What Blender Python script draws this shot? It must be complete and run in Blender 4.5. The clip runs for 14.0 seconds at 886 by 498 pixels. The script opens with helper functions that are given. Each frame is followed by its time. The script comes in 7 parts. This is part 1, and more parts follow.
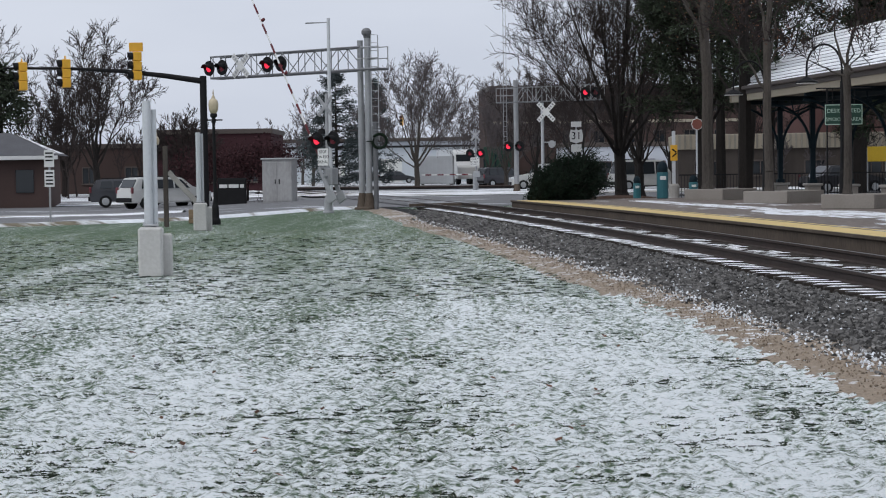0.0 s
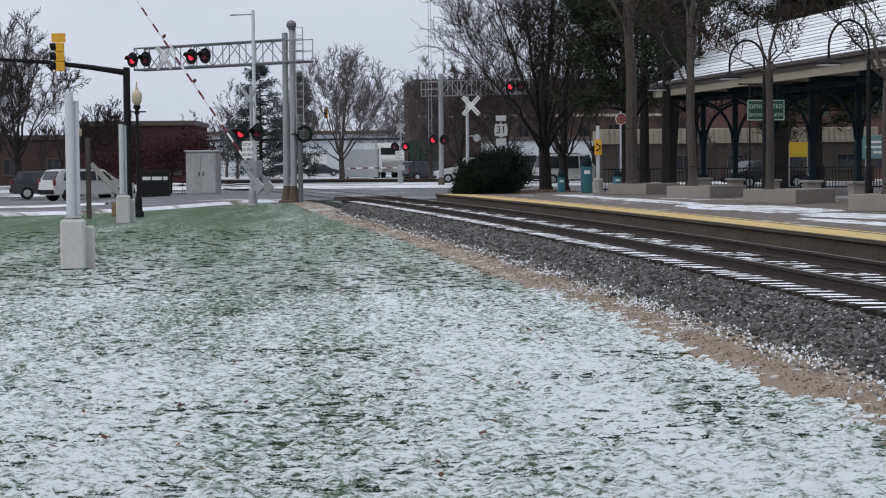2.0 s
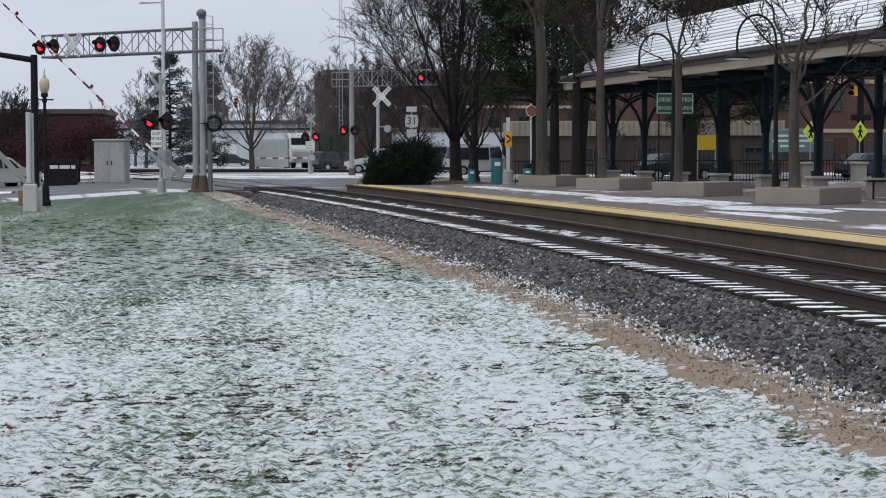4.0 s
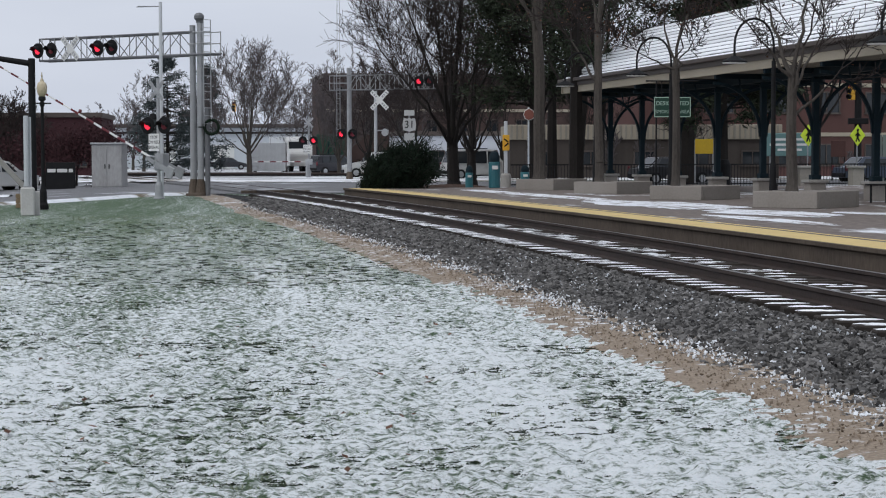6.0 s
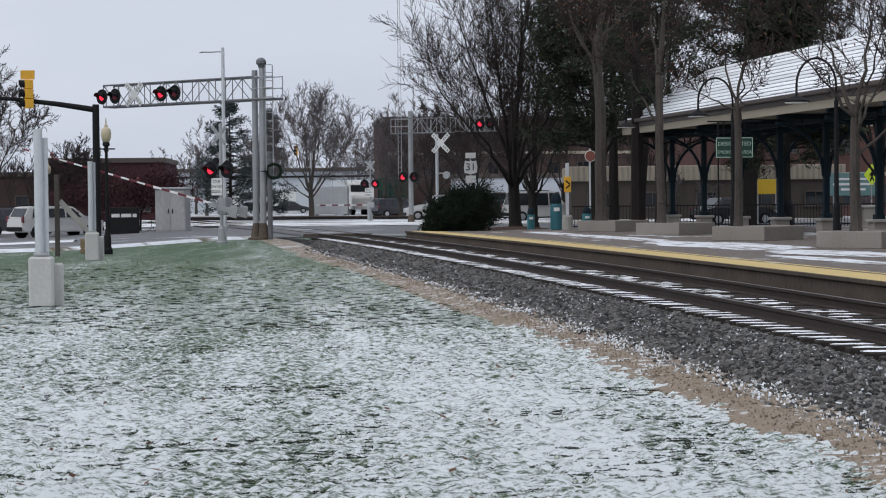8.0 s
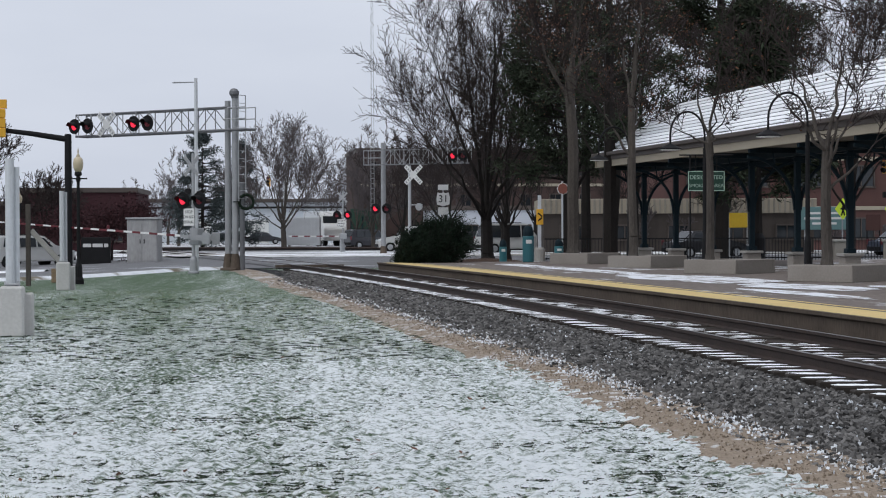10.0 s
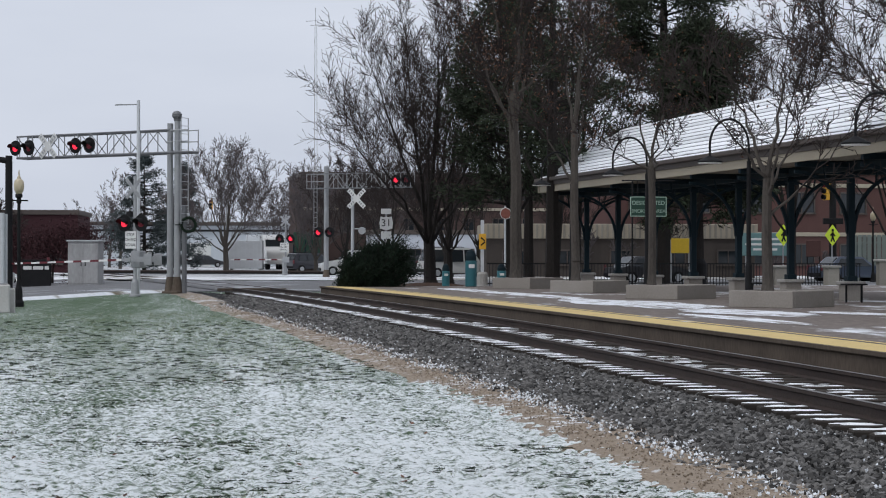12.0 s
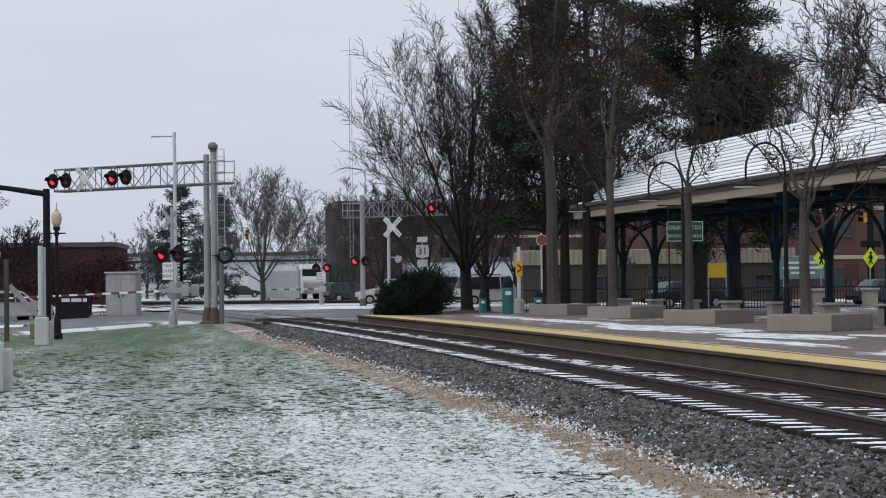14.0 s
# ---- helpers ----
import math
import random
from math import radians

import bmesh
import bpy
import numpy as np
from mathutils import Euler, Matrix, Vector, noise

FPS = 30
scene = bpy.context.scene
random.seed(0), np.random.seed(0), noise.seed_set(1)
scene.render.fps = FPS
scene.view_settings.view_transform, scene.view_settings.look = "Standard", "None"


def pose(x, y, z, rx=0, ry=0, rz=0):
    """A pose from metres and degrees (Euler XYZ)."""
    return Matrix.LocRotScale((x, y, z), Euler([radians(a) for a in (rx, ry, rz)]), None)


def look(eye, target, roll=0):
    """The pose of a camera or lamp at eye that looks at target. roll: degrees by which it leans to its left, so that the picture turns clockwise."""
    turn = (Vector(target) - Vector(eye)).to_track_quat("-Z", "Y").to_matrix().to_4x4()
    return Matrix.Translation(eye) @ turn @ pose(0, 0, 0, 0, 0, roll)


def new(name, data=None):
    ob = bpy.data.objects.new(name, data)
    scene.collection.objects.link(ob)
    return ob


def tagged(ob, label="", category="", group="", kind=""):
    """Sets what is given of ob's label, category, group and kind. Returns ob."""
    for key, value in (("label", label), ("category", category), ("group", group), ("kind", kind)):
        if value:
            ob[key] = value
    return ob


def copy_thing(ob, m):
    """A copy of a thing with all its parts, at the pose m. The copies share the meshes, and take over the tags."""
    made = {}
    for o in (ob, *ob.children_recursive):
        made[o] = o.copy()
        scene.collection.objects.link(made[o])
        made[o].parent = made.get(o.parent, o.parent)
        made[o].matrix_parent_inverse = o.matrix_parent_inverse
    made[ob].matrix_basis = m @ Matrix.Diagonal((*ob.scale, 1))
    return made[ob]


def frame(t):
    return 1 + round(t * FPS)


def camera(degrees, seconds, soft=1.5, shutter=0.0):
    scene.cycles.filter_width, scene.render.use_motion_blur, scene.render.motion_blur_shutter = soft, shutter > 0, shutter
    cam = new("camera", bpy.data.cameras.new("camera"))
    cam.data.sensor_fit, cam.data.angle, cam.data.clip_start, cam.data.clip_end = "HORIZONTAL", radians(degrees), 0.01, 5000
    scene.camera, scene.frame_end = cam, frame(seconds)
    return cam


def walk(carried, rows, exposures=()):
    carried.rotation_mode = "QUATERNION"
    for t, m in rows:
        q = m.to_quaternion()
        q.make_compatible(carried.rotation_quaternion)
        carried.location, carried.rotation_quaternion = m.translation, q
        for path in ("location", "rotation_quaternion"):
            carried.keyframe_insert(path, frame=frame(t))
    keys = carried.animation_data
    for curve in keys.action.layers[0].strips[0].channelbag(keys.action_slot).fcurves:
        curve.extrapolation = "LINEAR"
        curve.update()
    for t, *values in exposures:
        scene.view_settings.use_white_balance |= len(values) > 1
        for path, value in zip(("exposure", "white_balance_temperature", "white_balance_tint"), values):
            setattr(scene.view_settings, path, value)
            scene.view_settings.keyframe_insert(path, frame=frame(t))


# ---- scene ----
# ---- camera ----
EYE = Vector((0.0, 0.0, 1.6))
cam = camera(26.466, 14.0, soft=1.1)
TURNS = [
    (0.0, 0.000, -2.408, -0.815),
    (0.5, -0.591, -2.419, -0.785),
    (1.0, -0.345, -2.403, -0.720),
    (1.5, 0.728, -2.469, -0.631),
    (2.0, 2.295, -2.634, -0.526),
    (2.5, 3.693, -2.826, -0.396),
    (3.0, 4.577, -2.910, -0.296),
    (3.5, 4.960, -2.927, -0.132),
    (6.0, 5.103, -2.815, -0.107),
    (6.5, 4.795, -2.584, -0.279),
    (7.0, 4.130, -2.286, -0.434),
    (7.5, 3.218, -1.894, -0.520),
    (10.0, 4.077, -0.555, -0.200),
    (10.5, 5.035, -0.450, -0.177),
    (11.0, 5.619, -0.275, -0.096),
    (11.5, 5.798, -0.077, 0.043),
    (12.0, 5.817, 0.179, 0.084),
    (12.5, 5.785, 0.377, 0.021),
    (13.0, 5.710, 0.573, -0.129),
    (13.5, 5.347, 0.738, -0.372),
    (14.0, 4.716, 1.024, -0.614),
]


def facing(yaw, pitch, roll):
    y, p = radians(yaw), radians(pitch)
    way = Vector((math.sin(y) * math.cos(p), math.cos(y) * math.cos(p), math.sin(p)))
    return look(EYE, EYE + way * 10, roll)


walk(cam, [(t, facing(yaw, pitch, roll)) for t, yaw, pitch, roll in TURNS])

# ---- world and light: overcast winter sky ----
world = bpy.data.worlds.new("overcast_sky")
scene.world = world
world.use_nodes = True
wn, wl = world.node_tree.nodes, world.node_tree.links
wn.clear()
sky = wn.new("ShaderNodeTexSky")
sky.sky_type = "NISHITA"
sky.sun_disc = False
sky.sun_elevation, sky.sun_rotation = radians(55), radians(225)
sky.air_density, sky.dust_density = 1.0, 3.0
gain = wn.new("ShaderNodeVectorMath")
gain.operation = "SCALE"
gain.inputs["Scale"].default_value = 0.06
wl.new(sky.outputs[0], gain.inputs[0])
co = wn.new("ShaderNodeTexCoord")
flat = wn.new("ShaderNodeMapping")
flat.inputs["Scale"].default_value = (1.0, 1.0, 4.0)
wl.new(co.outputs["Generated"], flat.inputs[0])
cloud = wn.new("ShaderNodeTexNoise")
cloud.inputs["Scale"].default_value, cloud.inputs["Detail"].default_value = 2.2, 5
wl.new(flat.outputs[0], cloud.inputs["Vector"])
tone = wn.new("ShaderNodeValToRGB")
tone.color_ramp.elements[0].position, tone.color_ramp.elements[1].position = 0.3, 0.72
tone.color_ramp.elements[0].color = (0.585, 0.635, 0.745, 1)
tone.color_ramp.elements[1].color = (0.755, 0.80, 0.90, 1)
wl.new(cloud.outputs["Fac"], tone.inputs[0])
mixw = wn.new("ShaderNodeMix")
mixw.data_type = "RGBA"
mixw.inputs[0].default_value = 0.94
wl.new(gain.outputs[0], mixw.inputs[6])
wl.new(tone.outputs[0], mixw.inputs[7])
bg = wn.new("ShaderNodeBackground")
bg.inputs["Strength"].default_value = 1.0
wl.new(mixw.outputs[2], bg.inputs[0])
wo = wn.new("ShaderNodeOutputWorld")
wl.new(bg.outputs[0], wo.inputs[0])

sun = new("sun", bpy.data.lights.new("sun", "SUN"))
sun.data.energy, sun.data.angle, sun.data.color = 1.03, radians(25), (0.98, 0.97, 0.95)
sun.matrix_world = look((0, 0, 30), (6, 6, 18))
scene.view_settings.exposure = 0.0


# ---- materials ----
def mat(name, base, rough=0.8, other=None, amount=0.5, scale=3.0, fine=40.0, bump=0.15, metal=0.0, depth=0.01, stretch=(1, 1, 1), coat=0.0):
    """Base colour broken up at two scales, with fine relief."""
    m = bpy.data.materials.new(name)
    m.use_nodes = True
    n, l = m.node_tree.nodes, m.node_tree.links
    b = n["Principled BSDF"]
    b.inputs["Metallic"].default_value = metal
    b.inputs["Coat Weight"].default_value = coat
    b.inputs["Specular IOR Level"].default_value = 0.2 if rough > 0.65 else 0.5
    c = n.new("ShaderNodeTexCoord")
    mp = n.new("ShaderNodeMapping")
    mp.inputs["Scale"].default_value = stretch
    l.new(c.outputs["Object"], mp.inputs[0])
    big, small = n.new("ShaderNodeTexNoise"), n.new("ShaderNodeTexNoise")
    for t, s in ((big, scale), (small, fine)):
        t.inputs["Scale"].default_value, t.inputs["Detail"].default_value = s, 4
        l.new(mp.outputs[0], t.inputs["Vector"])
    add = n.new("ShaderNodeMath")
    add.operation = "MULTIPLY_ADD"
    add.inputs[1].default_value = 0.5
    l.new(small.outputs["Fac"], add.inputs[0])
    half = n.new("ShaderNodeMath")
    half.operation = "MULTIPLY"
    half.inputs[1].default_value = 0.5
    l.new(big.outputs["Fac"], half.inputs[0])
    l.new(half.outputs[0], add.inputs[2])
    r = n.new("ShaderNodeValToRGB")
    other = other or tuple(v * 0.6 for v in base)
    e = r.color_ramp.elements
    e[0].position, e[1].position = 0.5 - 0.2, 0.5 + 0.2
    e[0].color = (*[a + (o - a) * amount for a, o in zip(base, other)], 1)
    e[1].color = (*base, 1)
    l.new(add.outputs[0], r.inputs[0])
    info = n.new("ShaderNodeObjectInfo")
    vary = n.new("ShaderNodeHueSaturation")
    mr = n.new("ShaderNodeMapRange")
    mr.inputs["To Min"].default_value, mr.inputs["To Max"].default_value = 0.88, 1.12
    l.new(info.outputs["Random"], mr.inputs["Value"])
    l.new(mr.outputs[0], vary.inputs["Value"])
    l.new(r.outputs[0], vary.inputs["Color"])
    l.new(vary.outputs[0], b.inputs["Base Color"])
    rr = n.new("ShaderNodeMapRange")
    rr.inputs["To Min"].default_value, rr.inputs["To Max"].default_value = max(0.03, rough - 0.12), min(1, rough + 0.12)
    l.new(add.outputs[0], rr.inputs["Value"])
    l.new(rr.outputs[0], b.inputs["Roughness"])
    if bump:
        bp = n.new("ShaderNodeBump")
        bp.inputs["Strength"].default_value, bp.inputs["Distance"].default_value = bump, depth
        l.new(small.outputs["Fac"], bp.inputs["Height"])
        l.new(bp.outputs[0], b.inputs["Normal"])
    return m


def two_tone(name, low, high, scale, edge, rough, detail=8.0, stretch=(1, 1, 1), bump=0.4, depth=0.03, patch=0.25, patch_scale=0.35, width=0.06, wide_stretch=None, thin_from=None, ruggedness=0.62, drift=0.0):
    """Two materials in patches (snow over grass, snow over asphalt); a wide noise shifts how much of each shows."""
    m = bpy.data.materials.new(name)
    m.use_nodes = True
    n, l = m.node_tree.nodes, m.node_tree.links
    b = n["Principled BSDF"]
    b.inputs["Roughness"].default_value = rough
    b.inputs["Specular IOR Level"].default_value = 0.25
    c = n.new("ShaderNodeTexCoord")
    mp = n.new("ShaderNodeMapping")
    mp.inputs["Scale"].default_value = stretch
    l.new(c.outputs["Object"], mp.inputs[0])
    fine, wide, grain = n.new("ShaderNodeTexNoise"), n.new("ShaderNodeTexNoise"), n.new("ShaderNodeTexNoise")
    for t, s, d in ((fine, scale, detail), (wide, patch_scale, 3.0), (grain, scale * 6, 3.0)):
        t.inputs["Scale"].default_value, t.inputs["Detail"].default_value = s, d
        t.inputs["Roughness"].default_value = ruggedness
    l.new(mp.outputs[0], fine.inputs["Vector"])
    wm = n.new("ShaderNodeMapping")
    wm.inputs["Scale"].default_value = wide_stretch or (1, 1, 1)
    l.new(c.outputs["Object"], wm.inputs[0])
    l.new(wm.outputs[0], wide.inputs["Vector"])
    l.new(mp.outputs[0], grain.inputs["Vector"])
    s1 = n.new("ShaderNodeMath")
    s1.operation = "SUBTRACT"
    l.new(wide.outputs["Fac"], s1.inputs[0])
    s1.inputs[1].default_value = 0.5
    s2 = n.new("ShaderNodeMath")
    s2.operation = "MULTIPLY_ADD"
    s2.inputs[1].default_value = patch * 4
    l.new(s1.outputs[0], s2.inputs[0])
    l.new(fine.outputs["Fac"], s2.inputs[2])
    mr = n.new("ShaderNodeMapRange")
    mr.inputs["From Min"].default_value, mr.inputs["From Max"].default_value = edge - width, edge + width
    l.new(s2.outputs[0], mr.inputs["Value"])
    if thin_from:
        # the snow thins out towards the road
        xyz = n.new("ShaderNodeSeparateXYZ")
        l.new(c.outputs["Object"], xyz.inputs[0])
        th = n.new("ShaderNodeMapRange")
        for key, value in zip(("From Min", "From Max", "To Max"), thin_from):
            th.inputs[key].default_value = value
        l.new(xyz.outputs["Y"], th.inputs["Value"])
        sub = n.new("ShaderNodeMath")
        sub.operation = "SUBTRACT"
        l.new(s2.outputs[0], sub.inputs[0])
        l.new(th.outputs[0], sub.inputs[1])
        l.new(sub.outputs[0], mr.inputs["Value"])
        if drift:
            # and lies thicker along the track's edge, which follows the curve of the rails
            def calc(op, p, q):
                m_ = n.new("ShaderNodeMath")
                m_.operation = op
                for k_, v_ in enumerate((p, q)):
                    if isinstance(v_, float):
                        m_.inputs[k_].default_value = v_
                    else:
                        l.new(v_, m_.inputs[k_])
                return m_.outputs[0]
            u = calc("SUBTRACT", xyz.outputs["Y"], 20.0)
            bow = calc("MULTIPLY", u, calc("SUBTRACT", calc("MULTIPLY", u, -0.00069), 0.07))
            away = calc("SUBTRACT", calc("SUBTRACT", xyz.outputs["X"], 6.05), bow)
            dr = n.new("ShaderNodeMapRange")
            dr.inputs["From Min"].default_value, dr.inputs["From Max"].default_value, dr.inputs["To Max"].default_value = -6.6, -4.4, drift
            l.new(away, dr.inputs["Value"])
            l.new(calc("ADD", sub.outputs[0], dr.outputs[0]), mr.inputs["Value"])
    lo, hi = n.new("ShaderNodeValToRGB"), n.new("ShaderNodeValToRGB")
    for ramp, (c0, c1) in ((lo, low), (hi, high)):
        e = ramp.color_ramp.elements
        e[0].position, e[1].position = 0.3, 0.7
        e[0].color, e[1].color = (*c0, 1), (*c1, 1)
        l.new(grain.outputs["Fac"], ramp.inputs[0])
    mx = n.new("ShaderNodeMix")
    mx.data_type = "RGBA"
    l.new(mr.outputs[0], mx.inputs[0])
    l.new(lo.outputs[0], mx.inputs[6])
    l.new(hi.outputs[0], mx.inputs[7])
    l.new(mx.outputs[2], b.inputs["Base Color"])
    bp = n.new("ShaderNodeBump")
    bp.inputs["Strength"].default_value, bp.inputs["Distance"].default_value = bump, depth
    l.new(s2.outputs[0], bp.inputs["Height"])
    l.new(bp.outputs[0], b.inputs["Normal"])
    return m


def glow(name, color, strength):
    m = bpy.data.materials.new(name)
    m.use_nodes = True
    b = m.node_tree.nodes["Principled BSDF"]
    b.inputs["Base Color"].default_value = (*color, 1)
    b.inputs["Emission Color"].default_value = (*color, 1)
    b.inputs["Emission Strength"].default_value = strength
    b.inputs["Roughness"].default_value = 0.4
    return m


def plain(name, color, rough=0.5, metal=0.0, trans=0.0):
    m = bpy.data.materials.new(name)
    m.use_nodes = True
    b = m.node_tree.nodes["Principled BSDF"]
    b.inputs["Base Color"].default_value = (*color, 1)
    b.inputs["Roughness"].default_value, b.inputs["Metallic"].default_value = rough, metal
    b.inputs["Transmission Weight"].default_value = trans
    return m


# the darkest grass tone also paints shade in hollows between tufts
M_GRASS = two_tone("snowy_grass", ((0.014, 0.026, 0.013), (0.15, 0.23, 0.13)), ((0.76, 0.83, 0.84), (0.985, 0.99, 0.995)), 19.0, 0.474, 0.85,
                   detail=10.0, stretch=(0.6, 1.15, 1.0), patch=0.075, patch_scale=1.1, width=0.06, bump=0.8, depth=0.05, wide_stretch=(0.6, 0.06, 1.0), thin_from=(15.0, 55.0, 0.13), ruggedness=0.74, drift=0.03)
# grass colour darkened so the tufts also draw shade between clumps
M_TUFT = mat("matted_grass", (0.055, 0.075, 0.048), 0.9, (0.02, 0.028, 0.018), 0.7, 1.2, 9.0, 0)
M_BLADE = mat("grass_blade", (0.15, 0.20, 0.11), 0.8, (0.34, 0.34, 0.24), 0.6, 1.2, 9.0, 0)
M_FROST = mat("snow_crumb", (0.84, 0.86, 0.89), 0.75, (0.7, 0.75, 0.8), 0.5, 2, 30, 0.2)
M_DIRT = two_tone("dead_grass_strip", ((0.185, 0.14, 0.10), (0.35, 0.285, 0.22)), ((0.6, 0.62, 0.63), (0.84, 0.85, 0.87)), 6.0, 0.60, 0.9, patch=0.12, patch_scale=0.5, depth=0.03)
# near-black bed: the shade between loose stones is put into its colour
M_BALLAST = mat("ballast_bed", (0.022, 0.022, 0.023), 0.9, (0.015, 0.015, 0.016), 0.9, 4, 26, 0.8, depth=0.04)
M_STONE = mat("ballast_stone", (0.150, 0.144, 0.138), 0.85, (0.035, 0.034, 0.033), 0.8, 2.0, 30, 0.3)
M_RUST = mat("rusty_rail", (0.036, 0.029, 0.027), 0.7, (0.07, 0.045, 0.034), 0.6, 2, 30, 0.3)
M_RAILTOP = mat("rail_head", (0.20, 0.19, 0.185), 0.42, (0.10, 0.085, 0.075), 0.7, 1.2, 20, 0.1, metal=0.5)
M_TIE = mat("tarred_tie", (0.055, 0.045, 0.038), 0.9, (0.02, 0.018, 0.016), 0.8, 3, 30, 0.5, stretch=(0.3, 2, 1))
M_SNOW = mat("snow", (0.92, 0.93, 0.95), 0.7, (0.84, 0.86, 0.90), 0.6, 1.5, 18, 0.5, depth=0.02)
M_CONC = mat("concrete", (0.40, 0.385, 0.36), 0.85, (0.26, 0.245, 0.225), 0.9, 1.0, 25, 0.25)
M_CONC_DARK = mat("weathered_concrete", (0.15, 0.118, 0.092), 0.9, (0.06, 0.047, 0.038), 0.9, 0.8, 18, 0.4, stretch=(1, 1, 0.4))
M_PLANTER = mat("planter_concrete", (0.33, 0.30, 0.27), 0.85, (0.22, 0.20, 0.175), 0.8, 1.2, 22, 0.25)
M_POSTBASE = mat("pale_concrete", (0.55, 0.54, 0.52), 0.8, (0.40, 0.39, 0.37), 0.8, 2.0, 25, 0.25)
M_PAVE = two_tone("snow_dusted_pavers", ((0.13, 0.108, 0.095), (0.22, 0.185, 0.163)), ((0.62, 0.64, 0.67), (0.82, 0.84, 0.87)), 1.1, 0.64, 0.8, stretch=(1.0, 0.35, 1), patch=0.22, patch_scale=0.16, depth=0.01, bump=0.2)
M_YELLOW = mat("yellow_tactile_strip", (0.74, 0.56, 0.25), 0.75, (0.50, 0.38, 0.17), 0.7, 1.5, 25, 0.3)
M_ROAD = two_tone("wet_salted_asphalt", ((0.10, 0.10, 0.105), (0.19, 0.19, 0.195)), ((0.55, 0.57, 0.6), (0.8, 0.82, 0.85)), 0.8, 0.66, 0.7, stretch=(0.35, 1.3, 1), patch=0.18, patch_scale=0.12, depth=0.01, bump=0.15)
M_VERGE = two_tone("snowy_verge", ((0.12, 0.10, 0.07), (0.24, 0.21, 0.15)), ((0.7, 0.73, 0.77), (0.86, 0.88, 0.9)), 0.9, 0.47, 0.85, stretch=(0.4, 1.2, 1), patch=0.15, patch_scale=0.1)
M_SNOWPATCH = two_tone("trodden_snow", ((0.24, 0.21, 0.20), (0.36, 0.33, 0.31)), ((0.74, 0.76, 0.80), (0.86, 0.88, 0.91)), 2.2, 0.44, 0.8, stretch=(1.4, 0.35, 1), patch=0.10, patch_scale=0.6, depth=0.01)
M_SNOWBANK = two_tone("ploughed_snow", ((0.22, 0.20, 0.17), (0.38, 0.36, 0.33)), ((0.74, 0.76, 0.79), (0.88, 0.89, 0.91)), 0.9, 0.48, 0.85, stretch=(0.3, 1.2, 1), patch=0.12, patch_scale=0.1)
M_YARD = two_tone("slushy_yard", ((0.13, 0.13, 0.13), (0.24, 0.23, 0.23)), ((0.66, 0.68, 0.71), (0.84, 0.86, 0.88)), 0.5, 0.5, 0.75, stretch=(0.3, 1.0, 1), patch=0.15, patch_scale=0.06)
M_GALV = mat("galvanised_steel", (0.42, 0.43, 0.44), 0.5, (0.28, 0.285, 0.29), 0.8, 3, 25, 0.1, metal=0.35)
M_GALV_PALE = mat("pale_painted_steel", (0.60, 0.62, 0.64), 0.5, (0.48, 0.49, 0.50), 0.7, 2, 20, 0.1, metal=0.2)
M_BLACK = mat("black_painted_steel", (0.010, 0.010, 0.011), 0.72, (0.018, 0.018, 0.019), 0.6, 3, 30, 0.1)
M_GREEN = mat("dark_teal_steel", (0.007, 0.019, 0.027), 0.68, (0.005, 0.012, 0.016), 0.7, 3, 30, 0.1)
M_TEAL = mat("teal_paint", (0.03, 0.16, 0.19), 0.5, (0.02, 0.10, 0.12), 0.6, 3, 30, 0.1)
M_SIGY = mat("traffic_yellow", (0.78, 0.42, 0.03), 0.5, (0.6, 0.3, 0.02), 0.6, 4, 30, 0.1)
M_WHITE = mat("white_paint", (0.75, 0.75, 0.74), 0.55, (0.6, 0.6, 0.58), 0.6, 3, 30, 0.1)
M_RED = mat("red_reflective", (0.15, 0.018, 0.026), 0.5, (0.09, 0.012, 0.018), 0.6, 3, 30, 0.1)
M_BARK = mat("grey_brown_bark", (0.105, 0.092, 0.080), 0.95, (0.042, 0.036, 0.032), 0.9, 4, 30, 0.8, stretch=(1, 1, 0.25), depth=0.03)
M_BARK_DK = mat("dark_wet_bark", (0.035, 0.03, 0.027), 0.95, (0.015, 0.013, 0.012), 0.9, 4, 30, 0.8, stretch=(1, 1, 0.25), depth=0.03)
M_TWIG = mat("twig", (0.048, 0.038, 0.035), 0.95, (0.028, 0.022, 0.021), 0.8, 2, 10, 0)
# paler, greyer copy of the twig colour, with distance haze painted in
M_TWIG_HAZED = mat("far_twig", (0.12, 0.105, 0.105), 0.95, (0.075, 0.065, 0.065), 0.8, 2, 10, 0)
M_NEEDLE = mat("pine_needle", (0.030, 0.046, 0.027), 0.8, (0.030, 0.026, 0.018), 0.8, 1.0, 8, 0)
M_JUNIPER = mat("juniper_scale", (0.010, 0.022, 0.012), 0.8, (0.008, 0.011, 0.007), 0.8, 2.0, 8, 0)
M_SPRUCE = mat("spruce_needle", (0.075, 0.09, 0.092), 0.85, (0.045, 0.058, 0.058), 0.8, 1.0, 8, 0)
M_DRYLEAF = mat("dry_leaf", (0.15, 0.075, 0.045), 0.85, (0.09, 0.045, 0.03), 0.8, 2, 9, 0)
M_REDTWIG = mat("red_twig", (0.055, 0.024, 0.027), 0.9, (0.035, 0.016, 0.018), 0.8, 2, 8, 0)
M_FASCIA = mat("cream_fascia", (0.42, 0.37, 0.29), 0.7, (0.32, 0.28, 0.22), 0.7, 1.0, 20, 0.1)
M_GUTTER = mat("brown_gutter", (0.09, 0.07, 0.06), 0.6, (0.05, 0.04, 0.035), 0.7, 1.5, 20, 0.1)
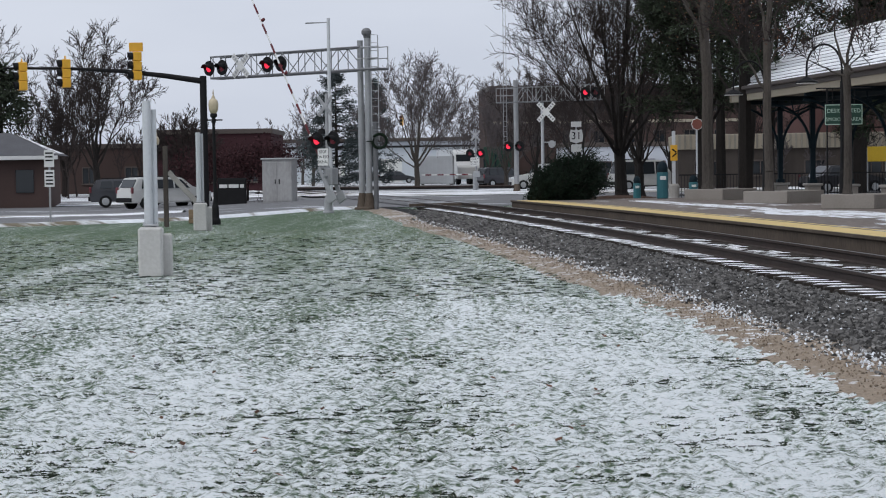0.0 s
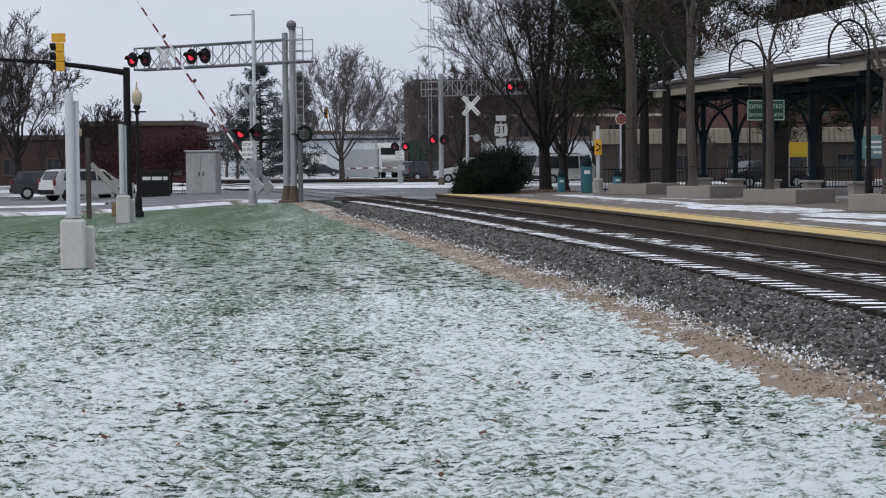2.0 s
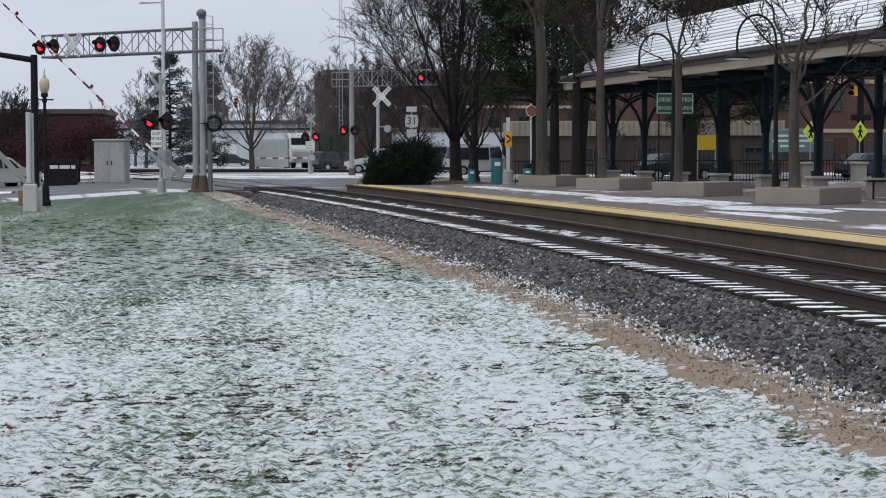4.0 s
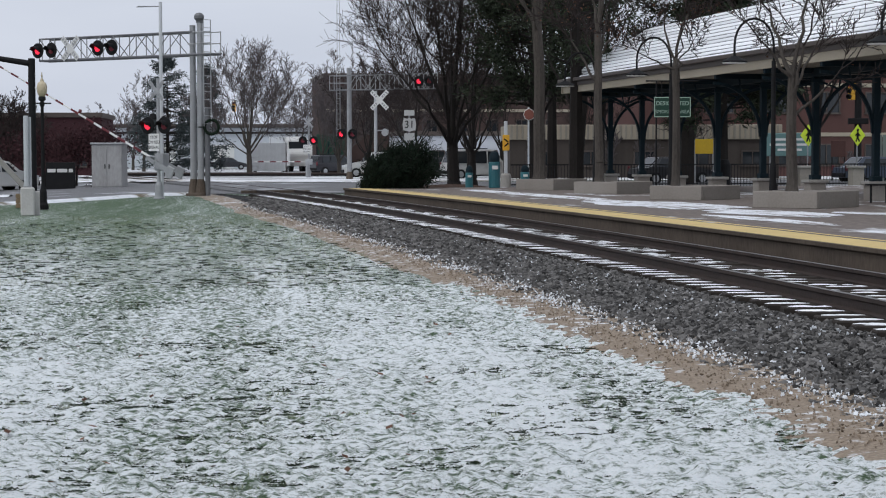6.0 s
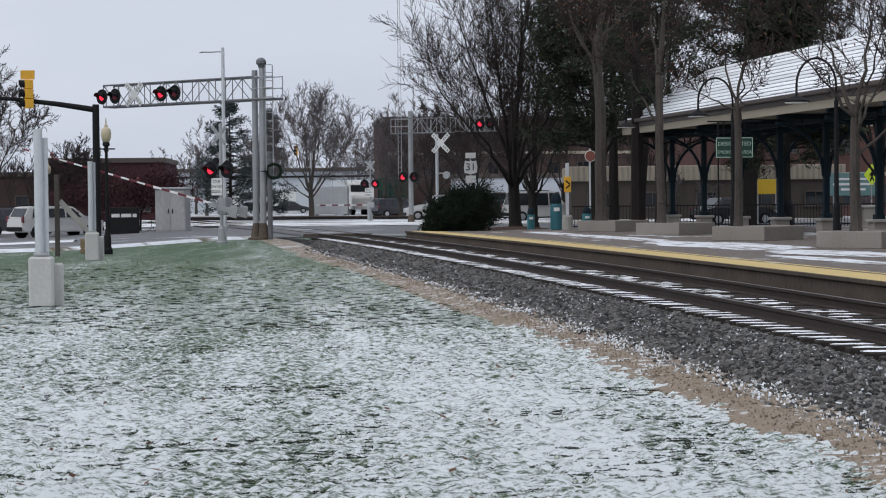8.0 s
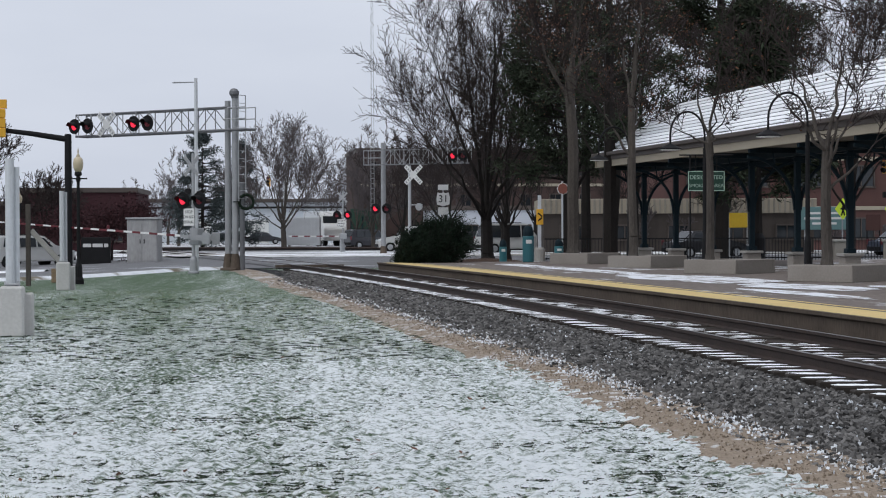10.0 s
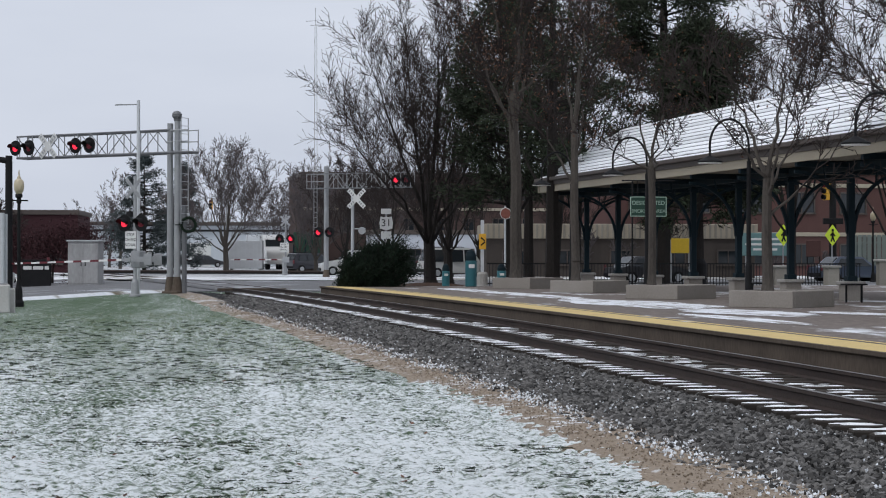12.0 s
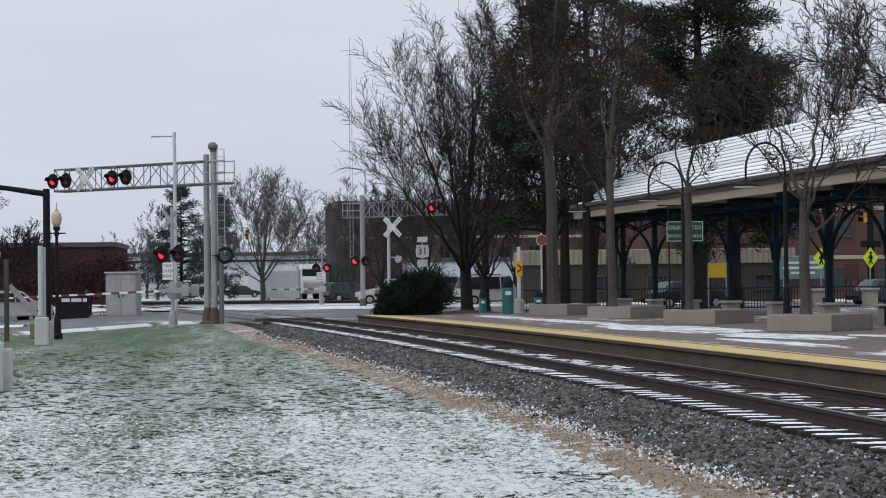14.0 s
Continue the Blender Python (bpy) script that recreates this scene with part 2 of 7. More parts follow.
M_SOFFIT = mat("soffit_boards", (0.30, 0.275, 0.23), 0.8, (0.2, 0.18, 0.15), 0.8, 1.0, 14, 0.2)
M_SHINGLE = mat("roof_tile", (0.12, 0.12, 0.13), 0.85, (0.06, 0.06, 0.065), 0.8, 1.0, 16, 0.3)
M_SIDING = mat("grey_metal_siding", (0.62, 0.65, 0.70), 0.6, (0.52, 0.55, 0.60), 0.7, 0.3, 6, 0.1)
M_BRICK = mat("brown_brick", (0.085, 0.056, 0.050), 0.9, (0.05, 0.036, 0.033), 0.8, 0.5, 14, 0.3)
M_MAROON = mat("maroon_brick", (0.060, 0.026, 0.030), 0.9, (0.040, 0.018, 0.021), 0.8, 0.5, 14, 0.3)
M_GALV_DK = mat("weathered_galvanised_steel", (0.20, 0.205, 0.215), 0.55, (0.12, 0.122, 0.128), 0.8, 3, 25, 0.1, metal=0.3)
M_BRICK_LT = mat("red_brick", (0.115, 0.060, 0.054), 0.9, (0.075, 0.042, 0.038), 0.8, 0.5, 14, 0.3)
M_GLASS = plain("dark_glass", (0.02, 0.024, 0.028), 0.12)
M_TYRE = mat("tyre_rubber", (0.018, 0.018, 0.018), 0.9, None, 0.4, 5, 40, 0.1)
M_LAMPGLOBE = mat("lamp_globe_acrylic", (0.52, 0.44, 0.30), 0.35, (0.42, 0.35, 0.24), 0.5, 5, 30, 0)
M_LIT = glow("lit_red_lens", (1.0, 0.03, 0.07), 1.05)
M_LENS = plain("dark_red_lens", (0.22, 0.02, 0.035), 0.3)
M_HEAD = glow("car_headlight", (1.0, 0.95, 0.85), 2.5)


# ---- building blocks ----
def part(name, bm, material, parent=None, label="", smooth=False):
    me = bpy.data.meshes.new(name)
    bm.normal_update()
    bm.to_mesh(me)
    bm.free()
    me.materials.append(material)
    if smooth:
        for p in me.polygons:
            p.use_smooth = True
    ob = new(name, me)
    ob.parent = parent
    if label:
        ob["label"] = label
    return ob


def share(ob, parent, m, name=None):
    """Another object on the mesh of ob."""
    o = new(name or ob.name.split(".")[0], ob.data)
    o.parent = parent
    o.matrix_basis = m
    return o


def thing(name, label, category, m=None, group="", kind=""):
    e = new(name)
    e.empty_display_size = 0.2
    if m is not None:
        e.matrix_basis = m
    return tagged(e, label, category, group, kind)


def box(bm, c, s, m=None, bevel=0.0):
    """A box of size s about c, its edges broken by bevel."""
    r = bmesh.ops.create_cube(bm, size=1.0)
    vs = r["verts"]
    bmesh.ops.scale(bm, vec=s, verts=vs)
    if bevel:
        es = list({e for v in vs for e in v.link_edges})
        vs = list({v for f in bmesh.ops.bevel(bm, geom=es, offset=bevel, segments=1, affect="EDGES")["faces"] for v in f.verts} | {v for v in vs if v.is_valid})
    bmesh.ops.translate(bm, vec=c, verts=vs)
    if m is not None:
        bmesh.ops.transform(bm, matrix=m, verts=vs)
    return vs


def rod(bm, a, b, r0, r1=None, n=10):
    """A tapered round bar from a to b."""
    a, b = Vector(a), Vector(b)
    r1 = r0 if r1 is None else r1
    q = (b - a).to_track_quat("Z", "Y").to_matrix().to_4x4()
    return bmesh.ops.create_cone(bm, cap_ends=True, segments=n, radius1=r0, radius2=r1, depth=(b - a).length,
                                 matrix=Matrix.Translation((a + b) / 2) @ q)["verts"]


def turned(bm, prof, n=16, at=(0, 0, 0)):
    """A turned body from (radius, height) pairs."""
    rings = []
    for r, z in prof:
        rings.append([bm.verts.new((at[0] + r * math.cos(2 * math.pi * i / n), at[1] + r * math.sin(2 * math.pi * i / n), at[2] + z)) for i in range(n)])
    for a, b in zip(rings, rings[1:]):
        for i in range(n):
            bm.faces.new((a[i], a[(i + 1) % n], b[(i + 1) % n], b[i]))
    bm.faces.new(list(reversed(rings[0])))
    bm.faces.new(rings[-1])


def bent(bm, pts, r, n=8):
    for a, b in zip(pts, pts[1:]):
        rod(bm, a, b, r, r, n)


def prism(bm, pts, y0, y1):
    """A plate: the outline pts (x, z) from y0 to y1."""
    a = [bm.verts.new((x, y0, z)) for x, z in pts]
    b = [bm.verts.new((x, y1, z)) for x, z in pts]
    k = len(pts)
    bm.faces.new(a)
    bm.faces.new(list(reversed(b)))
    for i in range(k):
        bm.faces.new((a[(i + 1) % k], a[i], b[i], b[(i + 1) % k]))


def mesh_from(name, verts, faces, material, parent=None, label="", smooth=False):
    me = bpy.data.meshes.new(name)
    me.from_pydata(verts, [], faces)
    me.materials.append(material)
    if smooth:
        me.polygons.foreach_set("use_smooth", [True] * len(me.polygons))
    me.update()
    ob = new(name, me)
    ob.parent = parent
    if label:
        ob["label"] = label
    return ob


BM = bmesh.new


# ---- plan ----
def cx(y):
    """Centre line of the track, curving away to the west."""
    u = y - 20.0
    return 6.05 - 0.07 * u - 0.00069 * u * u


def slope(y):
    return -0.07 - 2 * 0.00069 * (y - 20.0)


def side(y, off):
    """A point at off metres to the right of the track's centre line."""
    s = slope(y)
    k = math.sqrt(1 + s * s)
    return cx(y) + off / k, y - off * s / k


RAIL_Z, PLAT_Z = 0.28, 0.45
AZ = radians(-6.5)                       # the station's long axis
ALONG, ACROSS = Vector((math.sin(AZ), math.cos(AZ), 0)), Vector((math.cos(AZ), -math.sin(AZ), 0))


def S(u, d, z=0.0):
    return ALONG * u + ACROSS * d + Vector((0, 0, z))


def SM(u, d, z=0.0, turn=0.0):
    """A pose in the station's grid: x across the tracks, y along them."""
    p = S(u, d, z)
    return pose(p.x, p.y, p.z, 0, 0, -math.degrees(AZ) + turn)


def ground_z(x, y):
    """Level lawn; it rises to the crossing and falls away to the west beyond."""
    d = x - cx(min(y, 130))
    west = min(1.0, max(0.0, (-d - 5) / 8))
    at_track = 0.14 * min(1.0, max(0.0, (y - 56) / 14))
    at_west = -0.22 * min(1.0, max(0.0, (y - 62) / 34))
    z = at_track + (at_west - at_track) * west
    if y > 130:
        z *= max(0.0, 1 - (y - 130) / 40)
    return z


# ---- ground ----
def build_ground():
    rng = random.Random(5)
    ys = []
    y = -30.0
    while y < 130:
        ys.append(y)
        y += 0.5 if 6 < y < 100 else 2.5
    ys += [150, 200, 300, 500, 900, 1600]
    xs = [-900, -400, -200, -120, -80, -60, -45] + [-36 + 1.5 * i for i in range(8)]
    x = -24.0
    while x < 14:
        xs.append(x)
        x += 0.5
    xs += [14, 18, 24, 34, 50, 80, 120, 200, 400, 900]
    verts, faces = [], []
    for y in ys:
        for x in xs:
            z = ground_z(x, y) - 0.02
            off = x - cx(min(y, 110))
            if y < 73.6 and off > -3.3:
                z -= 0.12
            if 8.5 < y < 24 and -0.30 * y < x and off < -3.7:
                z -= 0.06
            z += 0.03 * noise.noise(Vector((x * 0.4, y * 0.3, 0))) if y < 60 else 0
            verts.append((x, y, z))
    w = len(xs)
    for j in range(len(ys) - 1):
        for i in range(w - 1):
            a = j * w + i
            faces.append((a, a + 1, a + w + 1, a + w))
    g = mesh_from("ground", verts, faces, M_GRASS, smooth=True)
    tagged(g, "frosted lawn, short green grass under patchy thin snow", "ground", kind="structure")


def value_noise(x, y, seed):
    """Smooth noise on a unit lattice, for arrays."""
    rng = np.random.RandomState(seed)
    g = rng.rand(256, 256)
    xi, yi = np.floor(x).astype(int), np.floor(y).astype(int)
    fx, fy = x - xi, y - yi
    fx, fy = fx * fx * (3 - 2 * fx), fy * fy * (3 - 2 * fy)
    a, b = g[yi % 256, xi % 256], g[yi % 256, (xi + 1) % 256]
    c, d = g[(yi + 1) % 256, xi % 256], g[(yi + 1) % 256, (xi + 1) % 256]
    return (a * (1 - fx) + b * fx) * (1 - fy) + (c * (1 - fx) + d * fx) * fy


def build_lawn():
    """The lawn before the eye, in relief: tufts with hollows between them."""
    ys = 8.0 + np.cumsum(np.concatenate([[0], np.linspace(0.03, 0.075, 320)]))
    n = 250
    f = np.linspace(0, 1, n)
    left = -0.31 * ys
    right = np.array([side(v, -3.5)[0] + 0.10 * noise.noise(Vector((v * 1.7, 4.0, 0))) + 0.12 * noise.noise(Vector((v * 0.5, 9.0, 0))) for v in ys])
    X = left[:, None] + (right - left)[:, None] * f[None]
    Y = np.repeat(ys[:, None], n, 1) + 0.02 * (value_noise(X * 30, ys[:, None] * 30 + 0 * X, 3) - 0.5)
    h = 0.045 * value_noise(X * 8, Y * 11, 1) + 0.045 * value_noise(X * 17 + 7, Y * 22, 2) + 0.04 * value_noise(X * 1.3, Y * 1.3, 4) + 0.016 * value_noise(X * 41, Y * 41, 6)
    fade = np.clip(np.minimum((ys[-1] - Y) / 2.0, 1), 0, 1)
    Z = -0.07 + h * fade + 0.03 * (1 - fade)
    v = np.stack([X, Y, Z], -1).reshape(-1, 3)
    a = (np.arange(len(ys) - 1)[:, None] * n + np.arange(n - 1)[None]).reshape(-1)
    q = np.stack([a, a + 1, a + n + 1, a + n], 1)
    g = mesh_from("lawn", v.tolist(), q.tolist(), M_GRASS, smooth=True)
    tagged(g, "tufted lawn with frozen grass under thin patchy snow", "lawn", kind="structure")


def ribbon(name, y0, y1, step, prof, material, label, category, wob=0.0, seed=0, parent=None, kind="structure"):
    """A strip that follows the track; prof: (offset, height) pairs across it."""
    verts, faces = [], []
    n, y, k = len(prof), y0, 0
    while y <= y1 + 1e-6:
        for i, (o, z) in enumerate(prof):
            w = wob * noise.noise(Vector((y * 0.55, i * 3.1, seed))) if i in (0, n - 1) else 0
            w += 0.35 * wob * noise.noise(Vector((y * 2.3, i * 3.1, seed + 9))) if i in (0, n - 1) else 0
            p = side(y, o + w)
            rise = (0.10 if o < -2.2 else 0.03) * min(1.0, max(0.0, (y - 58) / 12)) if o < -1.3 else 0
            verts.append((p[0], p[1], z + rise))
        y += step
        k += 1
    for j in range(k - 1):
        for i in range(n - 1):
            a = j * n + i
            faces.append((a, a + 1, a + n + 1, a + n))
    ob = mesh_from(name, verts, faces, material, parent)
    return tagged(ob, label, category, kind=kind)


def build_track():
    ribbon("trackside_strip", -8, 75.6, 0.4, [(-4.0, -0.07), (-3.62, 0.012), (-3.35, 0.03), (-3.0, 0.035), (-2.6, 0.03)], M_DIRT, "strip of dead straw-coloured grass and grit beside the ballast", "verge", 0.12, 1)
    ribbon("ballast", -8, 75.5, 0.5, [(-3.15, 0.0), (-2.4, 0.04), (-1.7, 0.07), (-1.3, 0.06), (0, 0.055), (1.3, 0.06), (1.7, 0.02)], M_BALLAST, "crushed stone ballast bed, near-black for the shade between its stones", "ballast", 0.3, 2, kind="structure")
    track = thing("railway_track", "curving rusty railway track on snowy timber ties", "railway track")
    head = [(-0.036, 0.0), (-0.036, -0.035), (-0.010, -0.05), (-0.010, -0.125), (-0.07, -0.14), (-0.07, -0.155), (0.07, -0.155), (0.07, -0.14), (0.010, -0.125), (0.010, -0.05), (0.036, -0.035), (0.036, 0.0)]
    for s in (-0.753, 0.753):
        verts, faces = [], []
        ys = [-8 + 1.0 * i for i in range(152)]
        n = len(head)
        for y in ys:
            for o, z in head:
                p = side(y, s + o)
                verts.append((p[0], p[1], RAIL_Z + z))
        for j in range(len(ys) - 1):
            for i in range(n - 1):
                a = j * n + i
                faces.append((a, a + 1, a + n + 1, a + n))
        rail = mesh_from("rail", verts, faces, M_RUST, track)
        top = ribbon("running_surface", -8, 142, 1.0, [(s - 0.034, RAIL_Z + 0.002), (s, RAIL_Z + 0.005), (s + 0.034, RAIL_Z + 0.002)], M_RAILTOP, "dull worn rail head", "", parent=rail, kind="")
        del top["label"]
        top["label"] = "dull worn rail head"
    ribbon("crossing_panels", 75.6, 104, 0.8, [(-1.35, 0.15), (-1.3, 0.262), (-0.84, 0.265), (-0.83, 0.2), (-0.66, 0.2), (-0.65, 0.265), (0.65, 0.265), (0.66, 0.2), (0.83, 0.2), (0.84, 0.265), (1.3, 0.262), (1.35, 0.15)], M_ROAD, "weathered crossing panels beside the rails", "crossing")
    end = side(75.5, 0)
    bm = BM()
    box(bm, (0, 0, 0.13), (2.76, 0.16, 0.262), bevel=0.02)
    ramp = part("crossing_end", bm, M_CONC_DARK)
    ramp.matrix_basis = pose(end[0], end[1], 0, 0, 0, math.degrees(math.atan(slope(75.5))) * -1)
    tagged(ramp, "worn concrete end beam of the crossing panels", "crossing", kind="structure")
    ribbon("far_trackbed", 104, 142, 1.0, [(-2.6, 0.14), (-1.5, 0.22), (-1.0, 0.21), (1.0, 0.21), (1.5, 0.22), (2.6, 0.14)], M_SNOWBANK, "snowy trackbed curving away beyond the road", "trackbed", 0.3, 5)
    bm = BM()
    box(bm, (0, 0, 0), (2.62, 0.21, 0.17), bevel=0.012)
    tie0 = part("tie", bm, M_TIE, track)
    snows = []
    rng = random.Random(3)
    for v in range(6):
        runs = [(-1.30 + rng.uniform(0, 0.08), -0.85)]
        x = -0.62 + rng.uniform(0, 0.2)
        while x < 0.5:
            e = min(0.62, x + rng.uniform(0.25, 0.8))
            runs.append((x, e))
            x = e + rng.uniform(0.05, 0.3)
        snows.append([])
        for x0, x1 in runs:
            bm = BM()
            k = max(4, int((x1 - x0) / 0.07))
            cols = []
            sh = rng.uniform(-0.03, 0.03)
            for i in range(k + 1):
                f = i / k
                x = x0 + (x1 - x0) * f + (rng.uniform(-0.012, 0.012) if 0 < i < k else 0)
                edge = 0.3 if i in (0, k) else 1
                hw = (0.034 + rng.uniform(-0.014, 0.016)) * edge
                sh += rng.uniform(-0.012, 0.012)
                h = rng.uniform(0.004, 0.011) * edge
                cols.append([bm.verts.new((x, sh - hw, 0.0)), bm.verts.new((x, sh - hw * 0.5, h)), bm.verts.new((x, sh + hw * 0.5, h)), bm.verts.new((x, sh + hw, 0.0))])
            for a, b in zip(cols, cols[1:]):
                for i in range(3):
                    bm.faces.new((a[i], b[i], b[i + 1], a[i + 1]))
            snows[-1].append(part("snow", bm, M_SNOW, tie0, "thin white snow", True))
    for s in sum(snows, []):
        s.matrix_basis = pose(0, 0, 0.086)
    for s in sum(snows[1:], []):
        s.parent = None
    y, i = -7.6, 0
    first = True
    while y < 74:
        x, yy = side(y, 0)
        m = pose(x, yy, 0.045 + rng.uniform(-0.008, 0.008), 0, 0, -math.degrees(math.atan(slope(y))) * -1 + rng.uniform(-0.8, 0.8))
        if first:
            tie0.matrix_basis = m
            first = False
        else:
            t = share(tie0, track, m, "tie")
            if y < 72:
                for run in snows[i % 6]:
                    sn = new("snow", run.data)
                    sn.parent = t
                    sn.matrix_basis = pose(rng.uniform(-0.02, 0.02), 0, 0.086)
                sn = new("crib_snow", snows[(i + 2) % 6][0].data)
                sn.parent = t
                sn.matrix_basis = pose(rng.uniform(-0.03, 0.05), 0.235, 0.07)
        y += 0.47
        i += 1
    for s in sum(snows[1:], []):
        bpy.data.objects.remove(s)


def scatter(name, pts, sizes, material, label, category, seed, flat=0.6, shapes=8, kind="stuff"):
    """Many small angular stones, one mesh."""
    rng = np.random.RandomState(seed)
    base = np.array([(-1, -1, -1), (1, -1, -1), (1, 1, -1), (-1, 1, -1), (-1, -1, 1), (1, -1, 1), (1, 1, 1), (-1, 1, 1)], float) * 0.5
    quads = np.array([(0, 3, 2, 1), (4, 5, 6, 7), (0, 1, 5, 4), (1, 2, 6, 5), (2, 3, 7, 6), (3, 0, 4, 7)])
    n = len(pts)
    v = base[None] * (1 + rng.uniform(-0.45, 0.35, (n, 8, 3)))
    a = rng.uniform(0, 6.283, (n, 3)) * np.array([1, 0.25, 0.25])
    c, s = np.cos(a), np.sin(a)
    x, y, z = v[..., 0].copy(), v[..., 1].copy(), v[..., 2] * flat
    y, z = y * c[:, 1:2] - z * s[:, 1:2], y * s[:, 1:2] + z * c[:, 1:2]
    x, z = x * c[:, 2:3] - z * s[:, 2:3], x * s[:, 2:3] + z * c[:, 2:3]
    x, y = x * c[:, 0:1] - y * s[:, 0:1], x * s[:, 0:1] + y * c[:, 0:1]
    v = np.stack([x, y, z], -1) * np.asarray(sizes)[:, None, None] + np.asarray(pts)[:, None, :]
    f = (quads[None] + 8 * np.arange(n)[:, None, None]).reshape(-1, 4)
    ob = mesh_from(name, v.reshape(-1, 3).tolist(), f.tolist(), material)
    return tagged(ob, label, category, kind=kind)


def island_tint(m, lo, hi):
    """Each loose piece gets a shade of its own."""
    n, l = m.node_tree.nodes, m.node_tree.links
    g = n.new("ShaderNodeNewGeometry")
    mr = n.new("ShaderNodeMapRange")
    mr.inputs["To Min"].default_value, mr.inputs["To Max"].default_value = lo, hi
    l.new(g.outputs["Random Per Island"], mr.inputs["Value"])
    b = n["Principled BSDF"]
    old = b.inputs["Base Color"].links[0].from_socket
    h = n.new("ShaderNodeHueSaturation")
    l.new(mr.outputs[0], h.inputs["Value"])
    l.new(old, h.inputs["Color"])
    l.new(h.outputs[0], b.inputs["Base Color"])


island_tint(M_STONE, 0.25, 1.9)
island_tint(M_BLADE, 0.6, 1.5)
for m_ in (M_NEEDLE, M_JUNIPER, M_SPRUCE, M_DRYLEAF, M_REDTWIG):
    island_tint(m_, 0.5, 1.7)


def bed_z(o):
    return float(np.interp(o, [-3.15, -2.4, -1.7, -1.3, 0, 1.3, 1.7], [0.0, 0.04, 0.07, 0.06, 0.055, 0.06, 0.02]))


def build_stones():
    rng = random.Random(11)
    pts, sizes = [], []
    for i in range(37000):
        f = rng.random()
        y = 10.0 * (70 / 10.0) ** (f ** 0.9)
        o = rng.uniform(-3.2, -1.3) if rng.random() < 0.88 else rng.uniform(-1.3, 1.5)
        if o < -2.8 and rng.random() < 0.5:
            continue
        x, yy = side(y, o)
        s = rng.uniform(0.020, 0.046) * (0.9 + y / 55)
        pts.append((x, yy, bed_z(o) + rng.uniform(-0.008, 0.02)))
        sizes.append(s)
    scatter("ballast_stones", pts, sizes, M_STONE, "loose angular dark grey ballast stones", "stones", 2, 0.8)
    pts, sizes = [], []
    for i in range(1500):
        y = 10.0 * 7 ** rng.random()
        o = rng.uniform(-3.0, -1.4)
        if noise.noise(Vector((y * 0.8, o * 2.0, 1.0))) < rng.uniform(-0.5, 0.35):
            continue
        x, yy = side(y, o)
        pts.append((x, yy, bed_z(o) + 0.03))
        sizes.append(rng.uniform(0.009, 0.024) * (1 + y / 70))
    scatter("snow_crumbs_on_ballast", pts, sizes, M_FROST, "small white snow crumbs between the ballast stones", "snow", 4, 0.35)
    pts, sizes = [], []
    for i in range(4200):
        y = 10.0 * 7 ** rng.random()
        o = -2.98 + rng.gauss(0, 0.16)
        if noise.noise(Vector((y * 0.7, 3.0, 1.0))) < rng.uniform(-0.4, 0.4):
            continue
        x, yy = side(y, o)
        pts.append((x, yy, 0.045))
        sizes.append(rng.uniform(0.006, 0.020) * (1 + y / 60))
    scatter("snow_on_strip", pts, sizes, M_FROST, "thin broken snow between the straw strip and the ballast", "snow", 9, 0.15)
    pts, sizes = [], []
    for i in range(5000):
        y = 10.0 * 7 ** rng.random()
        o = -3.25 + rng.gauss(0, 0.22)
        x, yy = side(y, o)
        pts.append((x, yy, 0.034))
        sizes.append(rng.uniform(0.005, 0.015) * (1 + y / 60))
    straw = mat("straw_grit", (0.30, 0.245, 0.185), 0.9, (0.18, 0.14, 0.105), 0.9, 2, 20, 0.2)
    island_tint(straw, 0.75, 1.5)
    scatter("straw_and_grit", pts, sizes, straw, "tan straw, leaf litter and grit on the strip", "litter", 6, 0.4)


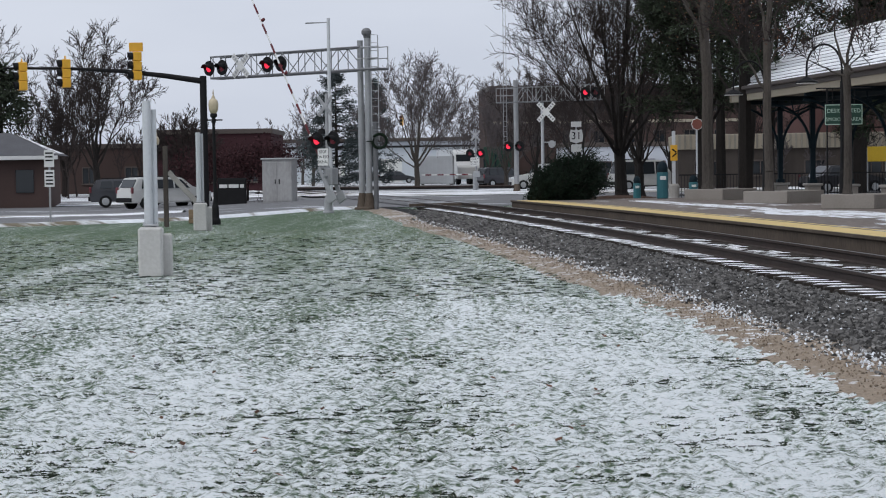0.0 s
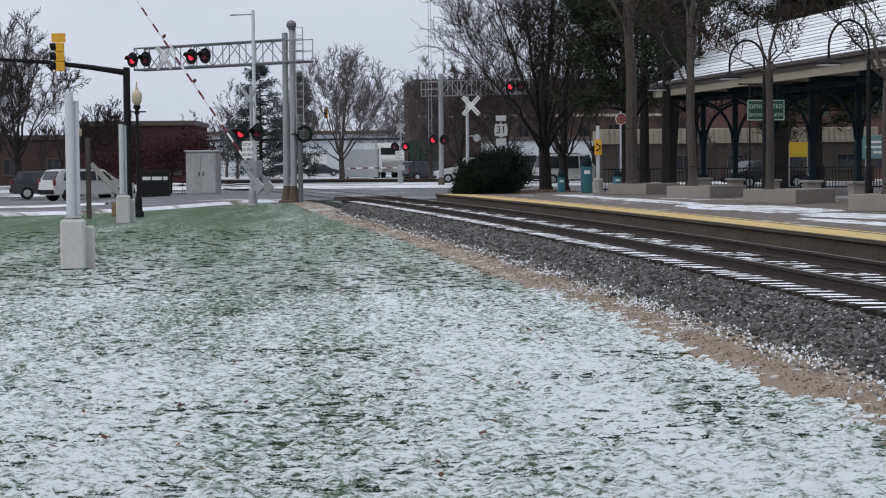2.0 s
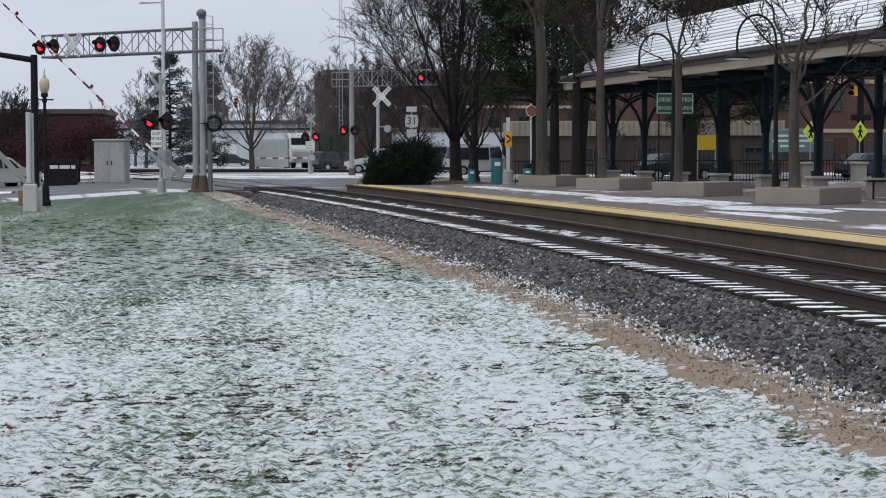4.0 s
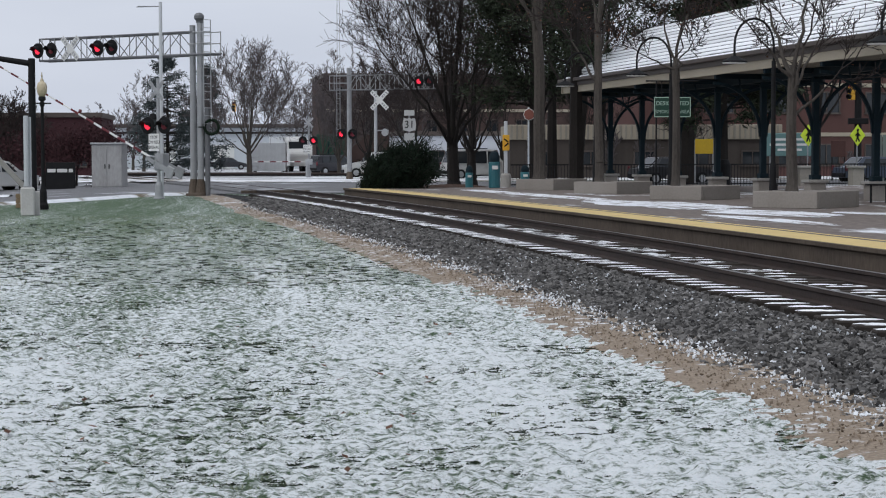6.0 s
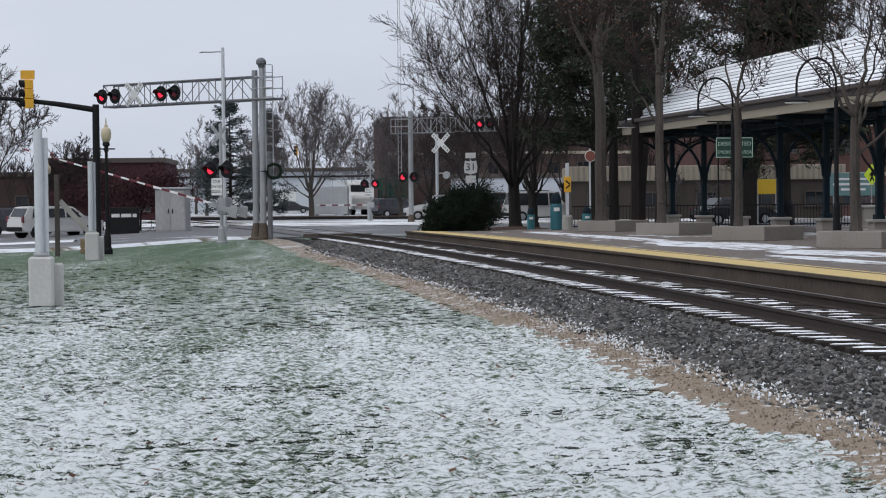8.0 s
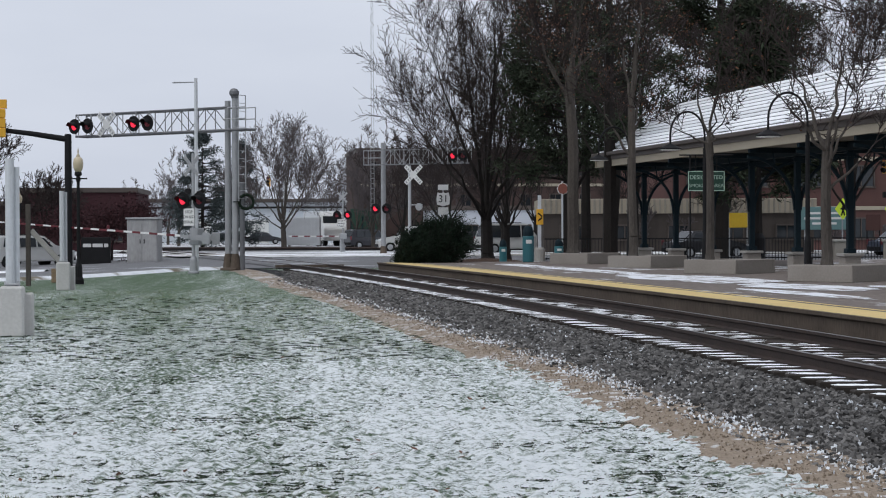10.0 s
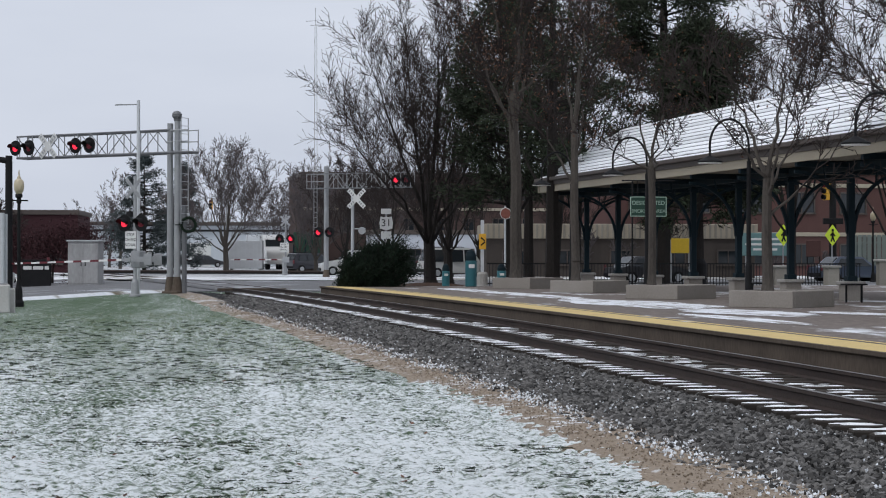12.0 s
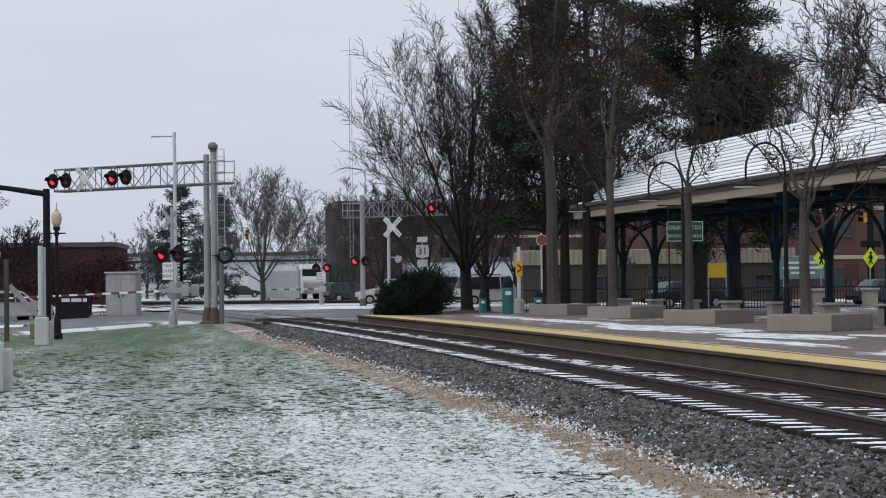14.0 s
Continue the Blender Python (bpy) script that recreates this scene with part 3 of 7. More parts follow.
def build_grass():
    """Short blades in tufts; the mower's rows run away from the eye."""
    rng = np.random.RandomState(7)
    n = 52000
    y = 8.0 * (52 / 8.0) ** (rng.rand(n) ** 0.8)
    half = y * 0.36
    x = rng.uniform(-0.27, 0.42, n) * y
    edge = np.array([side(v, -3.6)[0] for v in y])
    keep = x < edge + 0.1
    dens = np.array([noise.noise(Vector((a * 0.9, b * 2.2, 3.0))) + 0.6 * noise.noise(Vector((a * 0.18, b * 0.12, 8.0))) for a, b in zip(x, y)])
    keep &= dens > rng.uniform(-0.5, 0.5, n)
    x, y = x[keep], y[keep]
    n = len(x)
    k = 3
    X = np.repeat(x, k) + rng.normal(0, 0.018, n * k)
    Y = np.repeat(y, k) + rng.normal(0, 0.018, n * k)
    grow = 0.75 + Y / 40
    h = rng.uniform(0.012, 0.034, n * k) * grow
    w = rng.uniform(0.002, 0.005, n * k) * grow
    a = rng.uniform(0, 6.283, n * k)
    lean = rng.uniform(0.2, 1.3, n * k)
    b = rng.uniform(0, 6.283, n * k)
    dx, dy = np.cos(a) * w, np.sin(a) * w
    Z = np.array([ground_z(p, q) for p, q in zip(X, Y)]) - 0.02
    v = np.stack([np.stack([X - dx, Y - dy, Z], -1), np.stack([X + dx, Y + dy, Z], -1), np.stack([X + np.cos(b) * h * lean, Y + np.sin(b) * h * lean, Z + h], -1)], 1)
    f = np.arange(n * k * 3).reshape(-1, 3)
    leaf = []
    lrng = random.Random(12)
    for i in range(70):
        ly = 9.0 * 4 ** lrng.random()
        leaf.append((lrng.uniform(-0.25, 0.1) * ly, ly, 0.03))
    lv, lf = [], []
    for i, (lx, ly, lz) in enumerate(leaf):
        a_, s_ = lrng.uniform(0, 6.283), lrng.uniform(0.02, 0.045)
        c_, d_ = math.cos(a_) * s_, math.sin(a_) * s_
        lv += [(lx - c_, ly - d_, lz), (lx + d_ * 0.6, ly - c_ * 0.6, lz + 0.012), (lx + c_, ly + d_, lz + 0.02), (lx - d_ * 0.6, ly + c_ * 0.6, lz + 0.01)]
        lf.append((4 * i, 4 * i + 1, 4 * i + 2, 4 * i + 3))
    tagged(mesh_from("fallen_leaves", lv, lf, M_DRYLEAF), "a few dry brown leaves on the lawn", "leaves", kind="stuff")
    # matted tufts in short rows through the snow, dark to paint shaded gaps too
    n = 40000
    y = 8.0 * (46 / 8.0) ** (rng.rand(n) ** 0.85)
    x = rng.uniform(-0.27, 0.42, n) * y
    edge = np.array([side(c, -3.6)[0] for c in y])
    dens = np.array([noise.noise(Vector((p * 0.7, q * 0.9, 5.0))) + 0.7 * noise.noise(Vector((p * 0.5, q * 0.08, 2.0))) for p, q in zip(x, y)])
    keep = (x < edge) & (dens * 0.3 > rng.uniform(-0.5, 0.5, n)) & (rng.rand(n) < np.interp(y, [12, 22, 38], [1.0, 0.75, 0.3]))
    tv, tf = [], []
    for px_, py_ in zip(x[keep], y[keep]):
        wide = rng.uniform(0.025, 0.10) * (0.8 + py_ / 40)
        turn = rng.normal(0, 0.25)
        zz = ground_z(px_, py_) - 0.008
        m = 3 + int(wide / 0.02)
        for j in range(m):
            o = (j + rng.uniform(-0.4, 0.4)) / m - 0.5
            bx, by = px_ + o * wide, py_ + o * wide * turn + rng.normal(0, 0.004)
            hh = rng.uniform(0.005, 0.012) * (1.2 - 1.6 * o * o) * (0.8 + py_ / 40)
            ww = wide / m * rng.uniform(0.8, 1.3)
            i = len(tv)
            tv += [(bx - ww, by, zz), (bx + ww, by, zz), (bx + rng.normal(0, 0.012), by - hh * 0.7, zz + hh)]
            tf.append((i, i + 1, i + 2))
    tagged(mesh_from("matted_grass", tv, tf, M_TUFT), "matted grass tufts through the snow, darkened to paint the shaded gaps", "grass", kind="stuff")
    g = mesh_from("lawn_grass", v.reshape(-1, 3).tolist(), f.tolist(), M_BLADE)
    tagged(g, "short green and straw grass blades through the snow", "grass", kind="stuff")


# ---- platform ----
def build_platform():
    y0, y1 = -6, 69.5
    verts, faces = [], []
    ys = [y0 + 0.9 * i for i in range(int((y1 - y0) / 0.9) + 1)]
    for y in ys:
        a = side(y, 2.35)
        verts += [(a[0], a[1], PLAT_Z), (45, y + 4, PLAT_Z)]
    for j in range(len(ys) - 1):
        faces.append((2 * j, 2 * j + 1, 2 * j + 3, 2 * j + 2))
    p = mesh_from("platform", verts, faces, M_PAVE)
    tagged(p, "low station platform paved in brown brick, dusted with snow", "platform", kind="structure")
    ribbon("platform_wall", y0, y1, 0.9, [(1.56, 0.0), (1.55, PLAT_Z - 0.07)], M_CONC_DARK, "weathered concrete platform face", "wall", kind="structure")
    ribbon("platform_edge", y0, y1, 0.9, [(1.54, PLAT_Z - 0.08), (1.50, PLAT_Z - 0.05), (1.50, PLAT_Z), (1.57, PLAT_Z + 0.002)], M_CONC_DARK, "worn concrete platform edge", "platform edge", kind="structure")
    ribbon("tactile_strip", y0, y1 - 1, 0.9, [(1.57, PLAT_Z + 0.002), (1.58, PLAT_Z + 0.008), (2.26, PLAT_Z + 0.008), (2.27, PLAT_Z + 0.002)], M_YELLOW, "worn yellow tactile warning strip along the platform", "tactile strip", kind="structure")
    ribbon("platform_joint", y0, y1, 0.9, [(2.26, PLAT_Z + 0.001), (2.36, PLAT_Z + 0.001)], M_GUTTER, "brown joint behind the warning strip", "joint", kind="structure")
    ribbon("yellow_line", y0, y1 - 1, 0.9, [(2.42, PLAT_Z + 0.004), (2.52, PLAT_Z + 0.004)], M_YELLOW, "thin faded yellow line", "line", kind="structure")


# ---- road ----
def build_road():
    def strip(name, a, b, lift, material, label, category, n=60, m=8):
        """Between two plan lines, each a list of (x, y), a little above the ground."""
        def along(line, f):
            k = f * (len(line) - 1)
            i = min(int(k), len(line) - 2)
            t = k - i
            return [p + (q - p) * t for p, q in zip(line[i], line[i + 1])]
        verts, faces = [], []
        for i in range(n + 1):
            p, q = along(a, i / n), along(b, i / n)
            for t in range(m + 1):
                t /= m
                x, y = p[0] + (q[0] - p[0]) * t, p[1] + (q[1] - p[1]) * t
                verts.append((x, y, ground_z(x, y) + lift(t)))
        for i in range(n):
            for t in range(m):
                k = i * (m + 1) + t
                faces.append((k, k + 1, k + m + 2, k + m + 1))
        return tagged(mesh_from(name, verts, faces, material), label, category, kind="structure")
    near = [(-60, 44), (-30, 52), (-14.2, 60.0), (-8.6, 65.0), (-5.5, 70.8), (-3, 74.5), (1.5, 74.5), (30, 76)]
    far = [(-70, 100), (-40, 106), (-24, 109), (-15, 110), (-9, 108), (-2, 105), (8, 106), (40, 114)]
    strip("road", near, far, lambda t: 0.012, M_ROAD, "wet grey asphalt road with salt and slush", "road")
    kerb_a = [(x + 0.15, y - 0.7) for x, y in near[:6]]
    strip("kerb", kerb_a, near[:6], lambda t: 0.11 * math.sin(math.pi * t) - 0.03 * (1 - t), M_VERGE, "kerb buried in ploughed snow", "kerb")
    ridge = [(-60, 62), (-40, 69.5), (-24, 74), (-15, 76.5), (-10.8, 78)]
    strip("snow_ridge", ridge, [(x, y + 1.5) for x, y in ridge], lambda t: 0.07 * math.sin(math.pi * t) + 0.016, M_SNOWBANK, "low ridge of slush between the lanes", "snow")
    far2 = [(x, y + 9) for x, y in far]
    strip("verge", far, far2, lambda t: 0.14 * math.sin(math.pi * min(1.0, t * 1.2 + 0.05)) + 0.02, M_SNOWBANK, "ploughed snow verge across the road", "verge")
    far3 = [(x * 2.2, y + 150) for x, y in far]
    strip("parking_lot", far2, far3, lambda t: 0.02, M_YARD, "snowy asphalt yard", "yard")


# ---- railway signals ----
def flasher(parent, x, z, y=0.0, lit=True):
    """A crossing lamp: round black background, hood and red lens; it faces -y."""
    bm = BM()
    rod(bm, (x, y + 0.02, z), (x, y - 0.01, z), 0.305, n=28)
    head = part("background_disc", bm, M_BLACK, parent, "round black lamp background")
    bm = BM()
    rod(bm, (x, y + 0.16, z), (x, y + 0.02, z), 0.10, 0.16, 16)
    part("housing", bm, M_BLACK, head)
    bm = BM()
    n = 14
    ring = []
    for i in range(n + 1):
        a = math.pi * (-0.12 + 1.24 * i / n)
        c, s = math.cos(a), math.sin(a)
        ring.append([bm.verts.new((x + r * c, y - d, z + r * s)) for r, d in ((0.165, 0.0), (0.165, 0.30 if s > 0 else 0.12), (0.155, 0.30 if s > 0 else 0.12), (0.155, 0.0))])
    for a, b in zip(ring, ring[1:]):
        for k in range(3):
            bm.faces.new((a[k], b[k], b[k + 1], a[k + 1]))
    part("hood", bm, M_BLACK, head)
    bm = BM()
    turned(bm, [(0.15, 0.0), (0.13, 0.02), (0.07, 0.035), (0.01, 0.04)], 18)
    bmesh.ops.transform(bm, matrix=Matrix.Translation((x, y - 0.012, z)) @ pose(0, 0, 0, 90, 0, 0), verts=bm.verts[:])
    part("lens", bm, M_LIT if lit else M_LENS, head, "glowing red lens" if lit else "unlit dark red lens")
    return head


def crossbuck(parent, z, y=-0.08, size=1.22, x=0.0, face=None, wide=0.23):
    bm = BM()
    for a in (45, -45):
        box(bm, (0, 0, 0), (size, 0.012, wide), Matrix.Translation((x, y - (0.014 if a > 0 else 0), z)) @ pose(0, 0, 0, 0, a, 0), 0.003)
    cb = part("crossbuck", bm, face or M_WHITE, parent, "worn crossbuck blades" if face else "white crossbuck blades")
    bm = BM()
    for a in (45, -45):
        for k in (-0.42, -0.30, -0.2, 0.2, 0.30, 0.42):
            box(bm, (k * size, 0, 0), (0.07, 0.004, 0.11), Matrix.Translation((x, y - 0.026, z)) @ pose(0, 0, 0, 0, a, 0))
    part("lettering", bm, M_GALV, cb, "worn grey lettering bars")
    return cb


def cantilever(root, reach, mirror=1, twin=True):
    """Truss bridge of a crossing signal: mast at 0, the arm along -x * mirror."""
    s = mirror
    tubes = ((0.0, 6.42), (0.36 * s, 6.5)) if twin else ((0.0, 6.6),)
    for x, top in tubes:
        bm = BM()
        rod(bm, (x, 0, 0.0), (x, 0, top), 0.125 if twin else 0.15, 0.112 if twin else 0.14, 14)
        part("mast", bm, M_GALV, root)
    if twin:
        bm = BM()
        rod(bm, (0.60, 0.12, 0.0), (0.60, 0.12, 3.3), 0.10, 0.095, 12)
        part("mast", bm, M_GALV_DK, root, "short dark service mast")
    bm = BM()
    box(bm, (0.18 * s if twin else 0, 0, 0.02), (0.8, 0.5, 0.12), bevel=0.03)
    for x, top in tubes:
        turned(bm, [(0.23, 0.06), (0.21, 0.12), (0.17, 0.4), (0.13, 0.62)], 12, (x, 0, 0))
    part("footing", bm, M_CONC_DARK, root, "rusty brown flared footing")
    if twin:
        bm = BM()
        rod(bm, (0.36 * s, 0, 6.5), (0.36 * s, 0, 6.62), 0.13, 0.15, 14)
        turned(bm, [(0.15, 0.0), (0.19, 0.06), (0.19, 0.16), (0.12, 0.25), (0.02, 0.28)], 14, (0.36 * s, -0.03, 6.6))
        part("mast_cap", bm, M_GALV_DK, root, "dark domed mast cap")
    zt, zb, w = 6.16, 5.30, 0.28
    bm = BM()
    x1, x0 = 1.15 * s, -reach * s
    for y in (-w, w):
        rod(bm, (x0, y, zb), (x1, y, zb), 0.045 if twin else 0.028, n=8)
        rod(bm, (x0, y, zt), (x1 * 0.2, y, zt), 0.035 if twin else 0.022, n=8)
    for x in (x0, x1):
        rod(bm, (x, -w, zb), (x, w, zb), 0.04, n=6)
    part("chord", bm, M_GALV_DK, root)
    k = 9
    for i in range(k):
        xa = x0 + (0 - x0) * i / k
        xb = x0 + (0 - x0) * (i + 1) / k
        bm = BM()
        for y in (-w, w):
            if i % 2:
                rod(bm, (xa, y, zb), (xb, y, zt), 0.019, n=6)
            else:
                rod(bm, (xa, y, zt), (xb, y, zb), 0.019, n=6)
            rod(bm, (xa, y, zb), (xa, y, zt), 0.019, n=6)
        rod(bm, (xa, -w, zt), (xb, w, zt), 0.015, n=5)
        rod(bm, (xa, -w, zb), (xa, w, zb), 0.02, n=5)
        part("truss_web", bm, M_GALV_DK if twin else M_GALV, root)
    bm = BM()
    for y in (-w, w):
        for z in (zt - 0.02, zt - 0.45):
            rod(bm, (0, y, z), (x1, y, z), 0.02, n=6)
        rod(bm, (x1, y, zb), (x1, y, zt), 0.022, n=6)
    part("guard_rail", bm, M_GALV, root)
    bm = BM()
    for y in (-0.2, 0.2):
        rod(bm, (0.72 * s, y, 2.6), (0.72 * s, y, 6.6), 0.018, n=6)
    for i in range(14):
        rod(bm, (0.72 * s, -0.2, 2.7 + 0.3 * i), (0.72 * s, 0.2, 2.7 + 0.3 * i), 0.012, n=5)
    part("ladder", bm, M_GALV, root)
    for x in (x0 + 0.2 * s, x0 + 0.9 * s, x0 + 3.4 * s, x0 + 4.1 * s):
        bm = BM()
        rod(bm, (x, -w - 0.05, zb), (x, -w - 0.05, zt), 0.02, n=6)
        part("lamp_bracket", bm, M_GALV, root)


def gate_mast(root, lit_left=True, signs=True):
    bm = BM()
    rod(bm, (0, 0, 0), (0, 0, 4.3), 0.065, 0.06, 12)
    part("mast", bm, M_GALV, root)
    bm = BM()
    turned(bm, [(0.20, 0.0), (0.20, 0.05), (0.15, 0.08), (0.13, 0.5), (0.09, 0.62)], 14)
    part("footing", bm, M_GALV, root)
    bm = BM()
    rod(bm, (-0.42, -0.02, 2.62), (0.42, -0.02, 2.62), 0.035, n=8)
    part("crossarm", bm, M_BLACK, root)
    flasher(root, -0.40, 2.62, -0.12, lit_left)
    flasher(root, 0.40, 2.62, -0.12, not lit_left)
    crossbuck(root, 3.85, size=0.95, face=M_GALV, wide=0.14)
    if signs:
        bm = BM()
        box(bm, (-0.12, -0.1, 2.02), (0.52, 0.012, 0.62), bevel=0.01)
        sg = part("sign_panel", bm, M_WHITE, root, "white stop-here panel with grey bars")
        bm = BM()
        for i, words in enumerate(("STOP", "ON RED", "SIGNAL")):
            text(words, sg, (-0.12, -0.109, 2.2 - 0.18 * i), 0.15, M_BLACK, "lettering")


def build_signals():
    global GATE_ARM, GATE_BASE, GATE_ROWS
    # near cantilever over the road
    r = thing("cantilever_signal", "galvanised cantilever truss with flashing red crossing lights", "crossing signal", pose(-3.05, 72.0, 0.14, 0, 0, -39.4))
    cantilever(r, 7.9)
    for x, lit in ((-7.85, True), (-7.1, False), (-4.55, True), (-3.8, False)):
        flasher(r, x, 5.70, -0.42, lit)
    crossbuck(r, 5.74, -0.36, 1.22, -6.1)
    # near gate
    g = thing("crossing_gate", "galvanised crossing gate mast with red flashers and lowering striped arm", "crossing gate", pose(-4.12, 68.0, 0.10, 0, 0, -39.4))
    gate_mast(g)
    bm = BM()
    box(bm, (0.05, 0.12, 1.32), (0.42, 0.36, 0.62), bevel=0.03)
    rod(bm, (0, -0.3, 1.32), (0, 0.3, 1.32), 0.06, n=10)
    part("gate_mechanism", bm, M_GALV, g)
    bm = BM()
    rod(bm, (0.12, 0.1, 2.5), (0.12, 0.1, 2.95), 0.11, 0.03, 12)
    rod(bm, (-0.3, 0.05, 2.85), (-0.3, 0.05, 3.05), 0.16, 0.10, 12)
    part("bell", bm, M_BLACK, g, "black crossing bell")
    arm = new("gate_arm")
    arm.parent = g
    tagged(arm, "white arm with red stripes")
    L = 10.6
    bm = BM()
    box(bm, (-L / 2 - 0.3, 0, 0), (L, 0.03, 0.078), bevel=0.006)
    for v in bm.verts:
        v.co.z *= 1 - 0.35 * min(1.0, max(0.0, -v.co.x / L))
    bar = part("bar", bm, M_WHITE, arm)
    for i in range(12):
        x = -0.9 - i * 0.86
        bm = BM()
        k0, k1 = [0.041 * (1 - 0.35 * -e / L) for e in (x, x - 0.42)]
        prism(bm, [(x, -k0), (x - 0.42, -k1), (x - 0.42, k1), (x, k0)], -0.018, 0.018)
        part("stripe", bm, M_RED, arm, "red reflective stripe")
    for x in (-4.3, -6.6, -9.1):
        bm = BM()
        turned(bm, [(0.06, 0.0), (0.06, 0.10), (0.04, 0.13)], 10, (x, 0, 0.055))
        part("arm_lamp", bm, M_RED, arm, "small red arm lamp")
    bm = BM()
    for y in (-0.26, 0.26):
        prism(bm, [(-0.3, -0.06), (0.95, -0.13), (0.95, 0.10), (-0.3, 0.06)], y - 0.012, y + 0.012)
        box(bm, (0.85, y, -0.02), (0.36, 0.06, 0.42), bevel=0.02)
    box(bm, (-0.35, 0, 0), (0.1, 0.55, 0.1))
    part("counterweight", bm, M_GALV, arm, "grey steel counterweights")
    GATE_ARM, GATE_BASE = arm, pose(0, 0.0, 1.32)
    GATE_ROWS = [(0.0, 60.8), (1.5, 50.9), (3.0, 42.0), (3.7, 38.0), (5.0, 30.0), (6.5, 21.2), (7.5, 15.2), (7.7, 14.0), (8.8, 8.5), (9.8, 4.2), (10.4, 1.4), (11.0, -0.6), (12.0, -1.6), (14.0, -1.6)]
    # tall slim pole beside it
    p = thing("camera_pole", "slim galvanised pole with a thin arm at its top", "pole", pose(-4.08, 69.2, 0.10))
    bm = BM()
    rod(bm, (0, 0, 0), (0, 0, 7.1), 0.075, 0.06, 12)
    part("pole", bm, M_GALV_PALE, p)
    bm = BM()
    rod(bm, (0, 0, 6.95), (-0.85, 0, 6.92), 0.02, n=6)
    box(bm, (-0.5, 0, 6.94), (0.6, 0.05, 0.03))
    part("arm", bm, M_GALV, p)
    # wreath on the mast
    w = thing("wreath", "round dark green wreath hung on the signal mast", "wreath", pose(-2.35, 71.6, 2.72))
    bm = BM()
    rng = random.Random(8)
    for i in range(260):
        a = rng.uniform(0, 6.283)
        c = Vector((0.27 * math.cos(a), 0, 0.27 * math.sin(a)))
        d = Vector((rng.gauss(0, 1), rng.gauss(0, 0.7), rng.gauss(0, 1))).normalized() * rng.uniform(0.05, 0.09)
        rod(bm, c, c + d * 0.9, 0.018, 0.006, 4)
    part("greenery", bm, M_JUNIPER, w)
    bm = BM()
    bent(bm, [(0.27 * math.cos(a * 0.3927), 0, 0.27 * math.sin(a * 0.3927)) for a in range(17)], 0.055, 8)
    rod(bm, (-0.28, 0, 0), (-0.5, 0.05, 0), 0.02, n=6)
    part("hoop", bm, M_JUNIPER, w)
    # far side of the crossing
    r = thing("cantilever_signal", "far galvanised cantilever truss with flashing red crossing lights", "crossing signal", pose(4.4, 111.0, 0.2, 0, 0, -30))
    cantilever(r, 5.6, -1, False)
    flasher(r, -0.42, 2.72, -0.2, True)
    flasher(r, 0.32, 2.72, -0.2, False)
    for x, lit in ((4.75, True), (5.4, False)):
        flasher(r, x, 5.72, -0.42, lit)
    s = thing("crossing_signal", "white crossbuck over twin red flashers on a slim mast", "crossing signal", pose(2.4, 132.0, 0.1, 0, 0, -20))
    gate_mast(s, False)
    s = thing("crossing_signal", "white crossbuck on a galvanised mast beside the tracks", "crossing signal", pose(5.25, 98.0, 0.1, 0, 0, -28))
    bm = BM()
    rod(bm, (0, 0, 0), (0, 0, 4.9), 0.085, 0.08, 12)
    part("mast", bm, M_GALV_PALE, s)
    crossbuck(s, 4.42, -0.12, 1.3, 0.28)
    bm = BM()
    rod(bm, (0, 0, 2.85), (0.75, 0, 2.85), 0.03, n=6)
    rod(bm, (0.55, -0.05, 2.75), (0.55, 0.2, 2.75), 0.2, 0.12, 12)
    part("lamp_back", bm, M_GALV, s)
    # far gate arm, already down
    f = thing("crossing_gate", "lowered red and white gate arm across the far lanes", "crossing gate", pose(2.1, 131.5, 1.25))
    bm = BM()
    box(bm, (-1.75, 0, 0.0), (3.5, 0.04, 0.085), bevel=0.01)
    part("bar", bm, M_WHITE, f)
    for i in range(4):
        bm = BM()
        box(bm, (-0.5 - i * 0.85, 0, 0), (0.42, 0.048, 0.091))
        part("stripe", bm, M_RED, f, "red stripe")
    bm = BM()
    rod(bm, (0.15, 0, -1.2), (0.15, 0, 0.2), 0.10, n=10)
    box(bm, (0.3, 0, 0.0), (0.5, 0.3, 0.4), bevel=0.04)
    part("gate_mechanism", bm, M_GALV, f)


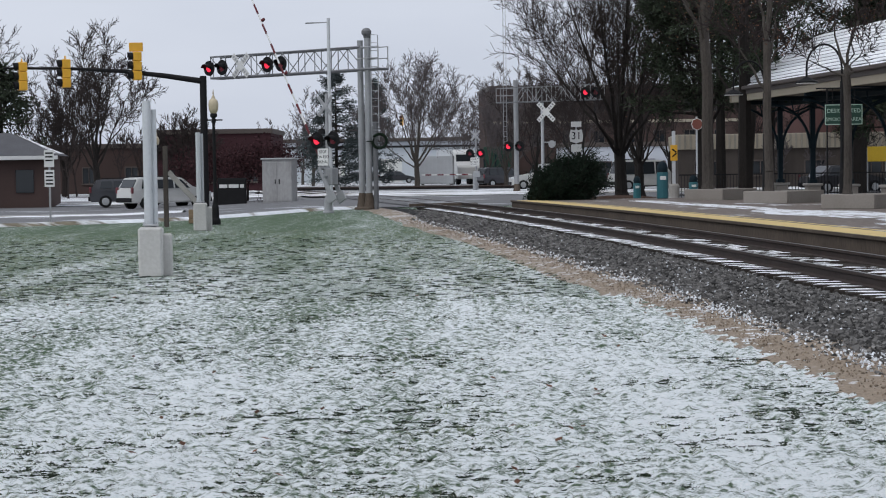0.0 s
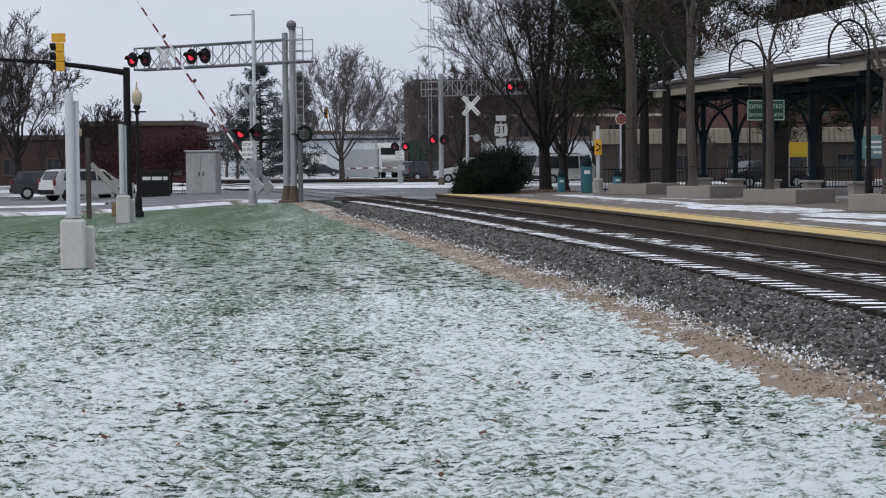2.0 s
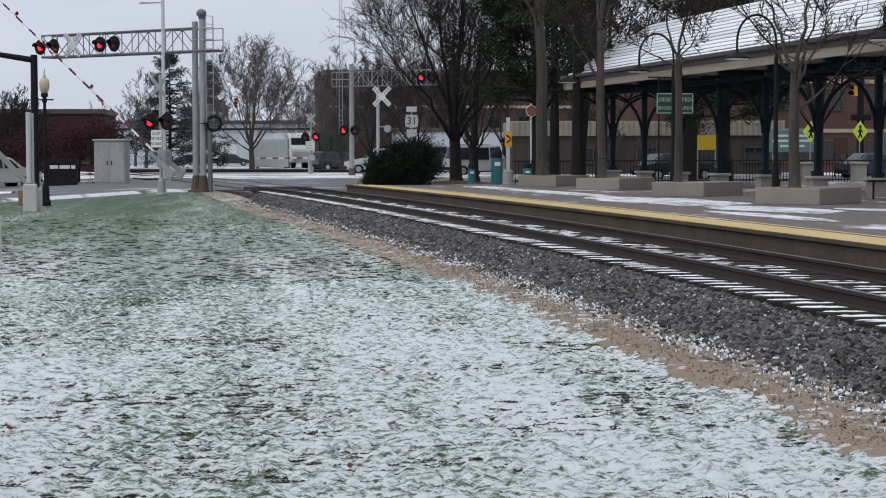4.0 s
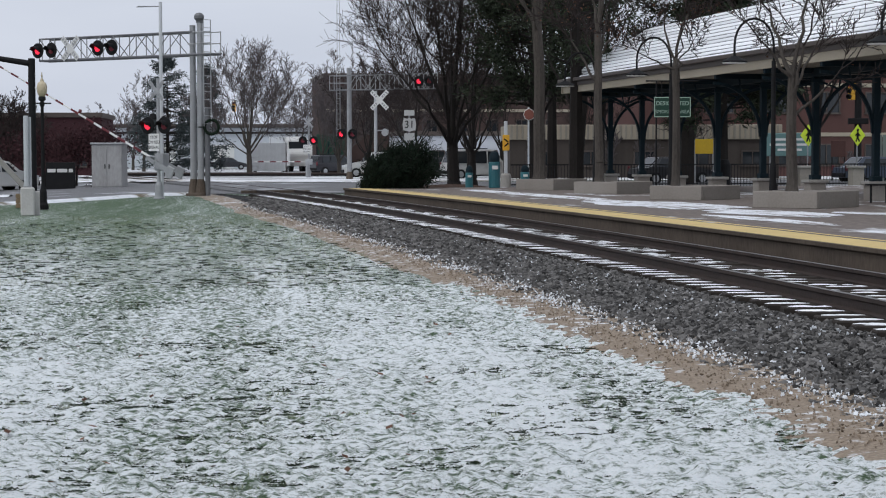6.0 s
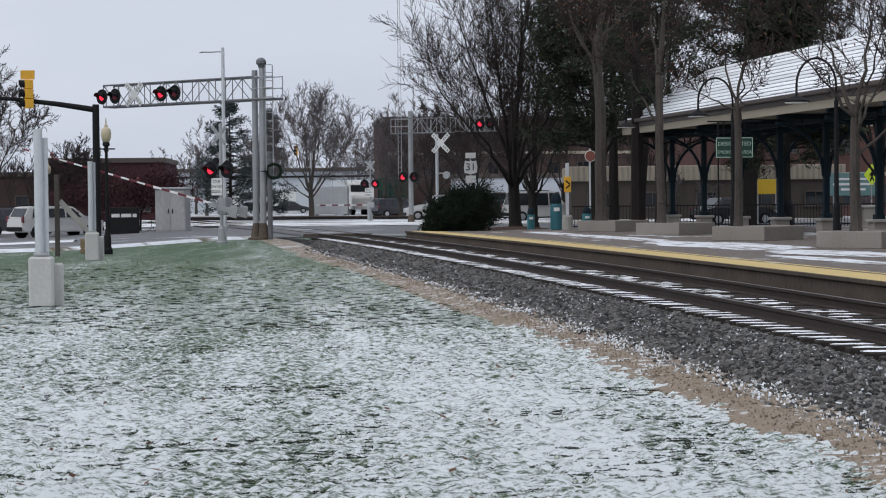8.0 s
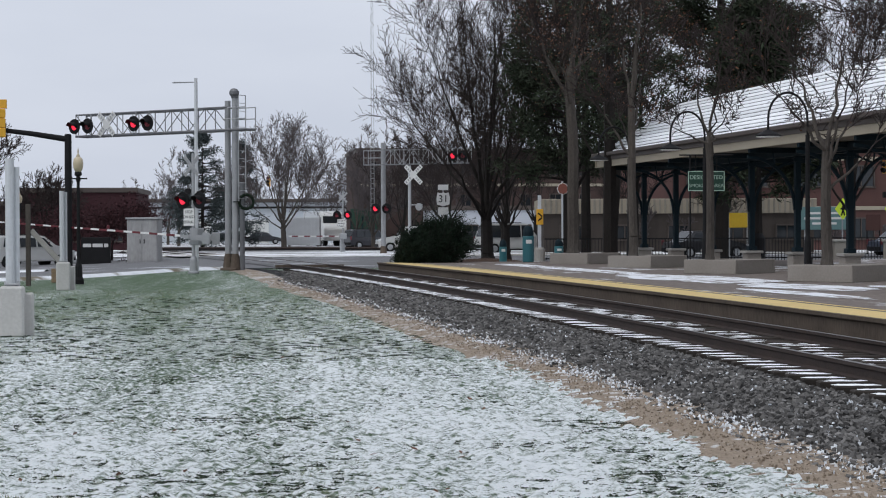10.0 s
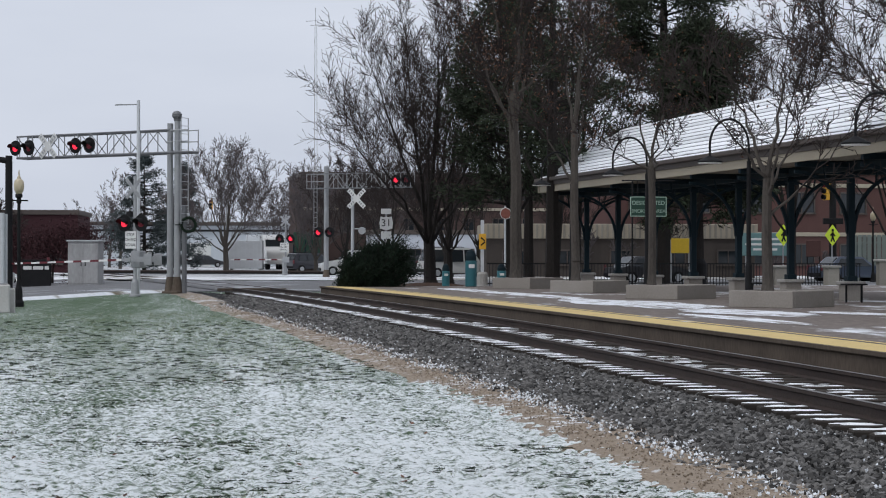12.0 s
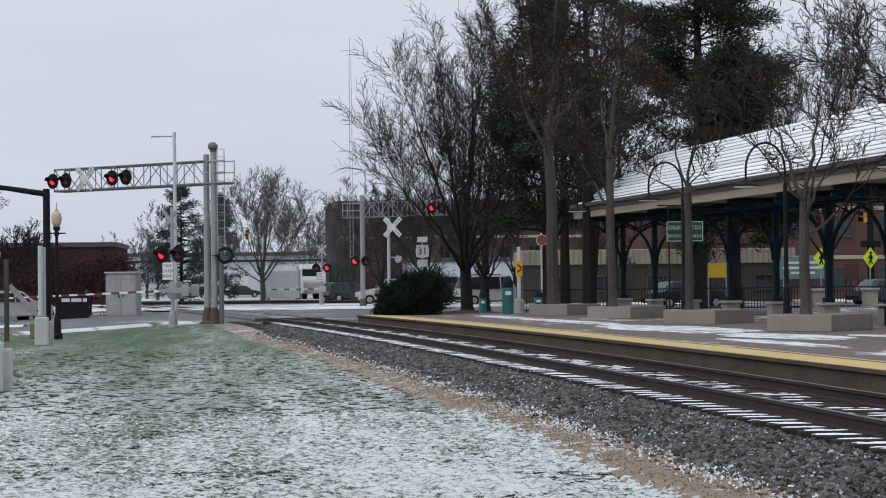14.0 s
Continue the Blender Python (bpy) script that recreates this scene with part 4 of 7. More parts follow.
# ---- street on the west side ----
def signal_head(root, x, z, y=0.0, turn=-68):
    m = Matrix.Translation((x, y, z)) @ pose(0, 0, 0, 0, 0, turn)
    bm = BM()
    for i in range(3):
        box(bm, (0, 0.02, 0.36 - 0.36 * i), (0.34, 0.32, 0.345), bevel=0.025)
    rod(bm, (0, 0, 0.52), (0, 0, 0.66), 0.03, n=8)
    bmesh.ops.transform(bm, matrix=m, verts=bm.verts[:])
    hd = part("signal_head", bm, M_SIGY, root, "yellow three-lamp traffic signal housing")
    for i, lens in enumerate((M_LENS, M_BLACK, M_BLACK)):
        bm = BM()
        ring = []
        for k in range(13):
            a = math.pi * (-0.25 + 1.5 * k / 12)
            c, s = math.cos(a), math.sin(a)
            ring.append([bm.verts.new((r * c, d, 0.36 - 0.36 * i + r * s)) for r, d in ((0.16, -0.14), (0.16, -0.29 - 0.04 * s), (0.15, -0.29 - 0.04 * s), (0.15, -0.14))])
        for a, b in zip(ring, ring[1:]):
            for k in range(3):
                bm.faces.new((a[k], b[k], b[k + 1], a[k + 1]))
        bmesh.ops.transform(bm, matrix=m, verts=bm.verts[:])
        part("visor", bm, M_BLACK, hd)
        bm = BM()
        rod(bm, (0, -0.13, 0.36 - 0.36 * i), (0, -0.15, 0.36 - 0.36 * i), 0.148, n=18)
        bmesh.ops.transform(bm, matrix=m, verts=bm.verts[:])
        part("lens", bm, lens, hd)
    return hd


def car(name, label, m, paint, length=4.6, height=1.7, suv=True, lights=False):
    """A parked vehicle along x, nose towards +x, wheels on the ground."""
    root = thing(name, label, "car", m)
    w = 1.82
    h0, hb = 0.32, 0.98 if suv else 0.88
    L = length / 2
    if suv:
        prof = [(-L, 0.45), (-L + 0.03, hb), (-L + 0.16, hb + 0.05), (-L + 0.42, height - 0.05), (-L + 0.75, height), (0.35, height), (0.62, height - 0.05), (1.22, hb + 0.1), (L - 0.25, hb - 0.08), (L - 0.03, hb - 0.25), (L, 0.5), (L - 0.1, h0), (-L + 0.1, h0)]
    else:
        prof = [(-L, 0.5), (-L + 0.02, hb), (-L + 0.55, hb + 0.04), (-L + 1.15, height - 0.03), (-0.2, height), (0.35, height - 0.04), (1.05, hb + 0.08), (L - 0.3, hb - 0.1), (L - 0.03, hb - 0.25), (L, 0.5), (L - 0.1, h0), (-L + 0.1, h0)]
    bm = BM()
    prism(bm, prof, -w / 2, w / 2)
    for v in bm.verts:
        if v.co.z > hb + 0.06:
            v.co.y *= 1 - 0.16 * (v.co.z - hb) / (height - hb)
        if abs(v.co.x) > L - 0.2:
            v.co.y *= 0.9
    bmesh.ops.bevel(bm, geom=[e for e in bm.edges if abs(e.verts[0].co.y - e.verts[1].co.y) < 0.1], offset=0.05, segments=2, affect="EDGES")
    part("body", bm, paint, root, smooth=False)
    zs0, zs1 = hb + 0.07, height - 0.12
    for sy in (-1, 1):
        for x0, x1, t0, t1 in (((-L + 0.55, -0.95, 0.12, 0.0), (-0.85, 0.05, 0, 0), (0.14, 1.0, 0, -0.46)) if suv else ((-L + 0.95, -0.35, 0.3, 0), (-0.25, 0.85, 0, -0.5))):
            bm = BM()
            k0, k1 = 1 - 0.02, 1 - 0.135
            prism(bm, [(x0, zs0), (x1, zs0), (x1 + t1, zs1), (x0 + t0, zs1)], -0.006, 0.006)
            for v in bm.verts:
                f = 1 - 0.16 * (v.co.z - hb) / (height - hb)
                v.co.y += sy * (w / 2 * f + 0.003)
            part("side_window", bm, M_GLASS, root, "dark tinted glass")
    for xs, a in ((-1, 0), (1, 0)):
        for sy in (-1, 1):
            bm = BM()
            x = (L - 0.85) * xs
            rod(bm, (x, sy * (w / 2 - 0.2), 0.335), (x, sy * (w / 2 + 0.015), 0.335), 0.335, n=20)
            wh = part("wheel", bm, M_TYRE, root)
            bm = BM()
            rod(bm, (x, sy * (w / 2 + 0.012), 0.335), (x, sy * (w / 2 + 0.03), 0.335), 0.21, 0.18, 14)
            part("rim", bm, M_GALV, wh, "grey wheel rim")
    for sy in (-1, 1):
        bm = BM()
        box(bm, (-L + 0.06, sy * (w / 2 - 0.12), hb - 0.02), (0.10, 0.2, 0.32), bevel=0.03)
        part("tail_light", bm, M_RED, root, "red tail light")
        bm = BM()
        box(bm, (L - 0.12, sy * (w / 2 - 0.26), hb - 0.2), (0.18, 0.34, 0.16), bevel=0.03)
        part("headlight", bm, M_HEAD if lights else M_GALV_PALE, root)
    for bx, bz in ((-L, 0.48), (L, 0.45)):
        bm = BM()
        box(bm, (bx, 0, bz), (0.1, w * 0.86, 0.22), bevel=0.03)
        part("bumper", bm, M_BLACK, root, "dark plastic bumper")
    bm = BM()
    if suv:
        prism(bm, [(0.66, height - 0.09), (1.18, hb + 0.13), (1.21, hb + 0.16), (0.69, height - 0.06)], -w * 0.37, w * 0.37)
    else:
        prism(bm, [(0.40, height - 0.08), (1.0, hb + 0.11), (1.03, hb + 0.14), (0.43, height - 0.05)], -w * 0.37, w * 0.37)
    part("windscreen", bm, M_GLASS, root, "dark windscreen")
    bm = BM()
    if suv:
        prism(bm, [(-L + 0.18, hb + 0.12), (-L + 0.40, height - 0.12), (-L + 0.37, height - 0.10), (-L + 0.15, hb + 0.14)], -w * 0.36, w * 0.36)
    else:
        prism(bm, [(-L + 0.62, hb + 0.08), (-L + 1.10, height - 0.08), (-L + 1.07, height - 0.05), (-L + 0.59, hb + 0.11)], -w * 0.36, w * 0.36)
    part("rear_window", bm, M_GLASS, root, "dark rear window")
    if suv:
        bm = BM()
        for sy in (-0.6, 0.6):
            rod(bm, (-L + 0.7, sy, height + 0.05), (0.2, sy, height + 0.05), 0.025, n=6)
        part("roof_rack", bm, M_BLACK, root)
    return root


def street_lamp(m, label):
    r = thing("street_lamp", label, "street lamp", m @ Matrix.Diagonal((0.85, 0.85, 1.08, 1)), group="street lamps")
    bm = BM()
    turned(bm, [(0.19, 0), (0.19, 0.12), (0.14, 0.2), (0.13, 0.5), (0.09, 0.6), (0.065, 0.75), (0.055, 2.9), (0.09, 2.95), (0.09, 3.02), (0.05, 3.06)], 14)
    part("post", bm, M_BLACK, r)
    bm = BM()
    turned(bm, [(0.06, 3.05), (0.13, 3.1), (0.13, 3.16), (0.10, 3.2)], 14)
    rod(bm, (-0.28, 0, 3.0), (0.32, 0, 3.0), 0.02, n=6)
    part("collar", bm, M_BLACK, r)
    bm = BM()
    turned(bm, [(0.10, 3.18), (0.17, 3.30), (0.185, 3.45), (0.16, 3.56), (0.07, 3.62)], 16)
    part("globe", bm, M_LAMPGLOBE, r, "cream acorn globe", True)
    bm = BM()
    turned(bm, [(0.08, 3.61), (0.05, 3.68), (0.02, 3.72), (0.03, 3.76), (0.008, 3.88)], 12)
    part("finial", bm, M_LAMPGLOBE, r)
    return r


def build_street_left():
    # paired steel posts on concrete footings
    for x, y, turn, tops in ((-4.62, 29.8, 4, (2.75, 2.62)), (-6.85, 53.3, 4, (2.75, 2.72))):
        p = thing("steel_post", "twin grey steel posts bolted on a pale concrete footing", "post", pose(x, y, 0, 0, 0, turn), "footed posts")
        bm = BM()
        box(bm, (0, 0, 0.36), (0.38, 0.36, 0.80), bevel=0.035)
        part("footing", bm, M_POSTBASE, p, "pale concrete footing")
        bm = BM()
        box(bm, (0.23, 0.16, 0.30), (0.18, 0.2, 0.7), bevel=0.025)
        part("side_footing", bm, M_POSTBASE, p)
        bm = BM()
        rod(bm, (-0.03, 0, 0.76), (-0.03, 0, tops[0]), 0.068, n=14)
        part("post", bm, M_GALV_PALE, p)
        bm = BM()
        rod(bm, (0.068, 0.10, 0.66), (0.068, 0.10, tops[1]), 0.045, n=12)
        part("conduit", bm, M_GALV_PALE, p)
        bm = BM()
        box(bm, (-0.0, -0.0, 0.79), (0.24, 0.22, 0.03), bevel=0.005)
        for bx in (-0.1, 0.1):
            for by in (-0.09, 0.09):
                rod(bm, (bx, by, 0.79), (bx, by, 0.84), 0.014, n=6)
        part("base_plate", bm, M_GALV, p)
    # timber post, leaning board and crate
    w = thing("timber_post", "weathered timber post with a leaning braced board", "post", pose(-8.5, 58.0, 0.0))
    bm = BM()
    box(bm, (0, 0, 1.2), (0.14, 0.14, 2.5), bevel=0.015)
    part("post", bm, M_BARK, w)
    bm = BM()
    box(bm, (0, 0, 0), (0.16, 0.06, 1.9), Matrix.Translation((0.72, 0, 0.95)) @ pose(0, 0, 0, 0, -42, 0), 0.01)
    part("brace", bm, M_CONC, w, "grey leaning brace")
    b = thing("timber_crate", "low weathered timber box on the verge", "crate", pose(-7.7, 60.2, 0.0))
    bm = BM()
    for i in range(3):
        box(bm, (0, -0.25, 0.08 + 0.15 * i), (0.75, 0.04, 0.135), bevel=0.008)
        box(bm, (-0.36, 0, 0.08 + 0.15 * i), (0.04, 0.5, 0.135), bevel=0.008)
    part("board", bm, mat("raw_timber", (0.30, 0.22, 0.14), 0.9, (0.18, 0.13, 0.085), 0.8, 3, 30, 0.4, stretch=(0.3, 1, 2)), b)
    bm = BM()
    box(bm, (0, 0, 0.2), (0.7, 0.46, 0.36))
    part("fill", bm, M_DIRT, b)
    # mast-arm traffic signal
    t = thing("traffic_signal", "black mast-arm traffic signal with three yellow heads", "traffic light", pose(-9.05, 72.0, 0.1))
    bm = BM()
    turned(bm, [(0.24, 0), (0.24, 0.06), (0.15, 0.1), (0.13, 5.15), (0.12, 5.2)], 16)
    part("pole", bm, M_BLACK, t)
    bm = BM()
    arm = [(0, 0, 5.0), (-1.4, 0, 5.22), (-3.0, 0, 5.42), (-5.2, 0, 5.56), (-7.6, 0, 5.6)]
    for i, (a, c) in enumerate(zip(arm, arm[1:])):
        rod(bm, a, c, 0.115 - 0.018 * i, 0.097 - 0.018 * i, 12)
    part("mast_arm", bm, M_BLACK, t)
    for x, z in ((-2.5, 5.60), (-5.2, 5.36), (-6.85, 5.27)):
        signal_head(t, x, z, -0.2)
    bm = BM()
    box(bm, (-2.5, -0.2, 6.32), (0.52, 0.06, 0.34), bevel=0.01)
    part("sign_plate", bm, M_SIGY, t, "yellow plate above the signal")
    street_lamp(pose(-7.05, 58.5, 0), "black street lamp post with a cream acorn globe")
    street_lamp(pose(-16.3, 108.0, -0.2), "black street lamp post with a cream acorn globe, far off")
    # two-panel sign at the kerb
    s = thing("road_sign", "two white regulatory panels on a thin steel post", "road sign", pose(-12.9, 62.0, 0.0))
    bm = BM()
    box(bm, (0, 0, 1.2), (0.06, 0.04, 2.4))
    part("post", bm, M_GALV, s)
    for z, lines in ((2.15, 3), (1.5, 4)):
        bm = BM()
        box(bm, (0, -0.03, z), (0.33, 0.01, 0.56), bevel=0.004)
        pn = part("panel", bm, M_WHITE, s)
        bm = BM()
        for i in range(lines):
            box(bm, (0, -0.037, z + 0.18 - 0.12 * i), (0.24, 0.003, 0.05))
        part("lettering", bm, M_BLACK, pn)
    # vehicles across the road
    M_SILVER = mat("white_car_paint", (0.62, 0.62, 0.60), 0.3, (0.5, 0.5, 0.48), 0.6, 1.0, 20, 0, coat=0.5)
    M_DARK = mat("dark_car_paint", (0.04, 0.042, 0.05), 0.3, (0.03, 0.03, 0.035), 0.6, 1.0, 20, 0, coat=0.5)
    M_RUST_CAR = mat("grey_car_paint", (0.16, 0.17, 0.19), 0.3, (0.12, 0.12, 0.13), 0.6, 1.0, 20, 0, coat=0.5)
    car("sport_utility_vehicle", "white estate-type utility vehicle parked across the road", pose(-14.3, 97.0, -0.19, 0, 0, 38), M_SILVER, 4.7, 1.62)
    car("parked_car", "dark hatchback parked behind the white vehicle", pose(-17.2, 103.5, -0.20, 0, 0, 12), M_DARK, 4.3, 1.55)
    car("parked_car", "dark sedan in the snowy yard", pose(-5.6, 235.0, 0.02, 0, 0, 4), M_DARK, 4.6, 1.5, False)
    car("parked_car", "grey sedan in the snowy yard", pose(-11.0, 238.0, 0.02, 0, 0, 184), M_RUST_CAR, 4.6, 1.45, False)
    car("pickup_car", "white pickup waiting beyond the crossing", pose(7.4, 134.0, 0.12, 0, 0, 185), M_SILVER, 5.2, 1.8, True, False)
    car("parked_car", "dark utility vehicle beyond the crossing", pose(5.2, 165.0, 0.03, 0, 0, 30), M_DARK, 4.6, 1.7)
    car("parked_car", "pale van-sized vehicle beyond the platform", pose(13.4, 122.0, 0.1, 0, 0, 15), M_SILVER, 5.2, 1.95)
    # signal head on a far mast arm
    t = thing("traffic_signal", "far traffic signal with one yellow head on an arm", "traffic light", pose(-2.6, 205.0, 0.0))
    bm = BM()
    rod(bm, (0, 0, 0), (0, 0, 7.6), 0.12, 0.1, 10)
    rod(bm, (0, 0, 7.5), (-1.9, 0, 7.7), 0.07, 0.05, 8)
    part("pole", bm, M_GALV, t)
    signal_head(t, -1.7, 7.0, 0, -20)
    # signal bungalow and black business sign
    c = thing("signal_cabinet", "pale grey steel railway equipment cabinet on a slab", "cabinet", pose(-8.0, 93.0, -0.06, 0, 0, -6))
    worn = mat("worn_grey_paint", (0.46, 0.46, 0.46), 0.6, (0.26, 0.255, 0.25), 0.9, 1.6, 9, 0.15, stretch=(1, 1, 0.4))
    bm = BM()
    box(bm, (0, 0, 1.2), (1.5, 1.3, 2.15), bevel=0.03)
    part("body", bm, worn, c)
    bm = BM()
    box(bm, (0, 0, 2.31), (1.62, 1.42, 0.09), bevel=0.02)
    part("roof", bm, M_GALV, c)
    bm = BM()
    box(bm, (-0.36, -0.66, 1.2), (0.68, 0.02, 1.9), bevel=0.01)
    box(bm, (0.36, -0.66, 1.2), (0.68, 0.02, 1.9), bevel=0.01)
    part("door", bm, worn, c)
    for x in (-0.36, 0.36):
        bm = BM()
        box(bm, (x + (0.26 if x < 0 else -0.26), -0.69, 1.2), (0.04, 0.04, 0.22), bevel=0.008)
        part("handle", bm, M_BLACK, c, "black door handle")
    bm = BM()
    box(bm, (0, 0, 0.05), (2.0, 1.5, 0.16), bevel=0.02)
    part("slab", bm, M_CONC, c)
    s = thing("business_sign", "low black sign board with pale lettering bars", "sign", pose(-10.42, 93.5, -0.14, 0, 0, -4))
    bm = BM()
    box(bm, (0, 0, 0.82), (1.42, 0.22, 1.32), bevel=0.02)
    part("board", bm, M_BLACK, s)
    bm = BM()
    for i, (x, wd) in enumerate(((-0.42, 0.4), (0.1, 0.5), (0.52, 0.2))):
        box(bm, (x, -0.118, 1.08), (wd, 0.008, 0.17))
    part("lettering", bm, M_WHITE, s)
    bm = BM()
    box(bm, (0, 0, 0.06), (1.7, 0.35, 0.16), bevel=0.02)
    part("plinth", bm, M_CONC_DARK, s)


# ---- trees ----
def segments_mesh(name, segs, material, parent, label="", n=5):
    """One mesh of tapered bars; segs: (a, b, ra, rb)."""
    k = len(segs)
    A = np.array([s[0] for s in segs], float)
    Bp = np.array([s[1] for s in segs], float)
    ra = np.array([s[2] for s in segs])[:, None, None]
    rb = np.array([s[3] for s in segs])[:, None, None]
    d = Bp - A
    d /= np.linalg.norm(d, axis=1, keepdims=True) + 1e-9
    h = np.where(np.abs(d[:, 2:3]) > 0.9, np.array([[1.0, 0, 0]]), np.array([[0, 0, 1.0]]))
    u = np.cross(d, h)
    u /= np.linalg.norm(u, axis=1, keepdims=True)
    w = np.cross(d, u)
    a = np.arange(n) * 2 * np.pi / n
    off = np.cos(a)[None, :, None] * u[:, None, :] + np.sin(a)[None, :, None] * w[:, None, :]
    v = np.concatenate([A[:, None] + off * ra, Bp[:, None] + off * rb], 1).reshape(-1, 3)
    i = np.arange(n)
    q = np.stack([i, (i + 1) % n, n + (i + 1) % n, n + i], 1)
    f = (q[None] + 2 * n * np.arange(k)[:, None, None]).reshape(-1, 4)
    return mesh_from(name, v.tolist(), f.tolist(), material, parent, label)


def grow(rng, base, height, radius, levels=6, spread=0.55, lift=0.25, forks=(2, 3, 3), trunk=0.3, wander=0.12, side_twigs=True, min_r=0.006):
    """Limbs of a bare tree: returns thick and thin segments and the tips."""
    thick, thin, tips = [], [], []

    def go(p, d, length, r, level):
        k = 3 if level > 1 else 4
        r_end = r * (0.72 if level else 0.8)
        for i in range(k):
            wd = wander * (0.3 if level == 0 else 1.0)
            d = (d + Vector((rng.gauss(0, wd), rng.gauss(0, wd), rng.gauss(0, wd) + lift * 0.12))).normalized()
            q = p + d * (length / k)
            ra, rb = r + (r_end - r) * i / k, r + (r_end - r) * (i + 1) / k
            (thick if ra > 0.03 else thin).append((p[:], q[:], ra, rb))
            p = q
            if side_twigs and level >= 1 and level < levels and rng.random() < 0.8:
                a = rng.uniform(0, 6.283)
                s = Vector((math.cos(a), math.sin(a), rng.uniform(-0.1, 0.6)))
                go2(p, (d * 0.6 + s * 0.8).normalized(), length * rng.uniform(0.35, 0.6), max(min_r, rb * 0.4), level + 2)
        if level >= levels:
            tips.append(p.copy())
            return
        m = rng.choice(forks)
        a0 = rng.uniform(0, 6.283)
        side_dir = d.orthogonal().normalized()
        for j in range(m):
            a = a0 + j * 6.283 / m + rng.uniform(-0.5, 0.5)
            s = Matrix.Rotation(a, 3, d) @ side_dir
            dd = (d + s * spread * rng.uniform(0.6, 1.3) + Vector((0, 0, lift * 0.35))).normalized()
            go(p, dd, length * rng.uniform(0.66, 0.9), max(min_r, r_end * rng.uniform(0.5, 0.72)), level + 1)

    def go2(p, d, length, r, level):
        if level > levels + 1 or length < 0.08:
            return
        for i in range(2):
            d = (d + Vector((rng.gauss(0, 0.15), rng.gauss(0, 0.15), rng.gauss(0, 0.12) + 0.05))).normalized()
            q = p + d * length / 2
            thin.append((p[:], q[:], r, r * 0.75))
            p = q
            r *= 0.8
            if level < levels:
                a = rng.uniform(0, 6.283)
                go2(p, (d + Vector((math.cos(a), math.sin(a), 0.3)) * 0.7).normalized(), length * 0.6, max(min_r, r * 0.7), level + 1)
        tips.append(p.copy())

    wander *= 0.7
    go(Vector(base), Vector((rng.uniform(-0.03, 0.03), rng.uniform(-0.03, 0.03), 1)).normalized(), height * trunk, radius, 0)
    return thick, thin, tips


def crown_limbs(rng, height, spread, radius, trunk, leaders, sides, twigs, min_r):
    """A bare crown: leaders fan out of the trunk, each with side limbs, twigs and fine ends."""
    thick, thin, tips = [], [], []

    def put(p, q, ra, rb):
        (thick if ra > 0.028 else thin).append((p[:], q[:], ra, rb))

    def off(d, angle, up):
        s = Matrix.Rotation(rng.uniform(0, 6.283), 3, d) @ d.orthogonal().normalized()
        return (d * math.cos(angle) + s * math.sin(angle) + Vector((0, 0, up))).normalized()

    def limb(p, d, length, r, n, wander, up):
        knots = []
        for i in range(n):
            d = (d + Vector((rng.gauss(0, wander), rng.gauss(0, wander), rng.gauss(0, wander) + up))).normalized()
            q = p + d * (length / n)
            ra, rb = max(min_r, r * (1 - 0.75 * i / n)), max(min_r, r * (1 - 0.75 * (i + 1) / n))
            put(p, q, ra, rb)
            knots.append((q, d, rb))
            p = q
        return knots

    p, stem = Vector((0, 0, 0)), []
    lean = Vector((rng.uniform(-0.05, 0.05), rng.uniform(-0.05, 0.05), 0))
    for i in range(6):
        q = p + (Vector((rng.gauss(0, 0.03), rng.gauss(0, 0.03), 1)) + lean).normalized() * height * trunk / 6
        put(p, q, radius * (1 - 0.04 * i), radius * (1 - 0.04 * (i + 1)))
        stem.append(q)
        p = q
    for i in range(leaders):
        a = i * 2.4 + rng.uniform(-0.4, 0.4)
        out = math.sqrt((i + 0.3) / leaders)
        start = stem[5 - min(3, int(out * rng.uniform(0.5, 3.2)))]
        end = Vector((math.cos(a) * spread * out, math.sin(a) * spread * out, height * (1 - 0.45 * out ** 2) * rng.uniform(0.86, 0.95)))
        bend = start + Vector((math.cos(a), math.sin(a), 0)) * spread * out * rng.uniform(0.5, 0.75) + Vector((0, 0, (end.z - start.z) * rng.uniform(0.42, 0.62)))
        n = 12
        q0, r0 = start, radius * (0.52 - 0.22 * out)
        for k in range(1, n + 1):
            t = k / n
            q = start * (1 - t) ** 2 + bend * 2 * t * (1 - t) + end * t * t + Vector((rng.gauss(0, 0.05), rng.gauss(0, 0.05), 0))
            d = (q - q0).normalized()
            rb = max(min_r, radius * (0.52 - 0.22 * out) * (1 - 0.95 * t ** 0.6))
            put(q0, q, r0, rb)
            if k > 3:
                m = sides / (n - 3) * (0.7 + 0.75 * t * t)
                m = int(m) + (rng.random() < m - int(m))
                for j in range(m):
                    L = spread * (0.60 - 0.34 * t) * rng.uniform(0.55, 1.15)
                    for u, du, ru in limb(q, off(d, rng.uniform(0.45, 0.95), 0.15), L, max(min_r, rb * 0.5), 5, 0.08, 0.05):
                        for e in range(twigs):
                            if rng.random() < 0.22:
                                continue
                            for v, dv, rv in limb(u, off(du, rng.uniform(0.4, 0.9), 0.12), L * rng.uniform(0.22, 0.5), max(min_r, ru * 0.6), 3, 0.08, 0.04):
                                limb(v, off(dv, rng.uniform(0.4, 1.0), 0.08), L * rng.uniform(0.12, 0.30), min_r * 0.8, 1, 0.1, 0.03)
                            tips.append(v)
            q0, r0 = q, rb
    return thick, thin, tips


